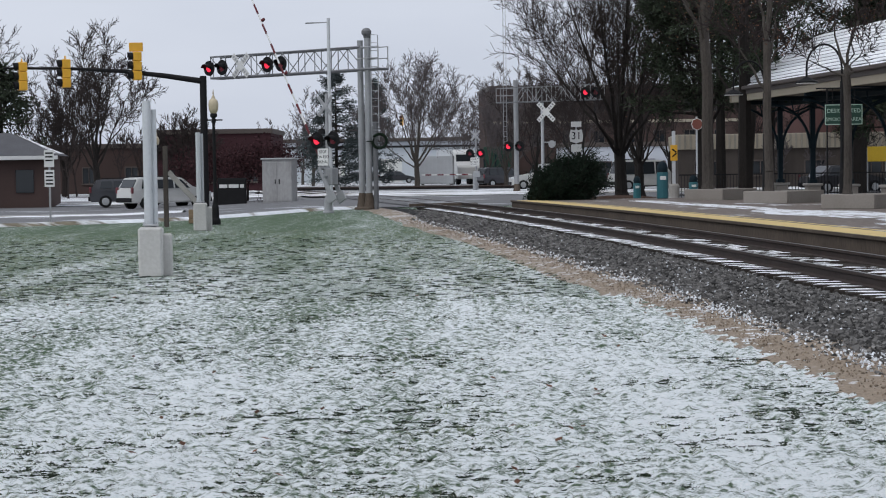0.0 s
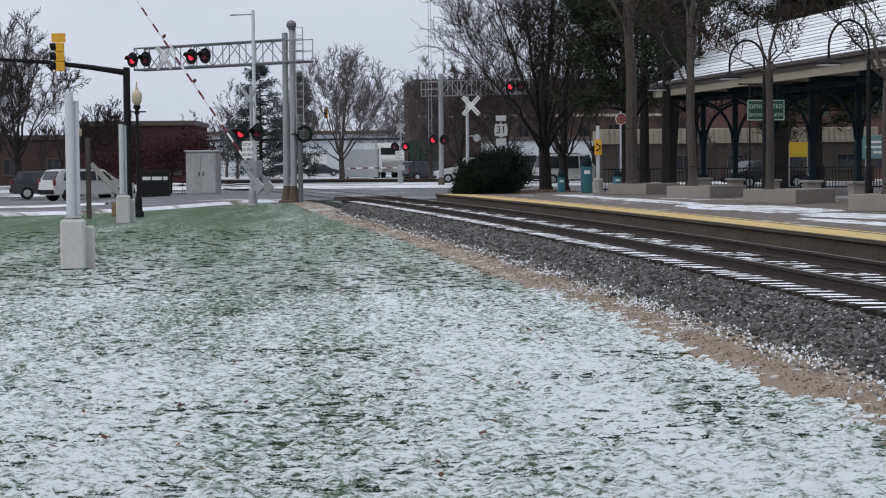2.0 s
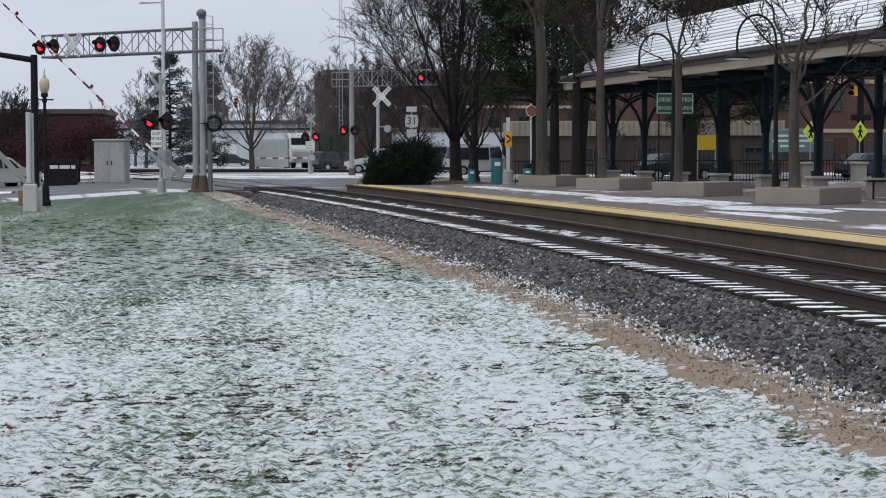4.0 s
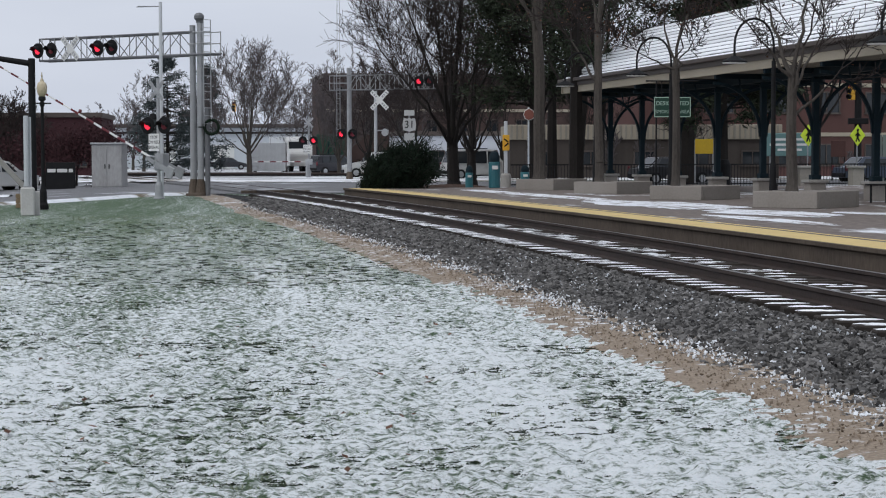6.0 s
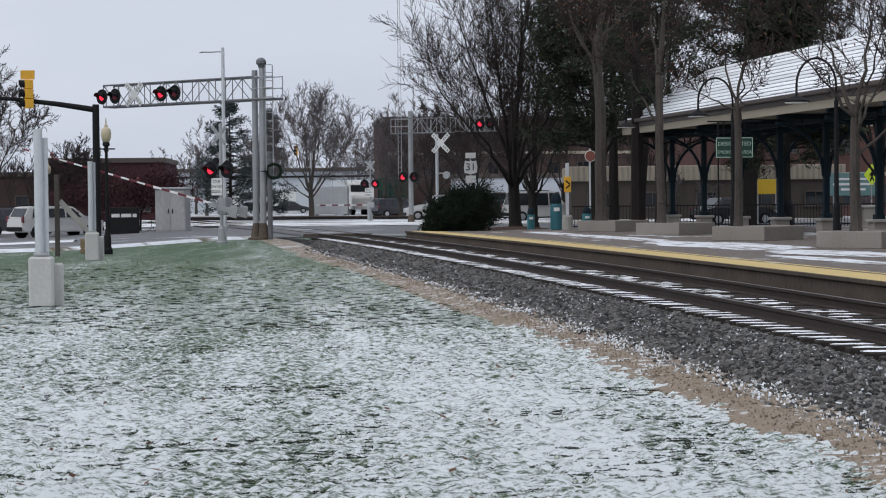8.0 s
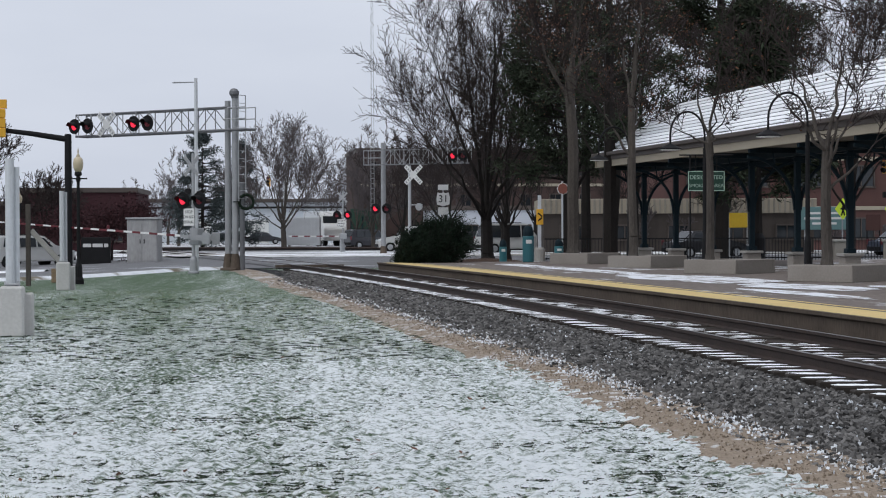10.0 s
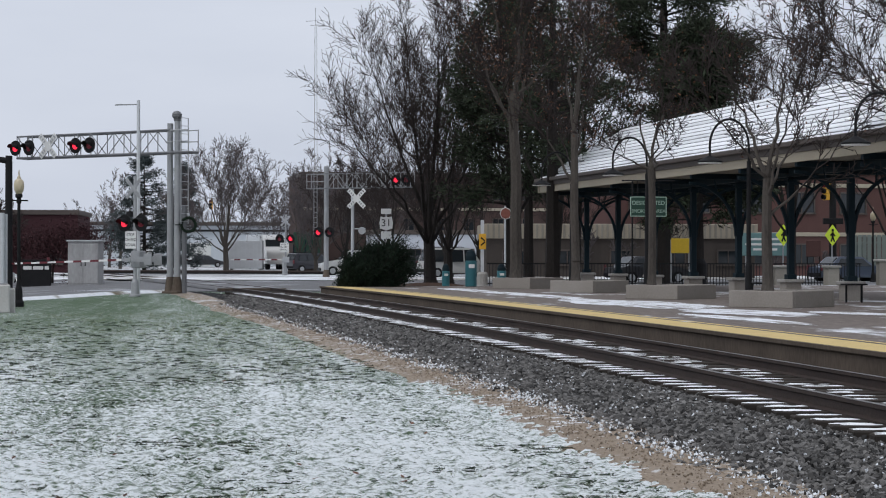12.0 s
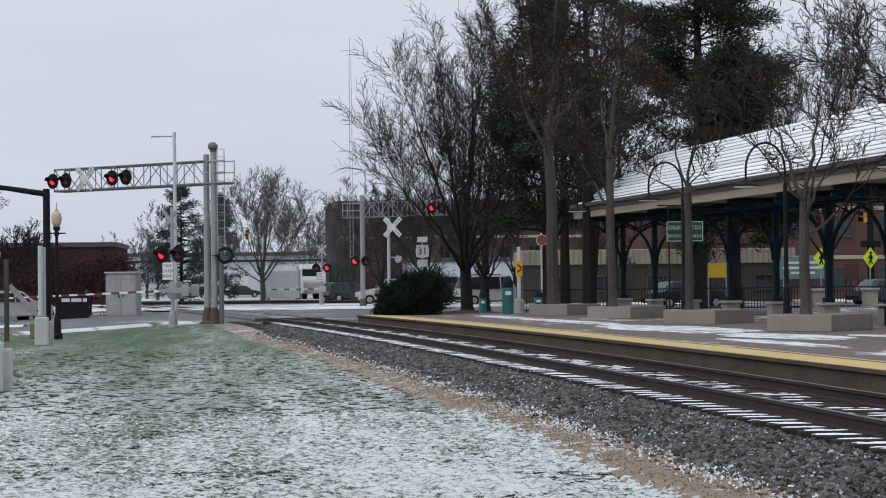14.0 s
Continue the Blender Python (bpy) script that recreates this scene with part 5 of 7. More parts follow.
def bare_tree(label, x, y, z, height, radius, seed, bark, twig, width, trunk=0.2, group="", leaves=0, leaders=9, sides=13, twigs=2, min_r=0.009, flare=True):
    rng = random.Random(seed)
    r = thing("tree", label, "tree", pose(x, y, z), group)
    thick, thin, tips = crown_limbs(rng, height, width, radius, trunk, leaders, sides, twigs, min_r)
    if flare:
        thick.append(((0, 0, -0.1), (0, 0, 0.35), radius * 1.5, radius * 1.0))
    segments_mesh("trunk", thick, bark, r, n=8)
    segments_mesh("crown", thin, twig, r, n=3)
    if leaves:
        clump("dry_leaves", tips, leaves, 0.036, 0.18, M_DRYLEAF, r, seed, "brown leaves still hanging")
    return r


def clump(name, centres, count, size, spread, material, parent, seed, label="", flat=1.0):
    """Many small leaf blades about the given centres, one mesh."""
    rng = np.random.RandomState(seed)
    c = np.array([tuple(p) for p in centres])
    p = c[rng.randint(0, len(c), count)] + rng.normal(0, spread, (count, 3)) * np.array([1, 1, flat])
    u = rng.normal(0, 1, (count, 3))
    u /= np.linalg.norm(u, axis=1, keepdims=True)
    w = np.cross(u, rng.normal(0, 1, (count, 3)))
    w /= np.linalg.norm(w, axis=1, keepdims=True) + 1e-9
    s = size * rng.uniform(0.6, 1.5, (count, 1))
    v = np.stack([p - u * s, p + w * s * 0.5, p + u * s, p - w * s * 0.5], 1)
    f = np.arange(count * 4).reshape(-1, 4)
    ob = mesh_from(name, v.reshape(-1, 3).tolist(), f.tolist(), material, parent, label)
    return ob


def needle_sprays(name, tips, material, parent, seed, per=14, length=0.30, width=0.02):
    """Sprays of needles that fan out from limb ends."""
    rng = np.random.RandomState(seed)
    t = np.array([tuple(p) for p, d in tips])
    d = np.array([tuple(q) for p, q in tips])
    n = len(t) * per
    P = np.repeat(t, per, 0) + rng.normal(0, length * 0.55, (n, 3))
    D = np.repeat(d, per, 0) * 0.8 + rng.normal(0, 0.75, (n, 3))
    D /= np.linalg.norm(D, axis=1, keepdims=True)
    W = np.cross(D, rng.normal(0, 1, (n, 3)))
    W /= np.linalg.norm(W, axis=1, keepdims=True) + 1e-9
    L = length * rng.uniform(0.6, 1.4, (n, 1))
    v = np.stack([P, P + D * L * 0.5 + W * width * 2.2, P + D * L, P + D * L * 0.5 - W * width * 2.2], 1)
    return mesh_from(name, v.reshape(-1, 3).tolist(), np.arange(n * 4).reshape(-1, 4).tolist(), material, parent)


def conifer(name, label, x, y, z, height, radius, seed, needle, bare=0.25, reach=0.22, rows=26, per=10, length=0.35, droop=0.0, gaps=0.15, width=0.02):
    """A straight trunk with whorls of limbs and needle sprays."""
    rng = random.Random(seed)
    r = thing(name, label, "tree", pose(x, y, z))
    limbs, tips = [], []
    h = 0
    for i in range(12):
        limbs.append(((0, 0, height * i / 12), (0, 0, height * (i + 1) / 12), radius * (1 - i / 12.5), radius * (1 - (i + 1) / 12.5)))
    for i in range(rows):
        f = bare + (1 - bare) * (i + 0.5) / rows
        zz = height * f
        big = height * reach * (1 - f) ** 0.75 * (0.55 + 0.45 * min(1, (f - bare) * 6)) + 0.35
        for j in range(rng.randint(4, 6)):
            if rng.random() < gaps:
                continue
            a = rng.uniform(0, 6.283)
            L = big * rng.uniform(0.55, 1.2)
            p = Vector((0, 0, zz + rng.uniform(-0.3, 0.3)))
            d = Vector((math.cos(a), math.sin(a), rng.uniform(-0.05, 0.3) - droop))
            k = max(3, int(L / 0.55))
            for s in range(k):
                d = (d + Vector((rng.gauss(0, 0.1), rng.gauss(0, 0.1), rng.gauss(0, 0.06) + 0.03))).normalized()
                q = p + d * L / k
                limbs.append((p[:], q[:], 0.05 * (1 - s / k) + 0.01, 0.05 * (1 - (s + 1) / k) + 0.01))
                if s > 0 or L < 1:
                    for e in (-1, 1):
                        sd = (d + Vector((-d.y, d.x, 0.1)) * e * rng.uniform(0.5, 1.0)).normalized()
                        e_p = q + sd * L * rng.uniform(0.10, 0.22)
                        tips.append((e_p, sd))
                    tips.append((q, d))
                p = q
    segments_mesh("trunk", limbs, M_BARK_DK, r, n=6)
    needle_sprays("crown", tips, needle, r, seed, per, length, width)
    return r


def build_trees():
    P = [
        # beside and behind the platform: height, trunk radius, seed, bark, crown's half width, trunk share, leaves, leaders, side limbs
        ("tall bare maple with rising grey limbs beyond the juniper", 8.1, 85.0, 0.1, 14.0, 0.30, 21, M_BARK_DK, 5.9, 0.20, 0, 13, 18),
        ("bare brown-leaved oak rising from a platform planter", 9.08, 64.4, 0.6, 15.0, 0.215, 33, M_BARK, 3.0, 0.42, 2600, 8, 13),
        ("slender grey tree in a platform planter", 9.96, 57.4, 0.6, 11.5, 0.145, 35, M_BARK, 2.4, 0.42, 700, 7, 9),
        ("young bare tree with a forked trunk in a planter", 10.56, 49.1, 0.6, 7.8, 0.12, 38, M_BARK, 1.9, 0.42, 250, 5, 8),
        ("young bare tree with rising limbs in a planter", 11.5, 41.2, 0.6, 7.2, 0.135, 41, M_BARK, 2.9, 0.38, 250, 7, 8),
        ("wide-crowned bare tree beside the canopy", 16.0, 39.0, 0.4, 11.5, 0.24, 45, M_BARK_DK, 4.8, 0.30, 300, 12, 14),
        ("bare tree in the car park behind the canopy", 24.5, 84.0, 0.05, 14.5, 0.24, 56, M_BARK_DK, 4.4, 0.22, 2500, 11, 13),
        ("bare tree past the end of the canopy roof", 32.2, 92.0, 0.05, 15.0, 0.24, 57, M_BARK_DK, 4.6, 0.22, 1800, 11, 13),
        ("dark bare tree behind the juniper", 9.7, 92.0, 0.1, 12.0, 0.20, 47, M_BARK_DK, 3.2, 0.15, 900, 8, 12),
        ("brown-leaved oak behind the planters", 11.55, 82.0, 0.1, 18.0, 0.28, 50, M_BARK_DK, 4.2, 0.24, 4000, 9, 13),
        ("brown-leaved oak beside the pines", 11.75, 73.0, 0.3, 16.5, 0.24, 52, M_BARK_DK, 3.6, 0.26, 3500, 10, 13),
        ("bare tree rising behind the canopy", 15.26, 88.0, 0.1, 15.5, 0.24, 54, M_BARK_DK, 3.6, 0.24, 2500, 9, 12),
    ]
    for lb, x, y, z, h, r, sd, bk, wd, tr, lf, ld, si in P:
        bare_tree(lb, x, y, z, h, r, sd, bk, M_TWIG, wd, tr, "", lf, ld, si, 3 if sd in (21, 33, 45, 56) else 2)
    conifer("pine_tree", "tall dark green white pine behind the station canopy", 20.6, 93.0, 0.0, 24, 0.42, 61, M_NEEDLE, 0.24, 0.25, 30, 44, 0.46, width=0.013)
    conifer("pine_tree", "dark pine with a blackish trunk between the planters", 11.1, 69.0, 0.3, 16.5, 0.30, 62, M_NEEDLE, 0.25, 0.17, 22, 18, 0.32, gaps=0.35, width=0.013)
    conifer("pine_tree", "dark pine beside the brown-leaved oak", 10.9, 79.0, 0.0, 13.5, 0.28, 63, M_NEEDLE, 0.28, 0.32, 24, 24, 0.34, gaps=0.25, width=0.014)
    conifer("pine_tree", "tall pine behind the brown-leaved oaks", 14.2, 96.0, 0.0, 20.0, 0.3, 65, M_NEEDLE, 0.26, 0.17, 22, 16, 0.38, gaps=0.35, width=0.015)
    conifer("pine_tree", "pine seen under the canopy beyond the columns", 19.3, 80.0, 0.0, 11.5, 0.24, 64, M_NEEDLE, 0.27, 0.30, 26, 40, 0.34, width=0.018)
    # spruces beyond the crossing
    conifer("spruce_tree", "pale frosted spruce behind the crossing", -10.6, 190.0, 0.0, 11.5, 0.25, 71, M_SPRUCE, 0.06, 0.36, 28, 15, 0.32, 0.15, 0.25, 0.02)
    conifer("spruce_tree", "dark narrow spruce behind the crossing", -6.6, 188.0, 0.0, 10.4, 0.22, 72, M_SPRUCE, 0.05, 0.22, 26, 12, 0.32, 0.15, 0.25, 0.02)
    for x, y, h, sd in ((6.4, 128, 9.0, 301), (8.6, 118, 10.0, 305), (9.4, 128, 9.5, 302), (13.2, 124, 9.5, 303), (16.0, 132, 11.0, 304), (11.6, 112, 9.5, 306), (20.5, 122, 9.0, 307), (25.0, 112, 8.0, 308)):
        bare_tree("dark bare twiggy tree before the brick building", x, y, 0.0, h, 0.17, sd, M_BARK_DK, M_TWIG, h * 0.40, 0.2, "trees before the brick building", 0, 8, 10, 2, 0.011, False)
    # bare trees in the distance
    bare_tree("broad round-crowned bare tree in the snowy yard", -2.15, 165.0, 0.0, 11.8, 0.26, 81, M_BARK, M_TWIG_HAZED, 5.4, 0.22, "distant trees", 0, 13, 13, 3, 0.014, False)
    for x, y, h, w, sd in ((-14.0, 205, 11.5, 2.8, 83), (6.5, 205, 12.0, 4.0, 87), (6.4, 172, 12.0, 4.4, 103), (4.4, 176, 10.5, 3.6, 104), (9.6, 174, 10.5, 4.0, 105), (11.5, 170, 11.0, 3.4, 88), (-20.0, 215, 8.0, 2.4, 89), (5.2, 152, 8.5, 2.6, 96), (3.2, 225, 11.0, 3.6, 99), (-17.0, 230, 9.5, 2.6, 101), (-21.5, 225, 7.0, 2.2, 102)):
        bare_tree("bare grey winter tree in the distance", x, y, -0.05, h, 0.19, sd, M_BARK, M_TWIG_HAZED, w, 0.18, "distant trees", 0, 9, 10, 2, 0.014, False)
    for x, y, h, w, sd in ((-25.6, 140, 13.2, 4.6, 85), (-35.0, 138, 15.5, 5.2, 84), (-30.0, 150, 10.5, 3.6, 86), (-20.5, 150, 7.0, 3.0, 95)):
        bare_tree("dark spreading bare tree across the road", x, y, -0.2, h, 0.30, sd, M_BARK_DK, M_TWIG, w, 0.20, "trees across the road", 0, 11, 15, 2, 0.018, False)
    conifer("spruce_tree", "dark spreading conifer across the road", -27.5, 118.0, -0.22, 8.8, 0.25, 73, M_NEEDLE, 0.06, 0.34, 20, 9, 0.4, 0.1, 0.2, 0.03)
    # red-twigged ornamental tree beside the cabinet
    r = thing("ornamental_tree", "dense dark red twiggy ornamental tree", "tree", pose(-10.7, 99.0, -0.2))
    rg = random.Random(17)
    thick, thin = [], []
    tips = []
    for i in range(9):
        a = i * 0.7
        t1, t2, tp = grow(rg, (math.cos(a) * 2.1, math.sin(a) * 1.0, 0), 4.0, 0.07, 5, 0.75, 0.1, trunk=0.24, min_r=0.012)
        thick += t1
        thin += t2
        tips += tp
    segments_mesh("trunk", thick, M_BARK_DK, r, n=5)
    segments_mesh("crown", thin, M_REDTWIG, r, n=3)
    clump("foliage", tips, 5200, 0.07, 0.25, M_REDTWIG, r, 5, "persistent dark red leaves")
    # mulch under the maple
    b = thing("mulch_bed", "low mound of brown wood mulch round the maple", "mulch", pose(7.6, 80.5, 0.08))
    rg = random.Random(29)
    bm = BM()
    n, rings = 28, []
    for f, z in ((1.0, 0.0), (0.8, 0.16), (0.5, 0.27), (0.2, 0.31)):
        rings.append([bm.verts.new((2.3 * f * math.cos(i * 6.283 / n) * rg.uniform(0.94, 1.06), 3.0 * f * math.sin(i * 6.283 / n), z + rg.uniform(-0.02, 0.02) * (f < 1))) for i in range(n)])
    for p_, q_ in zip(rings, rings[1:]):
        for i in range(n):
            bm.faces.new((p_[i], p_[(i + 1) % n], q_[(i + 1) % n], q_[i]))
    bm.faces.new(rings[-1])
    part("mound", bm, mat("brown_mulch", (0.085, 0.05, 0.034), 0.95, (0.04, 0.024, 0.017), 0.9, 3, 30, 0.8, depth=0.04), b)
    # juniper at the platform's end
    j = thing("juniper_shrub", "spreading dark green juniper at the platform end", "shrub", pose(4.45, 68.2, 0.25))
    rg = random.Random(23)
    tips, limbs = [], []
    for i in range(460):
        f = rg.random()
        p = Vector((-1.2 + 1.45 * f, rg.uniform(-0.5, 0.5), 0.0))
        tilt = rg.uniform(0.05, 0.4) + 0.8 * f * rg.random()
        d = Vector((math.sin(tilt), rg.gauss(0, 0.28), math.cos(tilt))).normalized()
        L = (1.15 + 0.75 * f ** 0.7) * rg.uniform(0.5, 0.92) * (1.25 if rg.random() < 0.14 else 1.0)
        for s in range(5):
            d = (d + Vector((rg.gauss(0, 0.07) + 0.02, rg.gauss(0, 0.07), rg.gauss(0, 0.07)))).normalized()
            q = p + d * L / 5
            limbs.append((p[:], q[:], 0.014, 0.01))
            tips.append((q, d))
            p = q
    for i in range(34):
        p = Vector((rg.uniform(-0.7, 0.75), rg.uniform(-0.4, 0.4), rg.uniform(0.85, 1.35)))
        d = Vector((rg.uniform(0.3, 1.0), rg.gauss(0, 0.2), rg.uniform(0.35, 0.85))).normalized()
        L = rg.uniform(0.5, 0.85)
        for s in range(6):
            q = p + d * L / 6
            limbs.append((p[:], q[:], 0.012, 0.008))
            tips.append((q, d))
            p = q
    segments_mesh("limbs", limbs, M_BARK_DK, j, n=3)
    needle_sprays("foliage", tips, M_JUNIPER, j, 9, 24, 0.19, 0.006)


# ---- station ----
def build_station():
    UE0, UE1 = 18.0, 69.3
    eave_d, ridge_d, back_d = 18.8, 21.4, 24.0
    z_eave, z_ridge = 4.42, 6.26
    hip = 2.6
    c = thing("station_canopy", "long station canopy with snowy tiled roof on dark teal steel columns", "canopy", pose(0, 0, 0, 0, 0, -math.degrees(AZ)))
    L = UE1 - UE0
    mid = (UE0 + UE1) / 2
    # roof slabs, hipped at the north end
    bm = BM()
    def quad(pts):
        bm.faces.new([bm.verts.new(p) for p in pts])
    quad([(eave_d, UE0, z_eave), (eave_d, UE1, z_eave), (ridge_d, UE1 - hip, z_ridge), (ridge_d, UE0, z_ridge)])
    quad([(back_d, UE1, z_eave), (back_d, UE0, z_eave), (ridge_d, UE0, z_ridge), (ridge_d, UE1 - hip, z_ridge)])
    quad([(eave_d, UE1, z_eave), (back_d, UE1, z_eave), (ridge_d, UE1 - hip, z_ridge)])
    bmesh.ops.remove_doubles(bm, verts=bm.verts[:], dist=0.001)
    r = bmesh.ops.solidify(bm, geom=bm.faces[:], thickness=0.06)
    top = max(v.co.z for v in bm.verts)
    bmesh.ops.translate(bm, vec=(0, 0, z_ridge - top), verts=bm.verts[:])
    roof = part("roof", bm, M_SHINGLE, c, "dark tiles under thin snow")
    # snow lies on each course of tiles and leaves the butts bare
    rng = random.Random(31)
    rows = 13
    run = math.hypot(ridge_d - eave_d, z_ridge - z_eave)
    sx, sz = (ridge_d - eave_d) / run, (z_ridge - z_eave) / run
    for i in range(rows):
        verts, faces = [], []
        a0, a1 = run * (i + (0.26 if i < 2 else 0.13)) / rows, run * (i + 0.975) / rows
        y = UE0
        k = 0
        lim = UE1 - hip * (i + 0.5) / rows
        while y <= lim:
            w = 0.05 * noise.noise(Vector((y * 0.9, i * 2.0, 0))) + 0.03 * noise.noise(Vector((y * 4, i * 2.0, 5)))
            for a, up in ((a0 + w, 0.012), (a0 + w + 0.02, 0.03), (a1, 0.022), (a1 + 0.015, 0.008)):
                verts.append((eave_d + sx * a - sz * up, y, z_eave + sz * a + sx * up))
            y += 0.4
            k += 1
        for j in range(k - 1):
            for q in range(3):
                n = j * 4 + q
                faces.append((n, n + 4, n + 5, n + 1))
        mesh_from("snow_course", verts, faces, M_SNOW, roof)
    # tile butts between the courses
    for i in range(rows):
        a = run * i / rows
        bm = BM()
        lim = UE1 - hip * i / rows
        box(bm, (0, 0, 0), (0.02, lim - UE0, 0.022), Matrix.Translation((eave_d + sx * a - sz * 0.018, (UE0 + lim) / 2, z_eave + sz * a + sx * 0.018)) @ pose(0, 0, 0, 0, -math.degrees(math.atan2(sz, sx)), 0))
        part("tile_butt", bm, M_SHINGLE, roof)
    bm = BM()
    box(bm, (eave_d - 0.05, mid, z_eave + 0.0), (0.14, L + 0.1, 0.13), bevel=0.02)
    box(bm, (eave_d + 0.05, mid, z_eave - 0.12), (0.06, L + 0.04, 0.20), bevel=0.006)
    part("gutter", bm, M_GUTTER, c, "dark brown gutter")
    bm = BM()
    box(bm, (eave_d + 0.09, mid, z_eave - 0.33), (0.06, L, 0.26), bevel=0.008)
    box(bm, ((eave_d + back_d) / 2, UE1 - 0.1, z_eave - 0.28), (back_d - eave_d, 0.06, 0.36), bevel=0.008)
    part("fascia", bm, M_FASCIA, c, "cream painted fascia board")
    n = 13
    for i in range(n):
        wd = (back_d - eave_d - 0.3) / n
        bm = BM()
        box(bm, (eave_d + 0.15 + wd * (i + 0.5), mid, z_eave - 0.40), (wd - 0.02, L - 0.25, 0.03), bevel=0.006)
        part("soffit_board", bm, M_SOFFIT, c, "cream soffit board")
    # one row of columns on stone pedestals, with arched brackets
    first = None
    rows_u = [68.1 - 3.9 * i for i in range(13)]
    dcol = 20.4
    for u in rows_u:
        if first is None:
            first = canopy_column()
            first.matrix_basis = SM(u, dcol, PLAT_Z)
        else:
            copy_thing(first, SM(u, dcol, PLAT_Z))
    bm = BM()
    box(bm, (dcol, mid, z_eave - 0.54), (0.22, L - 1.0, 0.24), bevel=0.015)
    part("beam", bm, M_GREEN, c, "dark teal steel beam")
    for u in rows_u:
        bm = BM()
        box(bm, ((eave_d + back_d) / 2, u, z_eave - 0.50), (back_d - eave_d - 0.2, 0.16, 0.15), bevel=0.01)
        part("cross_beam", bm, M_GREEN, c, "dark teal cross beam")
    # planters
    pl = None
    for x, y in ((9.5, 64.3), (10.4, 57.4), (11.09, 49.1), (11.8, 41.1), (13.4, 33.6)):
        if pl is None:
            pl = planter()
            pl.matrix_basis = pose(x, y, PLAT_Z, 0, 0, -44)
        else:
            copy_thing(pl, pose(x, y, PLAT_Z, 0, 0, -44))
    # gooseneck lamps
    g = None
    for x, y in ((9.85, 57.5), (10.62, 50.0), (11.55, 43.0), (12.6, 35.6)):
        if g is None:
            g = gooseneck()
            g.matrix_basis = pose(x, y, PLAT_Z, 0, 0, -math.degrees(AZ))
        else:
            copy_thing(g, pose(x, y, PLAT_Z, 0, 0, -math.degrees(AZ)))
    # drifts of thin snow on the paving
    rng = random.Random(77)
    for x, y, a, b, t in ((9.1, 43.5, 1.25, 4.6, 6), (9.9, 37.0, 1.0, 2.4, 10), (8.0, 53.0, 0.6, 5.0, 6), (8.8, 33.0, 0.35, 3.0, 8), (11.8, 36.2, 0.5, 1.2, 20), (7.0, 61.0, 0.5, 4.0, 6)):
        verts, n = [(0, 0, 0.016)], 64
        for ring, zz in ((0.75, 0.014), (1.0, 0.003)):
            for i in range(n):
                f = 2 * math.pi * i / n
                w = 1 + 0.30 * noise.noise(Vector((math.cos(f) * 1.8, math.sin(f) * 1.8, x))) + 0.22 * noise.noise(Vector((math.cos(f) * 6, math.sin(f) * 6, y)))
                verts.append((a * ring * w * math.cos(f), b * ring * w * math.sin(f), zz))
        faces = [(0, 1 + i, 1 + (i + 1) % n) for i in range(n)] + [(1 + i, 1 + n + i, 1 + n + (i + 1) % n, 1 + (i + 1) % n) for i in range(n)]
        ob = mesh_from("snow_patch", verts, faces, M_SNOWPATCH, None)
        ob.matrix_basis = pose(x, y, PLAT_Z + 0.004, 0, 0, t)
        tagged(ob, "thin patch of trodden snow on the platform paving", "snow", "snow patches")
    # hanging sign
    s = thing("smoking_area_sign", "green board reading DESIGNATED SMOKING AREA, hung from brackets", "sign", pose(10.98, 51.5, 2.95))
    bm = BM()
    box(bm, (0, 0, 0), (1.02, 0.03, 0.56), bevel=0.01)
    bd = part("board", bm, mat("sign_green", (0.012, 0.055, 0.036), 0.5, (0.01, 0.04, 0.027), 0.5, 3, 20, 0), s)
    bm = BM()
    for x, z, wd, ht in ((0, 0.265, 1.02, 0.02), (0, -0.265, 1.02, 0.02), (0.5, 0, 0.02, 0.55), (-0.5, 0, 0.02, 0.55)):
        box(bm, (x, -0.018, z), (wd, 0.006, ht))
    pale = mat("sign_pale", (0.45, 0.6, 0.5), 0.5, (0.35, 0.48, 0.4), 0.5, 3, 20, 0)
    part("border", bm, pale, s)
    text("DESIGNATED", s, (0, -0.02, 0.10), 0.155, pale, "lettering")
    text("SMOKING AREA", s, (0, -0.02, -0.13), 0.135, pale, "lettering")
    bm = BM()
    rod(bm, (-0.3, 0, 0.28), (-0.3, 0, 0.72), 0.012, n=6)
    rod(bm, (0.3, 0, 0.28), (0.3, 0, 0.72), 0.012, n=6)
    rod(bm, (-0.75, 0, 0.72), (0.75, 0, 0.72), 0.02, n=6)
    rod(bm, (-0.45, 0, -0.28), (-0.45, 0, -2.5), 0.025, n=6)
    rod(bm, (-0.45, 0, 0.28), (-0.45, 0, 0.72), 0.025, n=6)
    part("hanger", bm, M_BLACK, s)
    # teal posts and litter bins
    for x, y, h, w in ((7.6, 73.5, 0.95, 0.30), (7.95, 68.0, 1.35, 0.42), (10.0, 75.0, 0.95, 0.36)):
        t = thing("litter_bin", "teal steel bin with a domed hood on the platform", "bin", pose(x, y, PLAT_Z if y < 70 else 0.3), "teal bins")
        bm = BM()
        turned(bm, [(w * 0.46, 0), (w * 0.5, 0.03), (w * 0.5, h * 0.68), (w * 0.46, h * 0.70)], 16)
        part("body", bm, M_TEAL, t)
        bm = BM()
        turned(bm, [(w * 0.47, h * 0.70), (w * 0.47, h * 0.82), (w * 0.36, h * 0.94), (w * 0.1, h)], 16)
        part("hood", bm, M_GREEN, t)
        bm = BM()
        box(bm, (0, -w * 0.5, h * 0.55), (w * 0.5, 0.02, h * 0.1), bevel=0.005)
        part("label_plate", bm, M_WHITE, t)
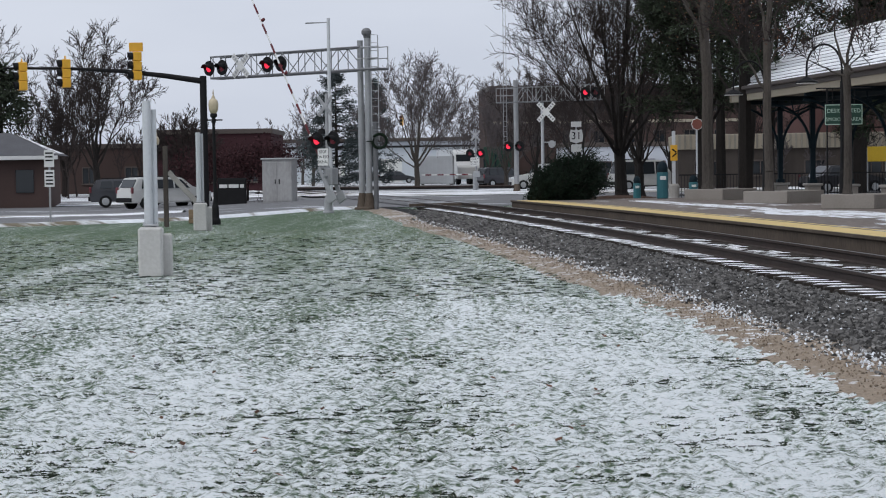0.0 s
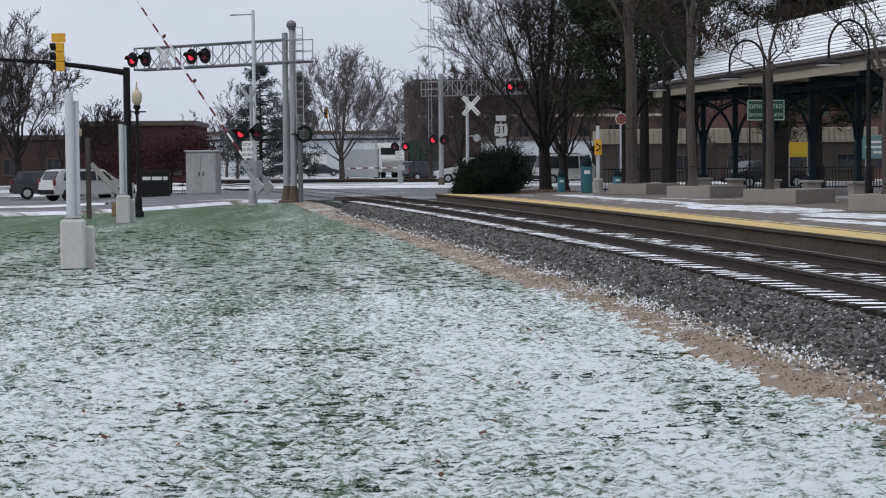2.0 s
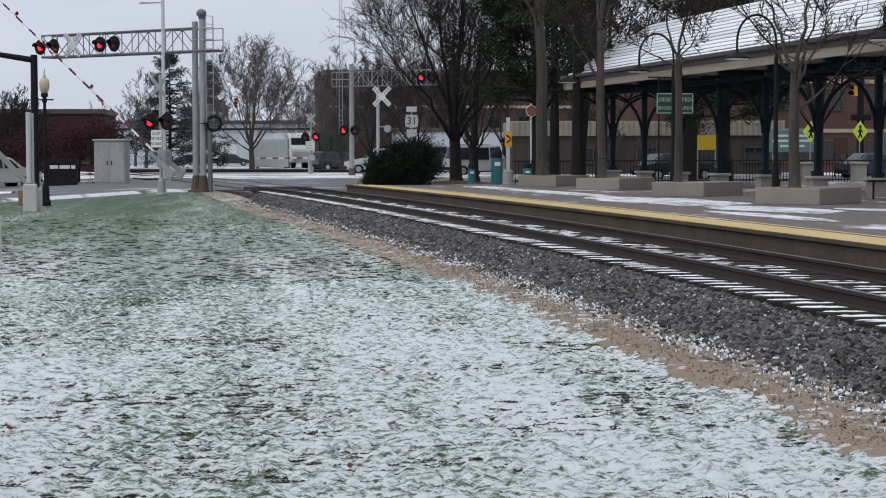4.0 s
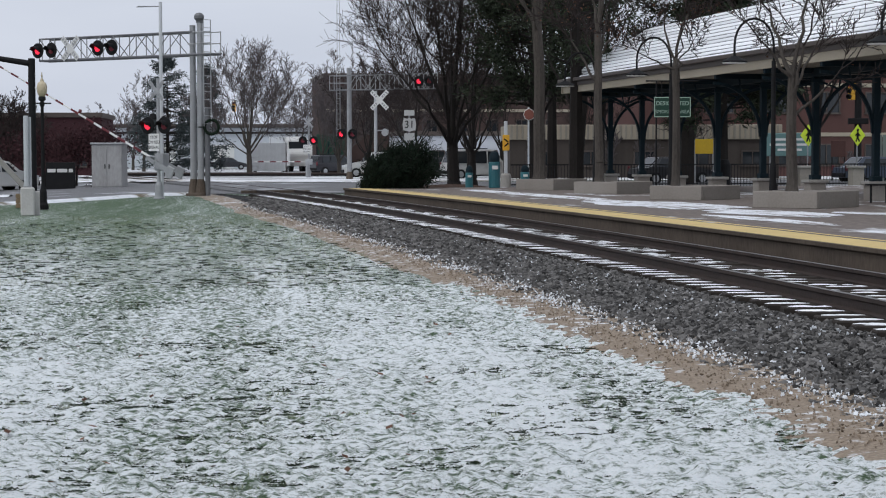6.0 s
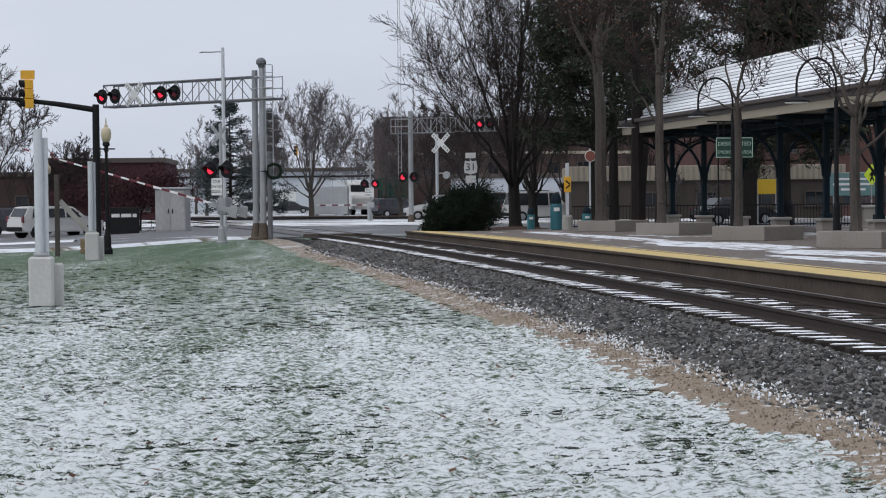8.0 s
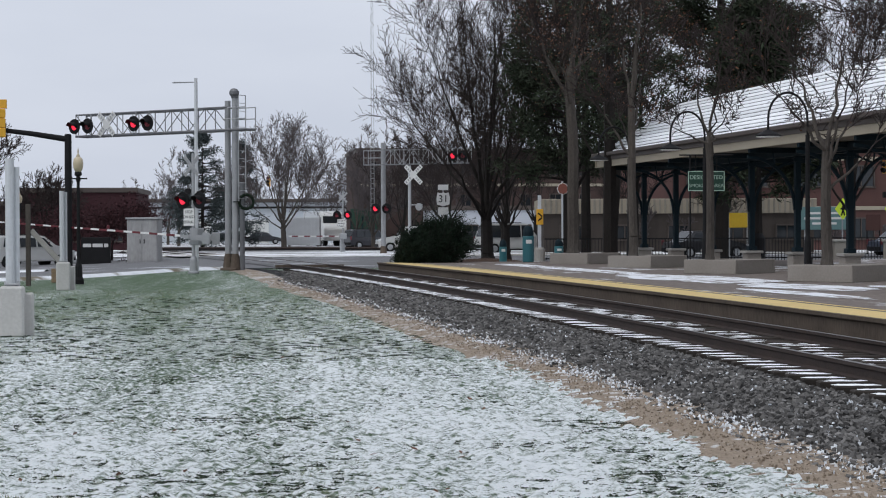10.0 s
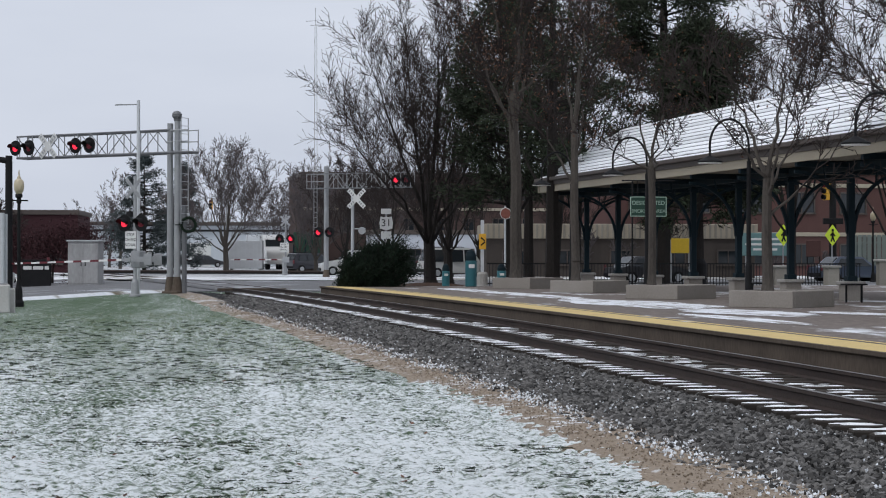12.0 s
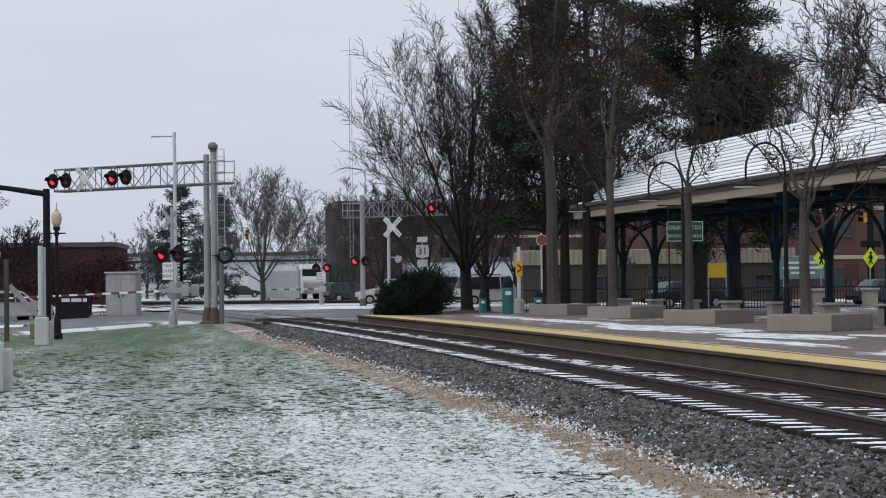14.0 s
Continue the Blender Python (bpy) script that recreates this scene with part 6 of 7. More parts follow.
    a = thing("arrow_sign", "yellow arrow board on a white post", "sign", pose(8.55, 69.5, PLAT_Z - 0.1))
    bm = BM()
    box(bm, (0, 0, 1.25), (0.12, 0.12, 2.6), bevel=0.01)
    part("post", bm, M_GALV_PALE, a)
    bm = BM()
    box(bm, (0, -0.08, 1.75), (0.26, 0.02, 0.58), bevel=0.01)
    pn = part("panel", bm, M_SIGY, a)
    bm = BM()
    for e in (-1, 1):
        box(bm, (0, 0, 0), (0.20, 0.006, 0.05), Matrix.Translation((0.01, -0.095, 1.75 + 0.08 * e)) @ pose(0, 0, 0, 0, 40 * e, 0))
    part("chevron", bm, M_BLACK, pn)
    bm = BM()
    turned(bm, [(0.2, 0), (0.2, 0.55), (0.14, 0.62)], 12)
    part("footing", bm, M_CONC, a)
    s = thing("stop_sign", "faded red octagonal stop sign on a steel post", "road sign", pose(10.35, 76.5, 0.3, 0, 0, 12))
    bm = BM()
    rod(bm, (0, 0, 0), (0, 0, 3.3), 0.04, n=8)
    part("post", bm, M_GALV_PALE, s)
    faded = mat("faded_red", (0.26, 0.085, 0.06), 0.6, (0.2, 0.07, 0.05), 0.6, 3, 20, 0)
    bm = BM()
    rod(bm, (0, -0.045, 3.0), (0, -0.06, 3.0), 0.25, n=8)
    rim = part("rim", bm, M_WHITE, s)
    bm = BM()
    rod(bm, (0, -0.058, 3.0), (0, -0.066, 3.0), 0.225, n=8)
    part("panel", bm, faded, s)
    # benches
    bn = None
    for x, y in ((12.75, 46.4), (14.5, 44.3)):
        if bn is None:
            bn = bench()
            bn.matrix_basis = pose(x, y, PLAT_Z, 0, 0, -math.degrees(AZ))
        else:
            copy_thing(bn, pose(x, y, PLAT_Z, 0, 0, -math.degrees(AZ)))
    b = thing("litter_bin", "black litter bin beside the canopy", "bin", pose(15.9, 66.0, PLAT_Z))
    bm = BM()
    turned(bm, [(0.27, 0), (0.29, 0.05), (0.29, 0.85), (0.22, 0.98), (0.2, 1.02)], 16)
    part("body", bm, M_BLACK, b)


def text(words, parent, at, size, material, name):
    cu = bpy.data.curves.new(name, "FONT")
    cu.body, cu.size, cu.align_x, cu.align_y, cu.extrude = words, size, "CENTER", "CENTER", 0.002
    ob = new(name, cu)
    cu.materials.append(material)
    ob.parent = parent
    ob.matrix_basis = pose(*at, 90, 0, 0)
    return ob


def canopy_column():
    r = thing("canopy_column", "dark teal steel canopy column with arched brackets on a stone pedestal", "column", None, "canopy columns")
    bm = BM()
    box(bm, (0, 0, 0.20), (0.46, 0.46, 0.42), bevel=0.02)
    part("pedestal", bm, M_PLANTER, r, "tan stone pedestal")
    bm = BM()
    box(bm, (0, 0, 0.45), (0.58, 0.58, 0.09), bevel=0.02)
    part("cap_stone", bm, M_CONC, r)
    bm = BM()
    box(bm, (0, 0, 1.92), (0.17, 0.17, 2.90), bevel=0.012)
    box(bm, (0, 0, 0.56), (0.27, 0.27, 0.14), bevel=0.015)
    box(bm, (0, 0, 3.20), (0.27, 0.27, 0.12), bevel=0.015)
    part("shaft", bm, M_GREEN, r)
    for sg in (-1, 1):
        bm = BM()
        pts = []
        for i in range(11):
            a = math.pi / 2 * i / 10
            pts.append((sg * (0.08 + 1.45 * (1 - math.cos(a))), 0, 1.72 + 1.55 * math.sin(a)))
        for p, q in zip(pts, pts[1:]):
            v = Vector(q) - Vector(p)
            m = Matrix.Translation((Vector(p) + Vector(q)) / 2) @ v.to_track_quat("Z", "Y").to_matrix().to_4x4()
            box(bm, (0, 0, 0), (0.085, 0.085, v.length * 1.06), m)
        rod(bm, pts[6], (sg * 0.1, 0, 3.2), 0.03, n=6)
        rod(bm, pts[6], (sg * 0.75, 0, 3.42), 0.025, n=6)
        part("bracket", bm, M_GREEN, r)
    return r


def planter():
    r = thing("planter", "low tan concrete platform planter holding soil and snow", "planter", None, "platform planters")
    bm = BM()
    W, D, H, t = 1.58, 2.0, 0.37, 0.12
    for x, y, sx, sy in ((0, -D / 2 + t / 2, W, t), (0, D / 2 - t / 2, W, t), (-W / 2 + t / 2, 0, t, D - 2 * t), (W / 2 - t / 2, 0, t, D - 2 * t)):
        box(bm, (x, y, H / 2), (sx, sy, H), bevel=0.012)
    part("wall", bm, M_PLANTER, r)
    bm = BM()
    box(bm, (0, 0, 0.15), (W - 2 * t - 0.01, D - 2 * t - 0.01, 0.28))
    part("soil", bm, M_VERGE, r, "brown soil with a little snow")
    return r


def gooseneck():
    r = thing("platform_lamp", "black gooseneck platform lamp with a shallow white-lined shade", "lamp", None, "platform lamps")
    bm = BM()
    turned(bm, [(0.15, 0), (0.15, 0.06), (0.09, 0.12), (0.08, 0.9), (0.055, 1.0), (0.05, 3.35)], 14)
    part("post", bm, M_BLACK, r)
    bm = BM()
    R = 0.48
    pts = [(-R + R * math.cos(a), 0, 3.35 + 0.35 + 0.62 * math.sin(a)) for a in [math.pi * i / 12 for i in range(13)]]
    bent(bm, [(0, 0, 3.3)] + pts + [(-2 * R, 0, 3.45)], 0.028, 8)
    part("gooseneck", bm, M_BLACK, r)
    bm = BM()
    turned(bm, [(0.29, 3.30), (0.29, 3.335), (0.16, 3.40), (0.05, 3.46)], 20, (-2 * R, 0, 0))
    sh = part("shade", bm, M_BLACK, r, "shallow dark shade")
    bm = BM()
    turned(bm, [(0.27, 3.285), (0.285, 3.30), (0.2, 3.302)], 20, (-2 * R, 0, 0))
    part("lining", bm, M_WHITE, sh, "white shade lining")
    return r


def bench():
    r = thing("bench", "small black metal bench on the platform", "bench", None, "platform benches")
    bm = BM()
    for i in range(4):
        box(bm, (0, -0.18 + 0.12 * i, 0.45), (0.52, 0.09, 0.04), bevel=0.008)
    part("seat", bm, M_BLACK, r)
    for x in (-0.2, 0.2):
        bm = BM()
        box(bm, (x, 0, 0.22), (0.04, 0.06, 0.42), bevel=0.008)
        part("leg", bm, M_BLACK, r)
    return r


# ---- distance ----
def building(name, label, m, w, d, h, wall, storeys=1, bays=6, roof=M_GUTTER, win=(1.1, 1.4), parapet=0.4, window_from=0.9, bands=()):
    """A block with its storeys, openings and roof; the long front faces -y."""
    r = thing(name, label, "building", m)
    bm = BM()
    box(bm, (0, d / 2, h / 2), (w, d, h))
    part("wall", bm, wall, r)
    bm = BM()
    box(bm, (0, d / 2, h + parapet / 2), (w + 0.3, d + 0.3, parapet), bevel=0.03)
    part("roof", bm, roof, r)
    for z in bands:
        bm = BM()
        box(bm, (0, -0.03, z), (w + 0.04, 0.12, 0.28), bevel=0.02)
        part("band_course", bm, M_FASCIA, r, "pale stone band course")
    sh = h / storeys
    base = None
    for s in range(storeys):
        for b in range(bays):
            x = -w / 2 + w * (b + 0.5) / bays
            z = s * sh + window_from + win[1] / 2
            if base is None:
                bm = BM()
                for sx, sz, cx_, cz in ((win[0], 0.1, 0, win[1] / 2), (win[0] + 0.2, 0.12, 0, -win[1] / 2), (0.08, win[1], -win[0] / 2, 0), (0.08, win[1], win[0] / 2, 0), (0.05, win[1], 0, 0)):
                    box(bm, (cx_, -0.05, cz), (sx, 0.12, sz))
                base = part("window", bm, M_GUTTER, r)
                base.matrix_basis = pose(x, 0, z)
                bm = BM()
                box(bm, (0, -0.01, 0), (win[0] - 0.05, 0.04, win[1] - 0.05))
                pane = part("pane", bm, M_GLASS, base, "dark glass")
            else:
                o = share(base, r, pose(x, 0, z), "window")
                share(pane, o, pose(0, 0, 0), "pane")
    return r


def build_background():
    # long pale warehouse across the yard
    w = thing("warehouse", "long low pale grey metal warehouse with a dark roof edge", "building", pose(2.0, 262.0, 0.0, 0, 0, 0))
    bm = BM()
    box(bm, (0, 8, 2.8), (54, 16, 5.6))
    part("wall", bm, M_SIDING, w)
    bm = BM()
    for i in range(54):
        box(bm, (-26.5 + 1.0 * i, -0.02, 2.4), (0.06, 0.05, 4.4))
    part("rib", bm, M_SIDING, w)
    bm = BM()
    box(bm, (0, 8, 5.85), (54.6, 16.8, 0.5), bevel=0.04)
    part("roof", bm, M_GUTTER, w, "dark roof edge")
    bm = BM()
    rod(bm, (-27, -0.3, 4.9), (27, -0.3, 4.9), 0.14, n=8)
    for i in range(10):
        rod(bm, (-25 + 5.5 * i, -0.3, 4.9), (-25 + 5.5 * i, 0.0, 4.9), 0.06, n=6)
    part("pipe", bm, M_BLACK, w, "black pipe along the wall")
    for x in (-17, -9, 4, 12):
        bm = BM()
        box(bm, (x, -0.06, 1.6), (3.0, 0.1, 3.2), bevel=0.02)
        part("dock_door", bm, M_WHITE, w, "white roller door")
    # articulated lorry cab and trailer
    t = thing("lorry", "white lorry cab with a pale box trailer in the yard", "truck", pose(2.4, 200.0, 0.0, 0, 0, -80))
    bm = BM()
    prism(bm, [(-1.2, 0.6), (-1.2, 3.6), (-0.5, 3.7), (0.4, 3.3), (0.75, 2.4), (2.0, 2.1), (2.2, 1.8), (2.2, 0.6)], -1.15, 1.15)
    bmesh.ops.bevel(bm, geom=bm.edges[:], offset=0.06, segments=2, affect="EDGES")
    part("cab", bm, M_WHITE, t)
    bm = BM()
    box(bm, (-5.8, 0, 2.4), (8.6, 2.5, 2.7), bevel=0.04)
    part("trailer", bm, M_GALV_PALE, t)
    bm = BM()
    prism(bm, [(0.42, 2.45), (0.78, 2.45), (0.5, 3.15), (0.42, 3.2)], -1.0, 1.0)
    box(bm, (-0.2, -1.16, 2.6), (0.8, 0.03, 0.7))
    part("windscreen", bm, M_GLASS, t)
    for x in (1.4, -1.6, -2.7, -8.6):
        for s in (-1, 1):
            bm = BM()
            rod(bm, (x, s * 0.8, 0.5), (x, s * 1.15, 0.5), 0.5, n=16)
            part("wheel", bm, M_TYRE, t)
    b = thing("green_container", "dark green refuse container beyond the crossing", "container", pose(5.6, 182.0, 0.0, 0, 0, -8))
    bm = BM()
    box(bm, (0, 0, 2.15), (2.9, 2.2, 3.2), bevel=0.05)
    part("body", bm, mat("green_steel", (0.015, 0.06, 0.036), 0.6, (0.01, 0.04, 0.025), 0.7, 1, 10, 0.1), b)
    bm = BM()
    for i in range(6):
        box(bm, (-1.4 + 0.56 * i, -1.12, 1.8), (0.1, 0.08, 2.4))
    part("rib", bm, M_GREEN, b)
    bm = BM()
    for x in (-1.2, 1.2):
        rod(bm, (x, -1.0, 0.45), (x, 1.0, 0.45), 0.45, n=14)
    part("wheel", bm, M_TYRE, b)
    k = thing("shipping_container", "pale grey steel box container in the snowy yard", "container", pose(-0.5, 196.0, 0.0, 0, 0, -3))
    bm = BM()
    box(bm, (0, 0, 1.6), (3.5, 2.4, 2.9), bevel=0.04)
    part("body", bm, M_GALV_PALE, k)
    bm = BM()
    for i in range(9):
        box(bm, (-1.6 + 0.4 * i, -1.21, 1.6), (0.12, 0.06, 2.7))
    part("rib", bm, M_GALV_PALE, k)
    bm = BM()
    for x in (-1.5, 1.5):
        box(bm, (x, 0, 0.08), (0.2, 2.2, 0.18))
    part("skid", bm, M_GUTTER, k)
    building("brick_building", "three-storey brown brick building behind bare trees", pose(18.4, 185.0, -0.3, 0, 0, 4), 27, 14, 9.6, M_BRICK, 3, 9, bands=(6.4,))
    building("garage_building", "low white painted garage before the brick building", pose(15.6, 166.0, -0.2, 0, 0, 4), 9.5, 6, 3.6, M_SIDING, 1, 4)
    building("brick_building", "low maroon brick building far across the road", pose(-19.0, 155.0, -0.1), 10, 12, 4.9, M_MAROON, 1, 3)
    building("brick_building", "low dark brown building behind the roadside trees", pose(-39.0, 160.0, -0.1), 29, 10, 3.9, M_BRICK, 1, 8)
    building("brick_building", "dark brick building past the station car park", pose(45.0, 132.0, 0.0, 0, 0, 8), 40, 14, 7.4, M_BRICK_LT, 2, 10, win=(2.0, 1.5), bands=(3.1, 6.6))
    bb = building("brown_building", "low dark brown building with a pale slatted upper panel", pose(22.4, 113.0, 0.1, 0, 0, -4), 16.4, 8, 2.5, mat("grey_brown_boards", (0.085, 0.072, 0.064), 0.9, (0.055, 0.046, 0.041), 0.8, 0.8, 14, 0.3, stretch=(3, 1, 0.4)), 1, 5, M_FASCIA, (1.3, 0.9), 0.9)
    slat = None
    for i in range(50):
        if slat is None:
            bm = BM()
            box(bm, (0, 0, 0), (0.13, 0.06, 0.86), bevel=0.01)
            slat = part("slat", bm, M_SOFFIT, bb)
            slat.matrix_basis = pose(-8.1, -0.19, 2.95)
        else:
            share(slat, bb, pose(-8.1 + 0.33 * i, -0.19, 2.95), "slat")
    # brick kiosk with a snowy hipped roof
    k = thing("brick_house", "small brown brick house with a snowy hipped roof", "house", pose(-26.1, 106.0, -0.22, 0, 0, 6))
    bm = BM()
    box(bm, (0, 3, 1.5), (8.0, 6, 3.0))
    part("wall", bm, M_BRICK, k)
    bm = BM()
    vs = [bm.verts.new(p) for p in ((-4.5, -0.5, 2.95), (4.5, -0.5, 2.95), (4.5, 6.5, 2.95), (-4.5, 6.5, 2.95), (-1.5, 3, 4.3), (1.5, 3, 4.3))]
    for f in ((0, 1, 5, 4), (1, 2, 5), (2, 3, 4, 5), (3, 0, 4), (3, 2, 1, 0)):
        bm.faces.new([vs[i] for i in f])
    part("roof", bm, M_SHINGLE, k, "dark hipped roof")
    bm = BM()
    bm.faces.new([bm.verts.new(p) for p in ((4.3, 0.2, 3.07), (4.3, 6.3, 3.07), (1.7, 3, 4.26))])
    part("roof_snow", bm, M_SNOWPATCH, k, "patchy snow on the end slope")
    for x in (-2.2, 0.4, 2.6):
        bm = BM()
        box(bm, (x, -0.03, 1.5), (1.0, 0.08, 1.3), bevel=0.02)
        part("window", bm, M_GLASS, k)
    bm = BM()
    box(bm, (0, -0.45, 2.82), (9.0, 0.12, 0.22), bevel=0.02)
    part("fascia", bm, M_WHITE, k)
    # radio mast
    m = thing("radio_mast", "thin pale lattice radio mast far behind the trees", "mast", pose(14.2, 420.0, -0.5))
    bm = BM()
    for i in range(3):
        a = i * 2.094
        rod(bm, (0.5 * math.cos(a), 0.5 * math.sin(a), 0), (0.25 * math.cos(a), 0.25 * math.sin(a), 53), 0.06, 0.05, 5)
    for i in range(52):
        a, b_ = (i % 3) * 2.094, ((i + 1) % 3) * 2.094
        rod(bm, (0.48 * math.cos(a), 0.48 * math.sin(a), i), (0.48 * math.cos(b_), 0.48 * math.sin(b_), i + 1), 0.02, n=4)
    rod(bm, (0, 0, 53), (0, 0, 57), 0.05, n=5)
    part("lattice", bm, M_GALV, m)
    # route marker
    s = thing("route_sign", "white US highway marker 31 on a steel post", "road sign", pose(6.5, 91.0, 0.1))
    bm = BM()
    box(bm, (0, 0, 1.8), (0.07, 0.05, 3.6))
    part("post", bm, M_GALV, s)
    bm = BM()
    prism(bm, [(-0.3, -0.28), (0, -0.36), (0.3, -0.28), (0.33, 0.0), (0.27, 0.3), (0.1, 0.27), (0, 0.31), (-0.1, 0.27), (-0.27, 0.3), (-0.33, 0.0)], -0.045, -0.03)
    bmesh.ops.translate(bm, vec=(0, 0, 3.05), verts=bm.verts[:])
    part("shield", bm, M_WHITE, s, "white shield")
    text("31", s, (0, -0.05, 3.03), 0.50, M_BLACK, "number")
    bm = BM()
    box(bm, (0, -0.035, 3.6), (0.5, 0.012, 0.26), bevel=0.005)
    part("upper_panel", bm, M_WHITE, s)
    bm = BM()
    box(bm, (0, -0.035, 2.45), (0.5, 0.012, 0.36), bevel=0.005)
    part("lower_panel", bm, M_WHITE, s)
    # pedestrian warning signs in the car park
    lime = mat("fluorescent_lime", (0.78, 0.95, 0.04), 0.5, (0.68, 0.85, 0.04), 0.5, 3, 20, 0)
    for x, y, z in ((28.19, 98.0, 2.68), (30.9, 98.1, 2.68)):
        s = thing("pedestrian_sign", "lime yellow diamond pedestrian warning sign on a post", "road sign", pose(x, y, 0.2, 0, 0, 28), "pedestrian signs")
        bm = BM()
        box(bm, (0, 0, 1.4), (0.06, 0.05, 2.8))
        part("post", bm, M_GALV, s)
        bm = BM()
        box(bm, (0, 0, 0), (0.82, 0.012, 0.82), Matrix.Translation((0, -0.04, z - 0.2)) @ pose(0, 0, 0, 0, 45, 0), 0.003)
        pn = part("diamond", bm, lime, s)
        bm = BM()
        k = Matrix.Translation((0, -0.05, z - 0.2))
        rod(bm, (0, -0.05, z + 0.06), (0, -0.055, z + 0.06), 0.085, n=10)
        for a, b_, wd in (((0, 0.16), (0, -0.08), 0.17), ((0, -0.08), (-0.13, -0.34), 0.1), ((0, -0.08), (0.13, -0.34), 0.1), ((0, 0.1), (0.19, -0.04), 0.08), ((0, 0.1), (-0.18, -0.02), 0.08)):
            v = Vector((b_[0] - a[0], 0, b_[1] - a[1]))
            box(bm, (0, 0, 0), (wd, 0.005, v.length), Matrix.Translation(((a[0] + b_[0]) / 2, -0.052, z - 0.2 + (a[1] + b_[1]) / 2)) @ pose(0, 0, 0, 0, math.degrees(math.atan2(v.x, v.z)), 0))
        part("pictogram", bm, M_BLACK, pn)
    s = thing("banner_sign", "plain yellow sign board beyond the canopy", "sign", pose(20.3, 88.0, 0.1, 0, 0, -8))
    bm = BM()
    box(bm, (0, 0, 1.95), (0.85, 0.05, 0.70), bevel=0.01)
    part("board", bm, mat("sign_yellow", (0.68, 0.45, 0.03), 0.5, (0.5, 0.33, 0.02), 0.6, 3, 20, 0.1), s)
    bm = BM()
    for x in (-0.42, 0.42):
        box(bm, (x, 0.04, 1.1), (0.06, 0.05, 2.3))
    part("post", bm, M_GALV, s)


def build_past_station():
    t = thing("traffic_signal", "black signal pole with a side box past the car park", "traffic light", pose(34.7, 110.0, 0.05))
    bm = BM()
    rod(bm, (0, 0, 0), (0, 0, 6.0), 0.24, 0.2, 12)
    part("pole", bm, M_BLACK, t)
    bm = BM()
    box(bm, (-0.05, -0.2, 3.6), (1.2, 0.3, 0.36), bevel=0.03)
    part("side_box", bm, M_BLACK, t)
    signal_head(t, -0.45, 5.4, -0.1, -60)
    b = thing("shop_board", "pale teal board with white writing bars past the car park", "sign", pose(30.1, 108.0, 0.05, 0, 0, -14))
    bm = BM()
    box(bm, (0, 0, 2.2), (2.9, 0.12, 1.35), bevel=0.03)
    part("board", bm, mat("pale_teal_panel", (0.12, 0.22, 0.22), 0.6, (0.09, 0.17, 0.17), 0.6, 2, 20, 0.1), b)
    bm = BM()
    for z, wd in ((2.5, 1.9), (2.2, 2.3), (1.9, 1.4)):
        box(bm, (-0.1, -0.07, z), (wd, 0.02, 0.13))
    part("lettering", bm, M_WHITE, b)
    for x in (-1.2, 1.2):
        bm = BM()
        box(bm, (x, 0.05, 0.8), (0.12, 0.1, 1.6), bevel=0.01)
        part("post", bm, M_GALV, b)
    b = thing("notice_board", "small red-brown notice board on posts", "sign", pose(32.6, 107.0, 0.05, 0, 0, -14))
    bm = BM()
    box(bm, (0, 0, 1.95), (0.85, 0.08, 0.95), bevel=0.02)
    part("board", bm, M_BRICK_LT, b)
    for x in (-0.35, 0.35):
        bm = BM()
        box(bm, (x, 0.06, 1.0), (0.07, 0.06, 2.0), bevel=0.01)
        part("post", bm, M_BLACK, b)
    f = thing("screen_fence", "grey-green ribbed screen fence beside the car park", "fence", pose(38.2, 106.0, 0.05, 0, 0, -10))
    paint = mat("grey_green_steel", (0.17, 0.20, 0.18), 0.6, (0.12, 0.14, 0.13), 0.7, 2, 20, 0.1)
    slat = None
    for i in range(26):
        if slat is None:
            bm = BM()
            box(bm, (0, 0, 0), (0.24, 0.06, 2.7), bevel=0.015)
            slat = part("slat", bm, paint, f)
            slat.matrix_basis = pose(-3.6, 0, 1.4)
        else:
            share(slat, f, pose(-3.6 + 0.28 * i, 0, 1.4), "slat")
    bm = BM()
    for z in (0.4, 2.3):
        box(bm, (0, 0.06, z), (7.4, 0.06, 0.1))
    part("rail", bm, paint, f)
    # second track across the road, a dark line in the snow
    t = thing("far_track", "second railway track in the snow beyond the road", "railway track", pose(0, 0, 0))
    for off in (0.0, 1.5):
        bm = BM()
        pts = [(-14 + 3.0 * i, 150 - 0.10 * i * i + off * 2.2, 0.26) for i in range(11)]
        bent(bm, pts, 0.08, 5)
        part("rail", bm, M_RUST, t)
    bm = BM()
    for i in range(10):
        a, c = Vector((-14 + 3.0 * i, 151.6 - 0.10 * i * i, 0.10)), Vector((-11 + 3.0 * i, 151.6 - 0.10 * (i + 1) ** 2, 0.10))
        v = c - a
        box(bm, (0, 0, 0), (v.length * 1.02, 5.0, 0.2), Matrix.Translation((a + c) / 2) @ pose(0, 0, 0, 0, 0, math.degrees(math.atan2(v.y, v.x))))
    part("ballast_bed", bm, M_BALLAST, t)


def thicket(name, label, x0, x1, y, z, height, count, seed, material):
    """Far woods: a belt of thin bare stems and twigs."""
    rng = random.Random(seed)
    segs = []
    for i in range(count):
        bx, by = rng.uniform(x0, x1), y + rng.uniform(-8, 8)
        h = height * rng.uniform(0.6, 1.1)
        a, b, t = grow(rng, (bx, by, z), h, 0.09, 4, 0.5, 0.25, trunk=0.3, min_r=0.03)
        segs += a + b
    ob = segments_mesh(name, segs, material, None, n=3)
    tagged(ob, label, "woods", kind="stuff")


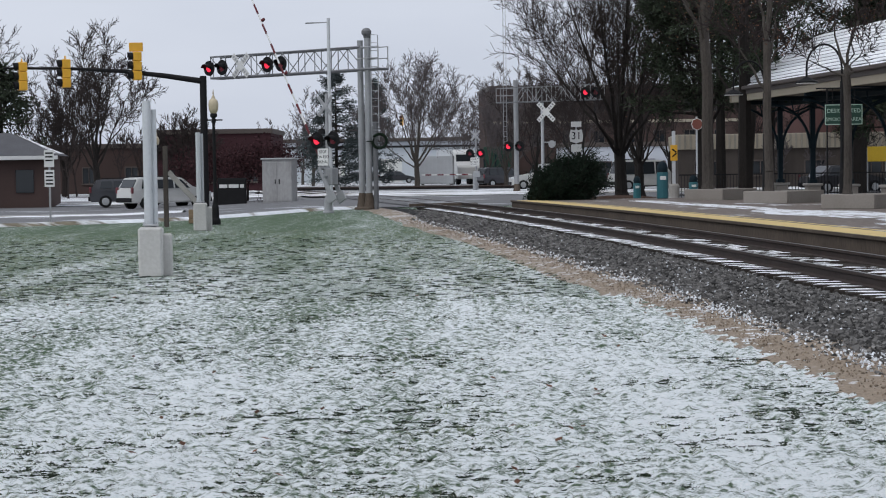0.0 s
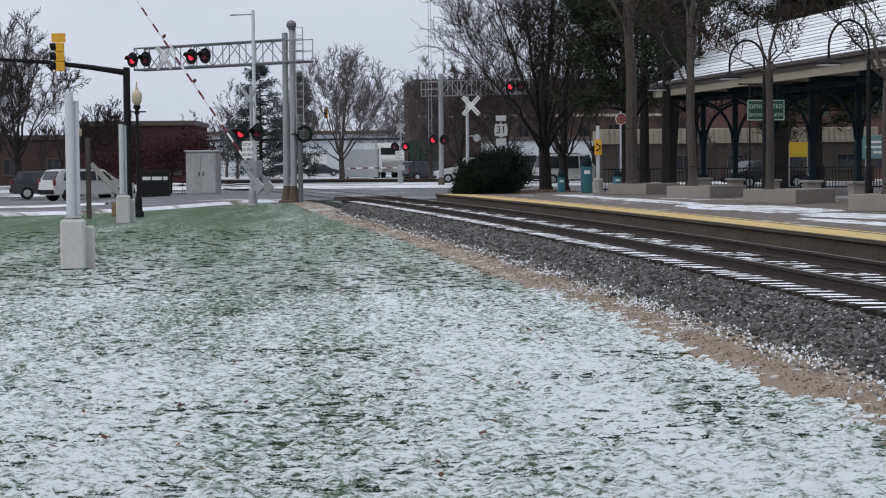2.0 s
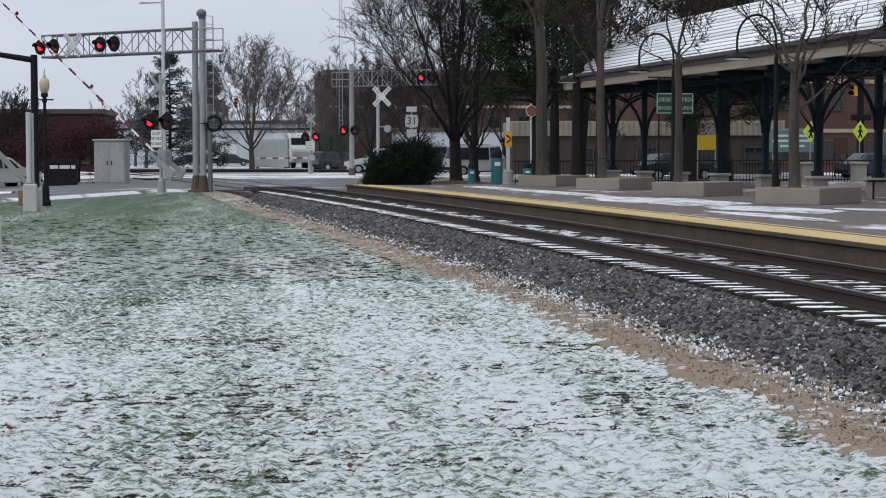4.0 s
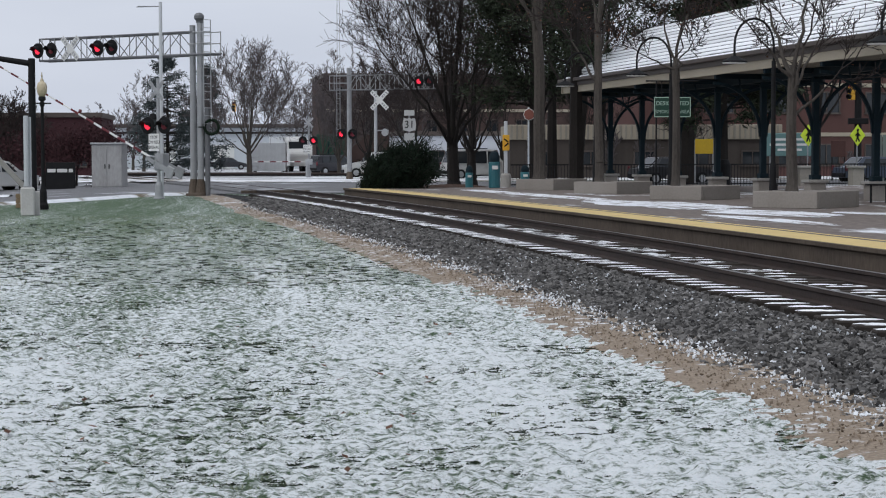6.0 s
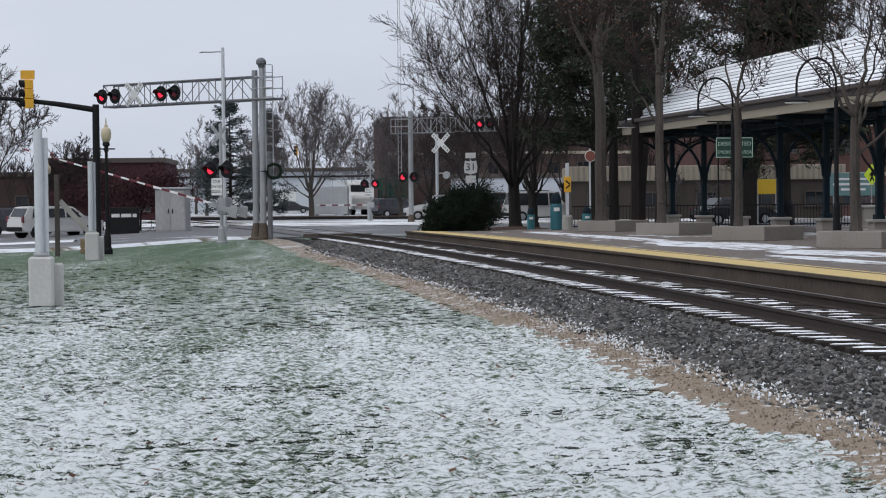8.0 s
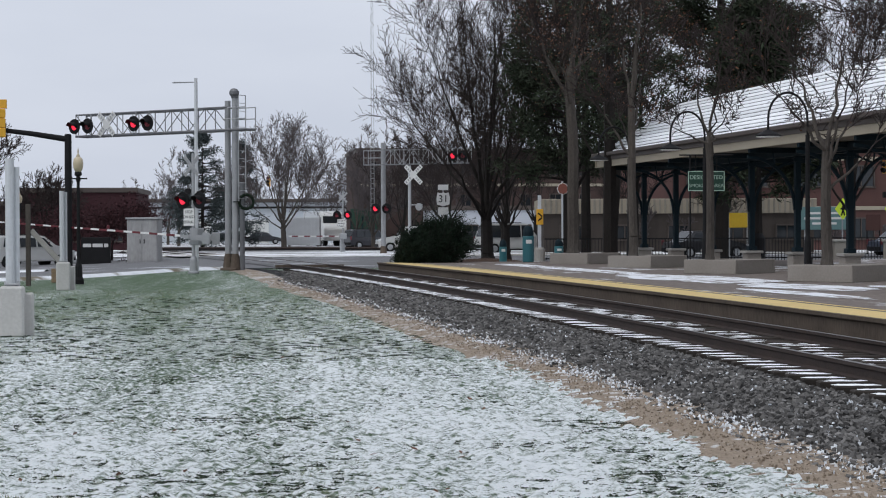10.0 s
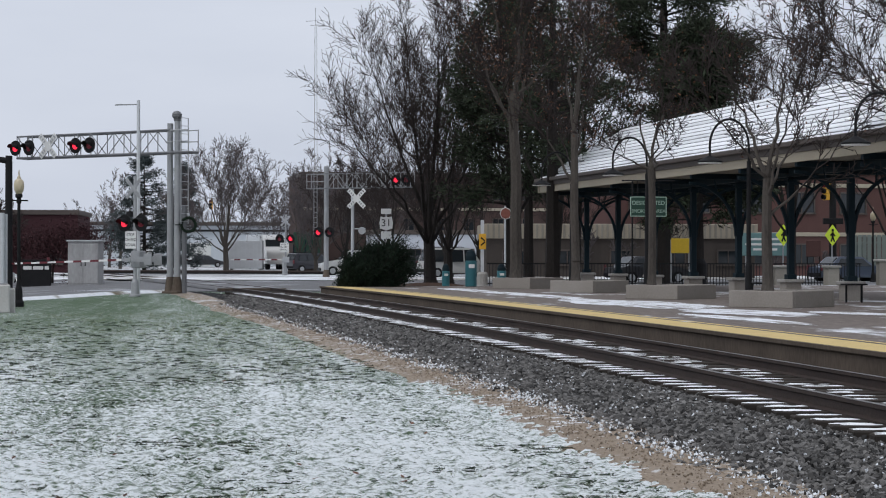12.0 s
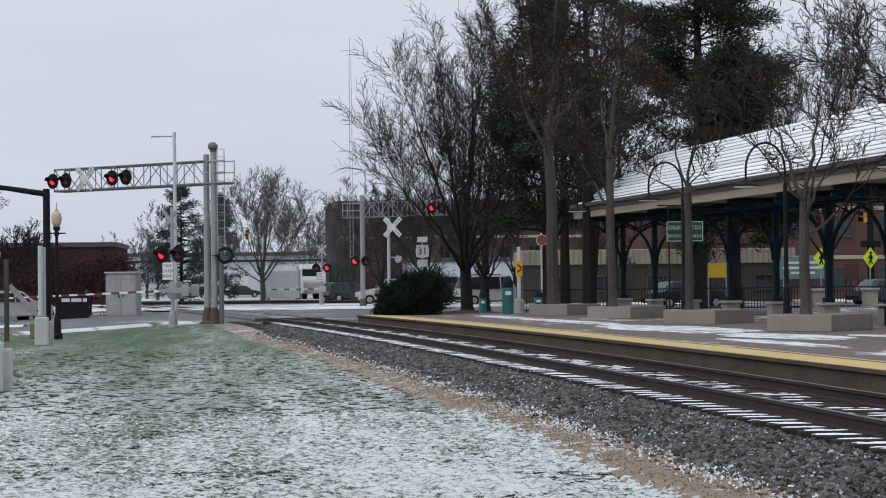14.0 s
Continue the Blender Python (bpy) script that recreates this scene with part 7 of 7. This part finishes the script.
def build_far():
    thicket("roadside_brush", "low grey brown bare brush past the car park", 20, 48, 116, 0.0, 3.0, 16, 6, M_TWIG_HAZED)
    thicket("far_woods", "dark belt of bare trees beyond the warehouse", -24, 30, 285, 0.0, 9.0, 34, 3, M_TWIG_HAZED)
    thicket("far_woods", "dark belt of bare trees across the road", -62, -23, 143, -0.1, 7.0, 26, 4, M_TWIG)
    # railings, pillars and wall beyond the canopy
    for x, y in ((23.6, 75.0), (21.8, 76.4)):
        p = thing("stone_pillar", "square tan stone pillar with a cap", "pillar", pose(x, y, 0.1, 0, 0, 6), "stone pillars")
        bm = BM()
        box(bm, (0, 0, 0.5), (0.5, 0.5, 1.0), bevel=0.02)
        part("shaft", bm, M_PLANTER, p)
        bm = BM()
        box(bm, (0, 0, 1.04), (0.62, 0.62, 0.1), bevel=0.02)
        part("cap", bm, M_CONC, p)
    w = thing("stone_wall", "tan stone wall with a pale coping past the canopy", "wall", pose(28.4, 75.5, 0.1, 0, 0, 6))
    bm = BM()
    box(bm, (0, 0, 0.6), (5.6, 0.35, 1.3), bevel=0.02)
    part("body", bm, M_PLANTER, w)
    bm = BM()
    box(bm, (0, 0, 1.3), (5.8, 0.45, 0.1), bevel=0.02)
    part("coping", bm, M_CONC, w)
    f = thing("railing", "black steel picket railing behind the platform", "railing", pose(13.5, 76.0, 0.3, 0, 0, 4))
    bm = BM()
    for z in (0.15, 0.95):
        box(bm, (4, 0, z), (16, 0.04, 0.05))
    part("rail", bm, M_BLACK, f)
    bar = None
    for i in range(120):
        if bar is None:
            bm = BM()
            box(bm, (0, 0, 0), (0.022, 0.022, 0.95))
            bar = part("picket", bm, M_BLACK, f)
            bar.matrix_basis = pose(-3.9, 0, 0.5)
        else:
            share(bar, f, pose(-3.9 + 0.133 * i, 0, 0.5), "picket")
    street_lamp(pose(33.8, 100.0, 0.05), "black street lamp with a cream acorn globe in the car park")
    # parked cars beyond
    dark = mat("black_car_paint", (0.02, 0.02, 0.024), 0.3, (0.015, 0.015, 0.018), 0.6, 1.0, 20, 0, coat=0.5)
    blue = mat("blue_car_paint", (0.05, 0.07, 0.11), 0.3, (0.04, 0.05, 0.08), 0.6, 1.0, 20, 0, coat=0.5)
    for x, y, t, p in ((21.5, 101.0, 15, dark), (33.5, 103.0, 10, blue), (37.0, 112.0, 12, dark), (10.8, 126.0, 170, dark)):
        car("parked_car", "dark parked car on the snowy car park", pose(x, y, 0.05, 0, 0, t), p, 4.5, 1.5, False)
    ys = [(9, 78), (60, 86), (60, 128), (12, 118)]
    bm = BM()
    bm.faces.new([bm.verts.new((x, y, 0.06)) for x, y in ys])
    tagged(part("car_park", bm, M_VERGE), "snow-covered car park behind the station", "car park", kind="structure")


build_ground()
build_lawn()
build_track()
build_platform()
build_road()
build_stones()
build_grass()
build_signals()
build_street_left()
build_station()
build_trees()
build_background()
build_past_station()
build_far()


def motions():
    walk(GATE_ARM, [(t, GATE_BASE @ pose(0, 0, 0, 0, a, 0)) for t, a in GATE_ROWS])


motions()
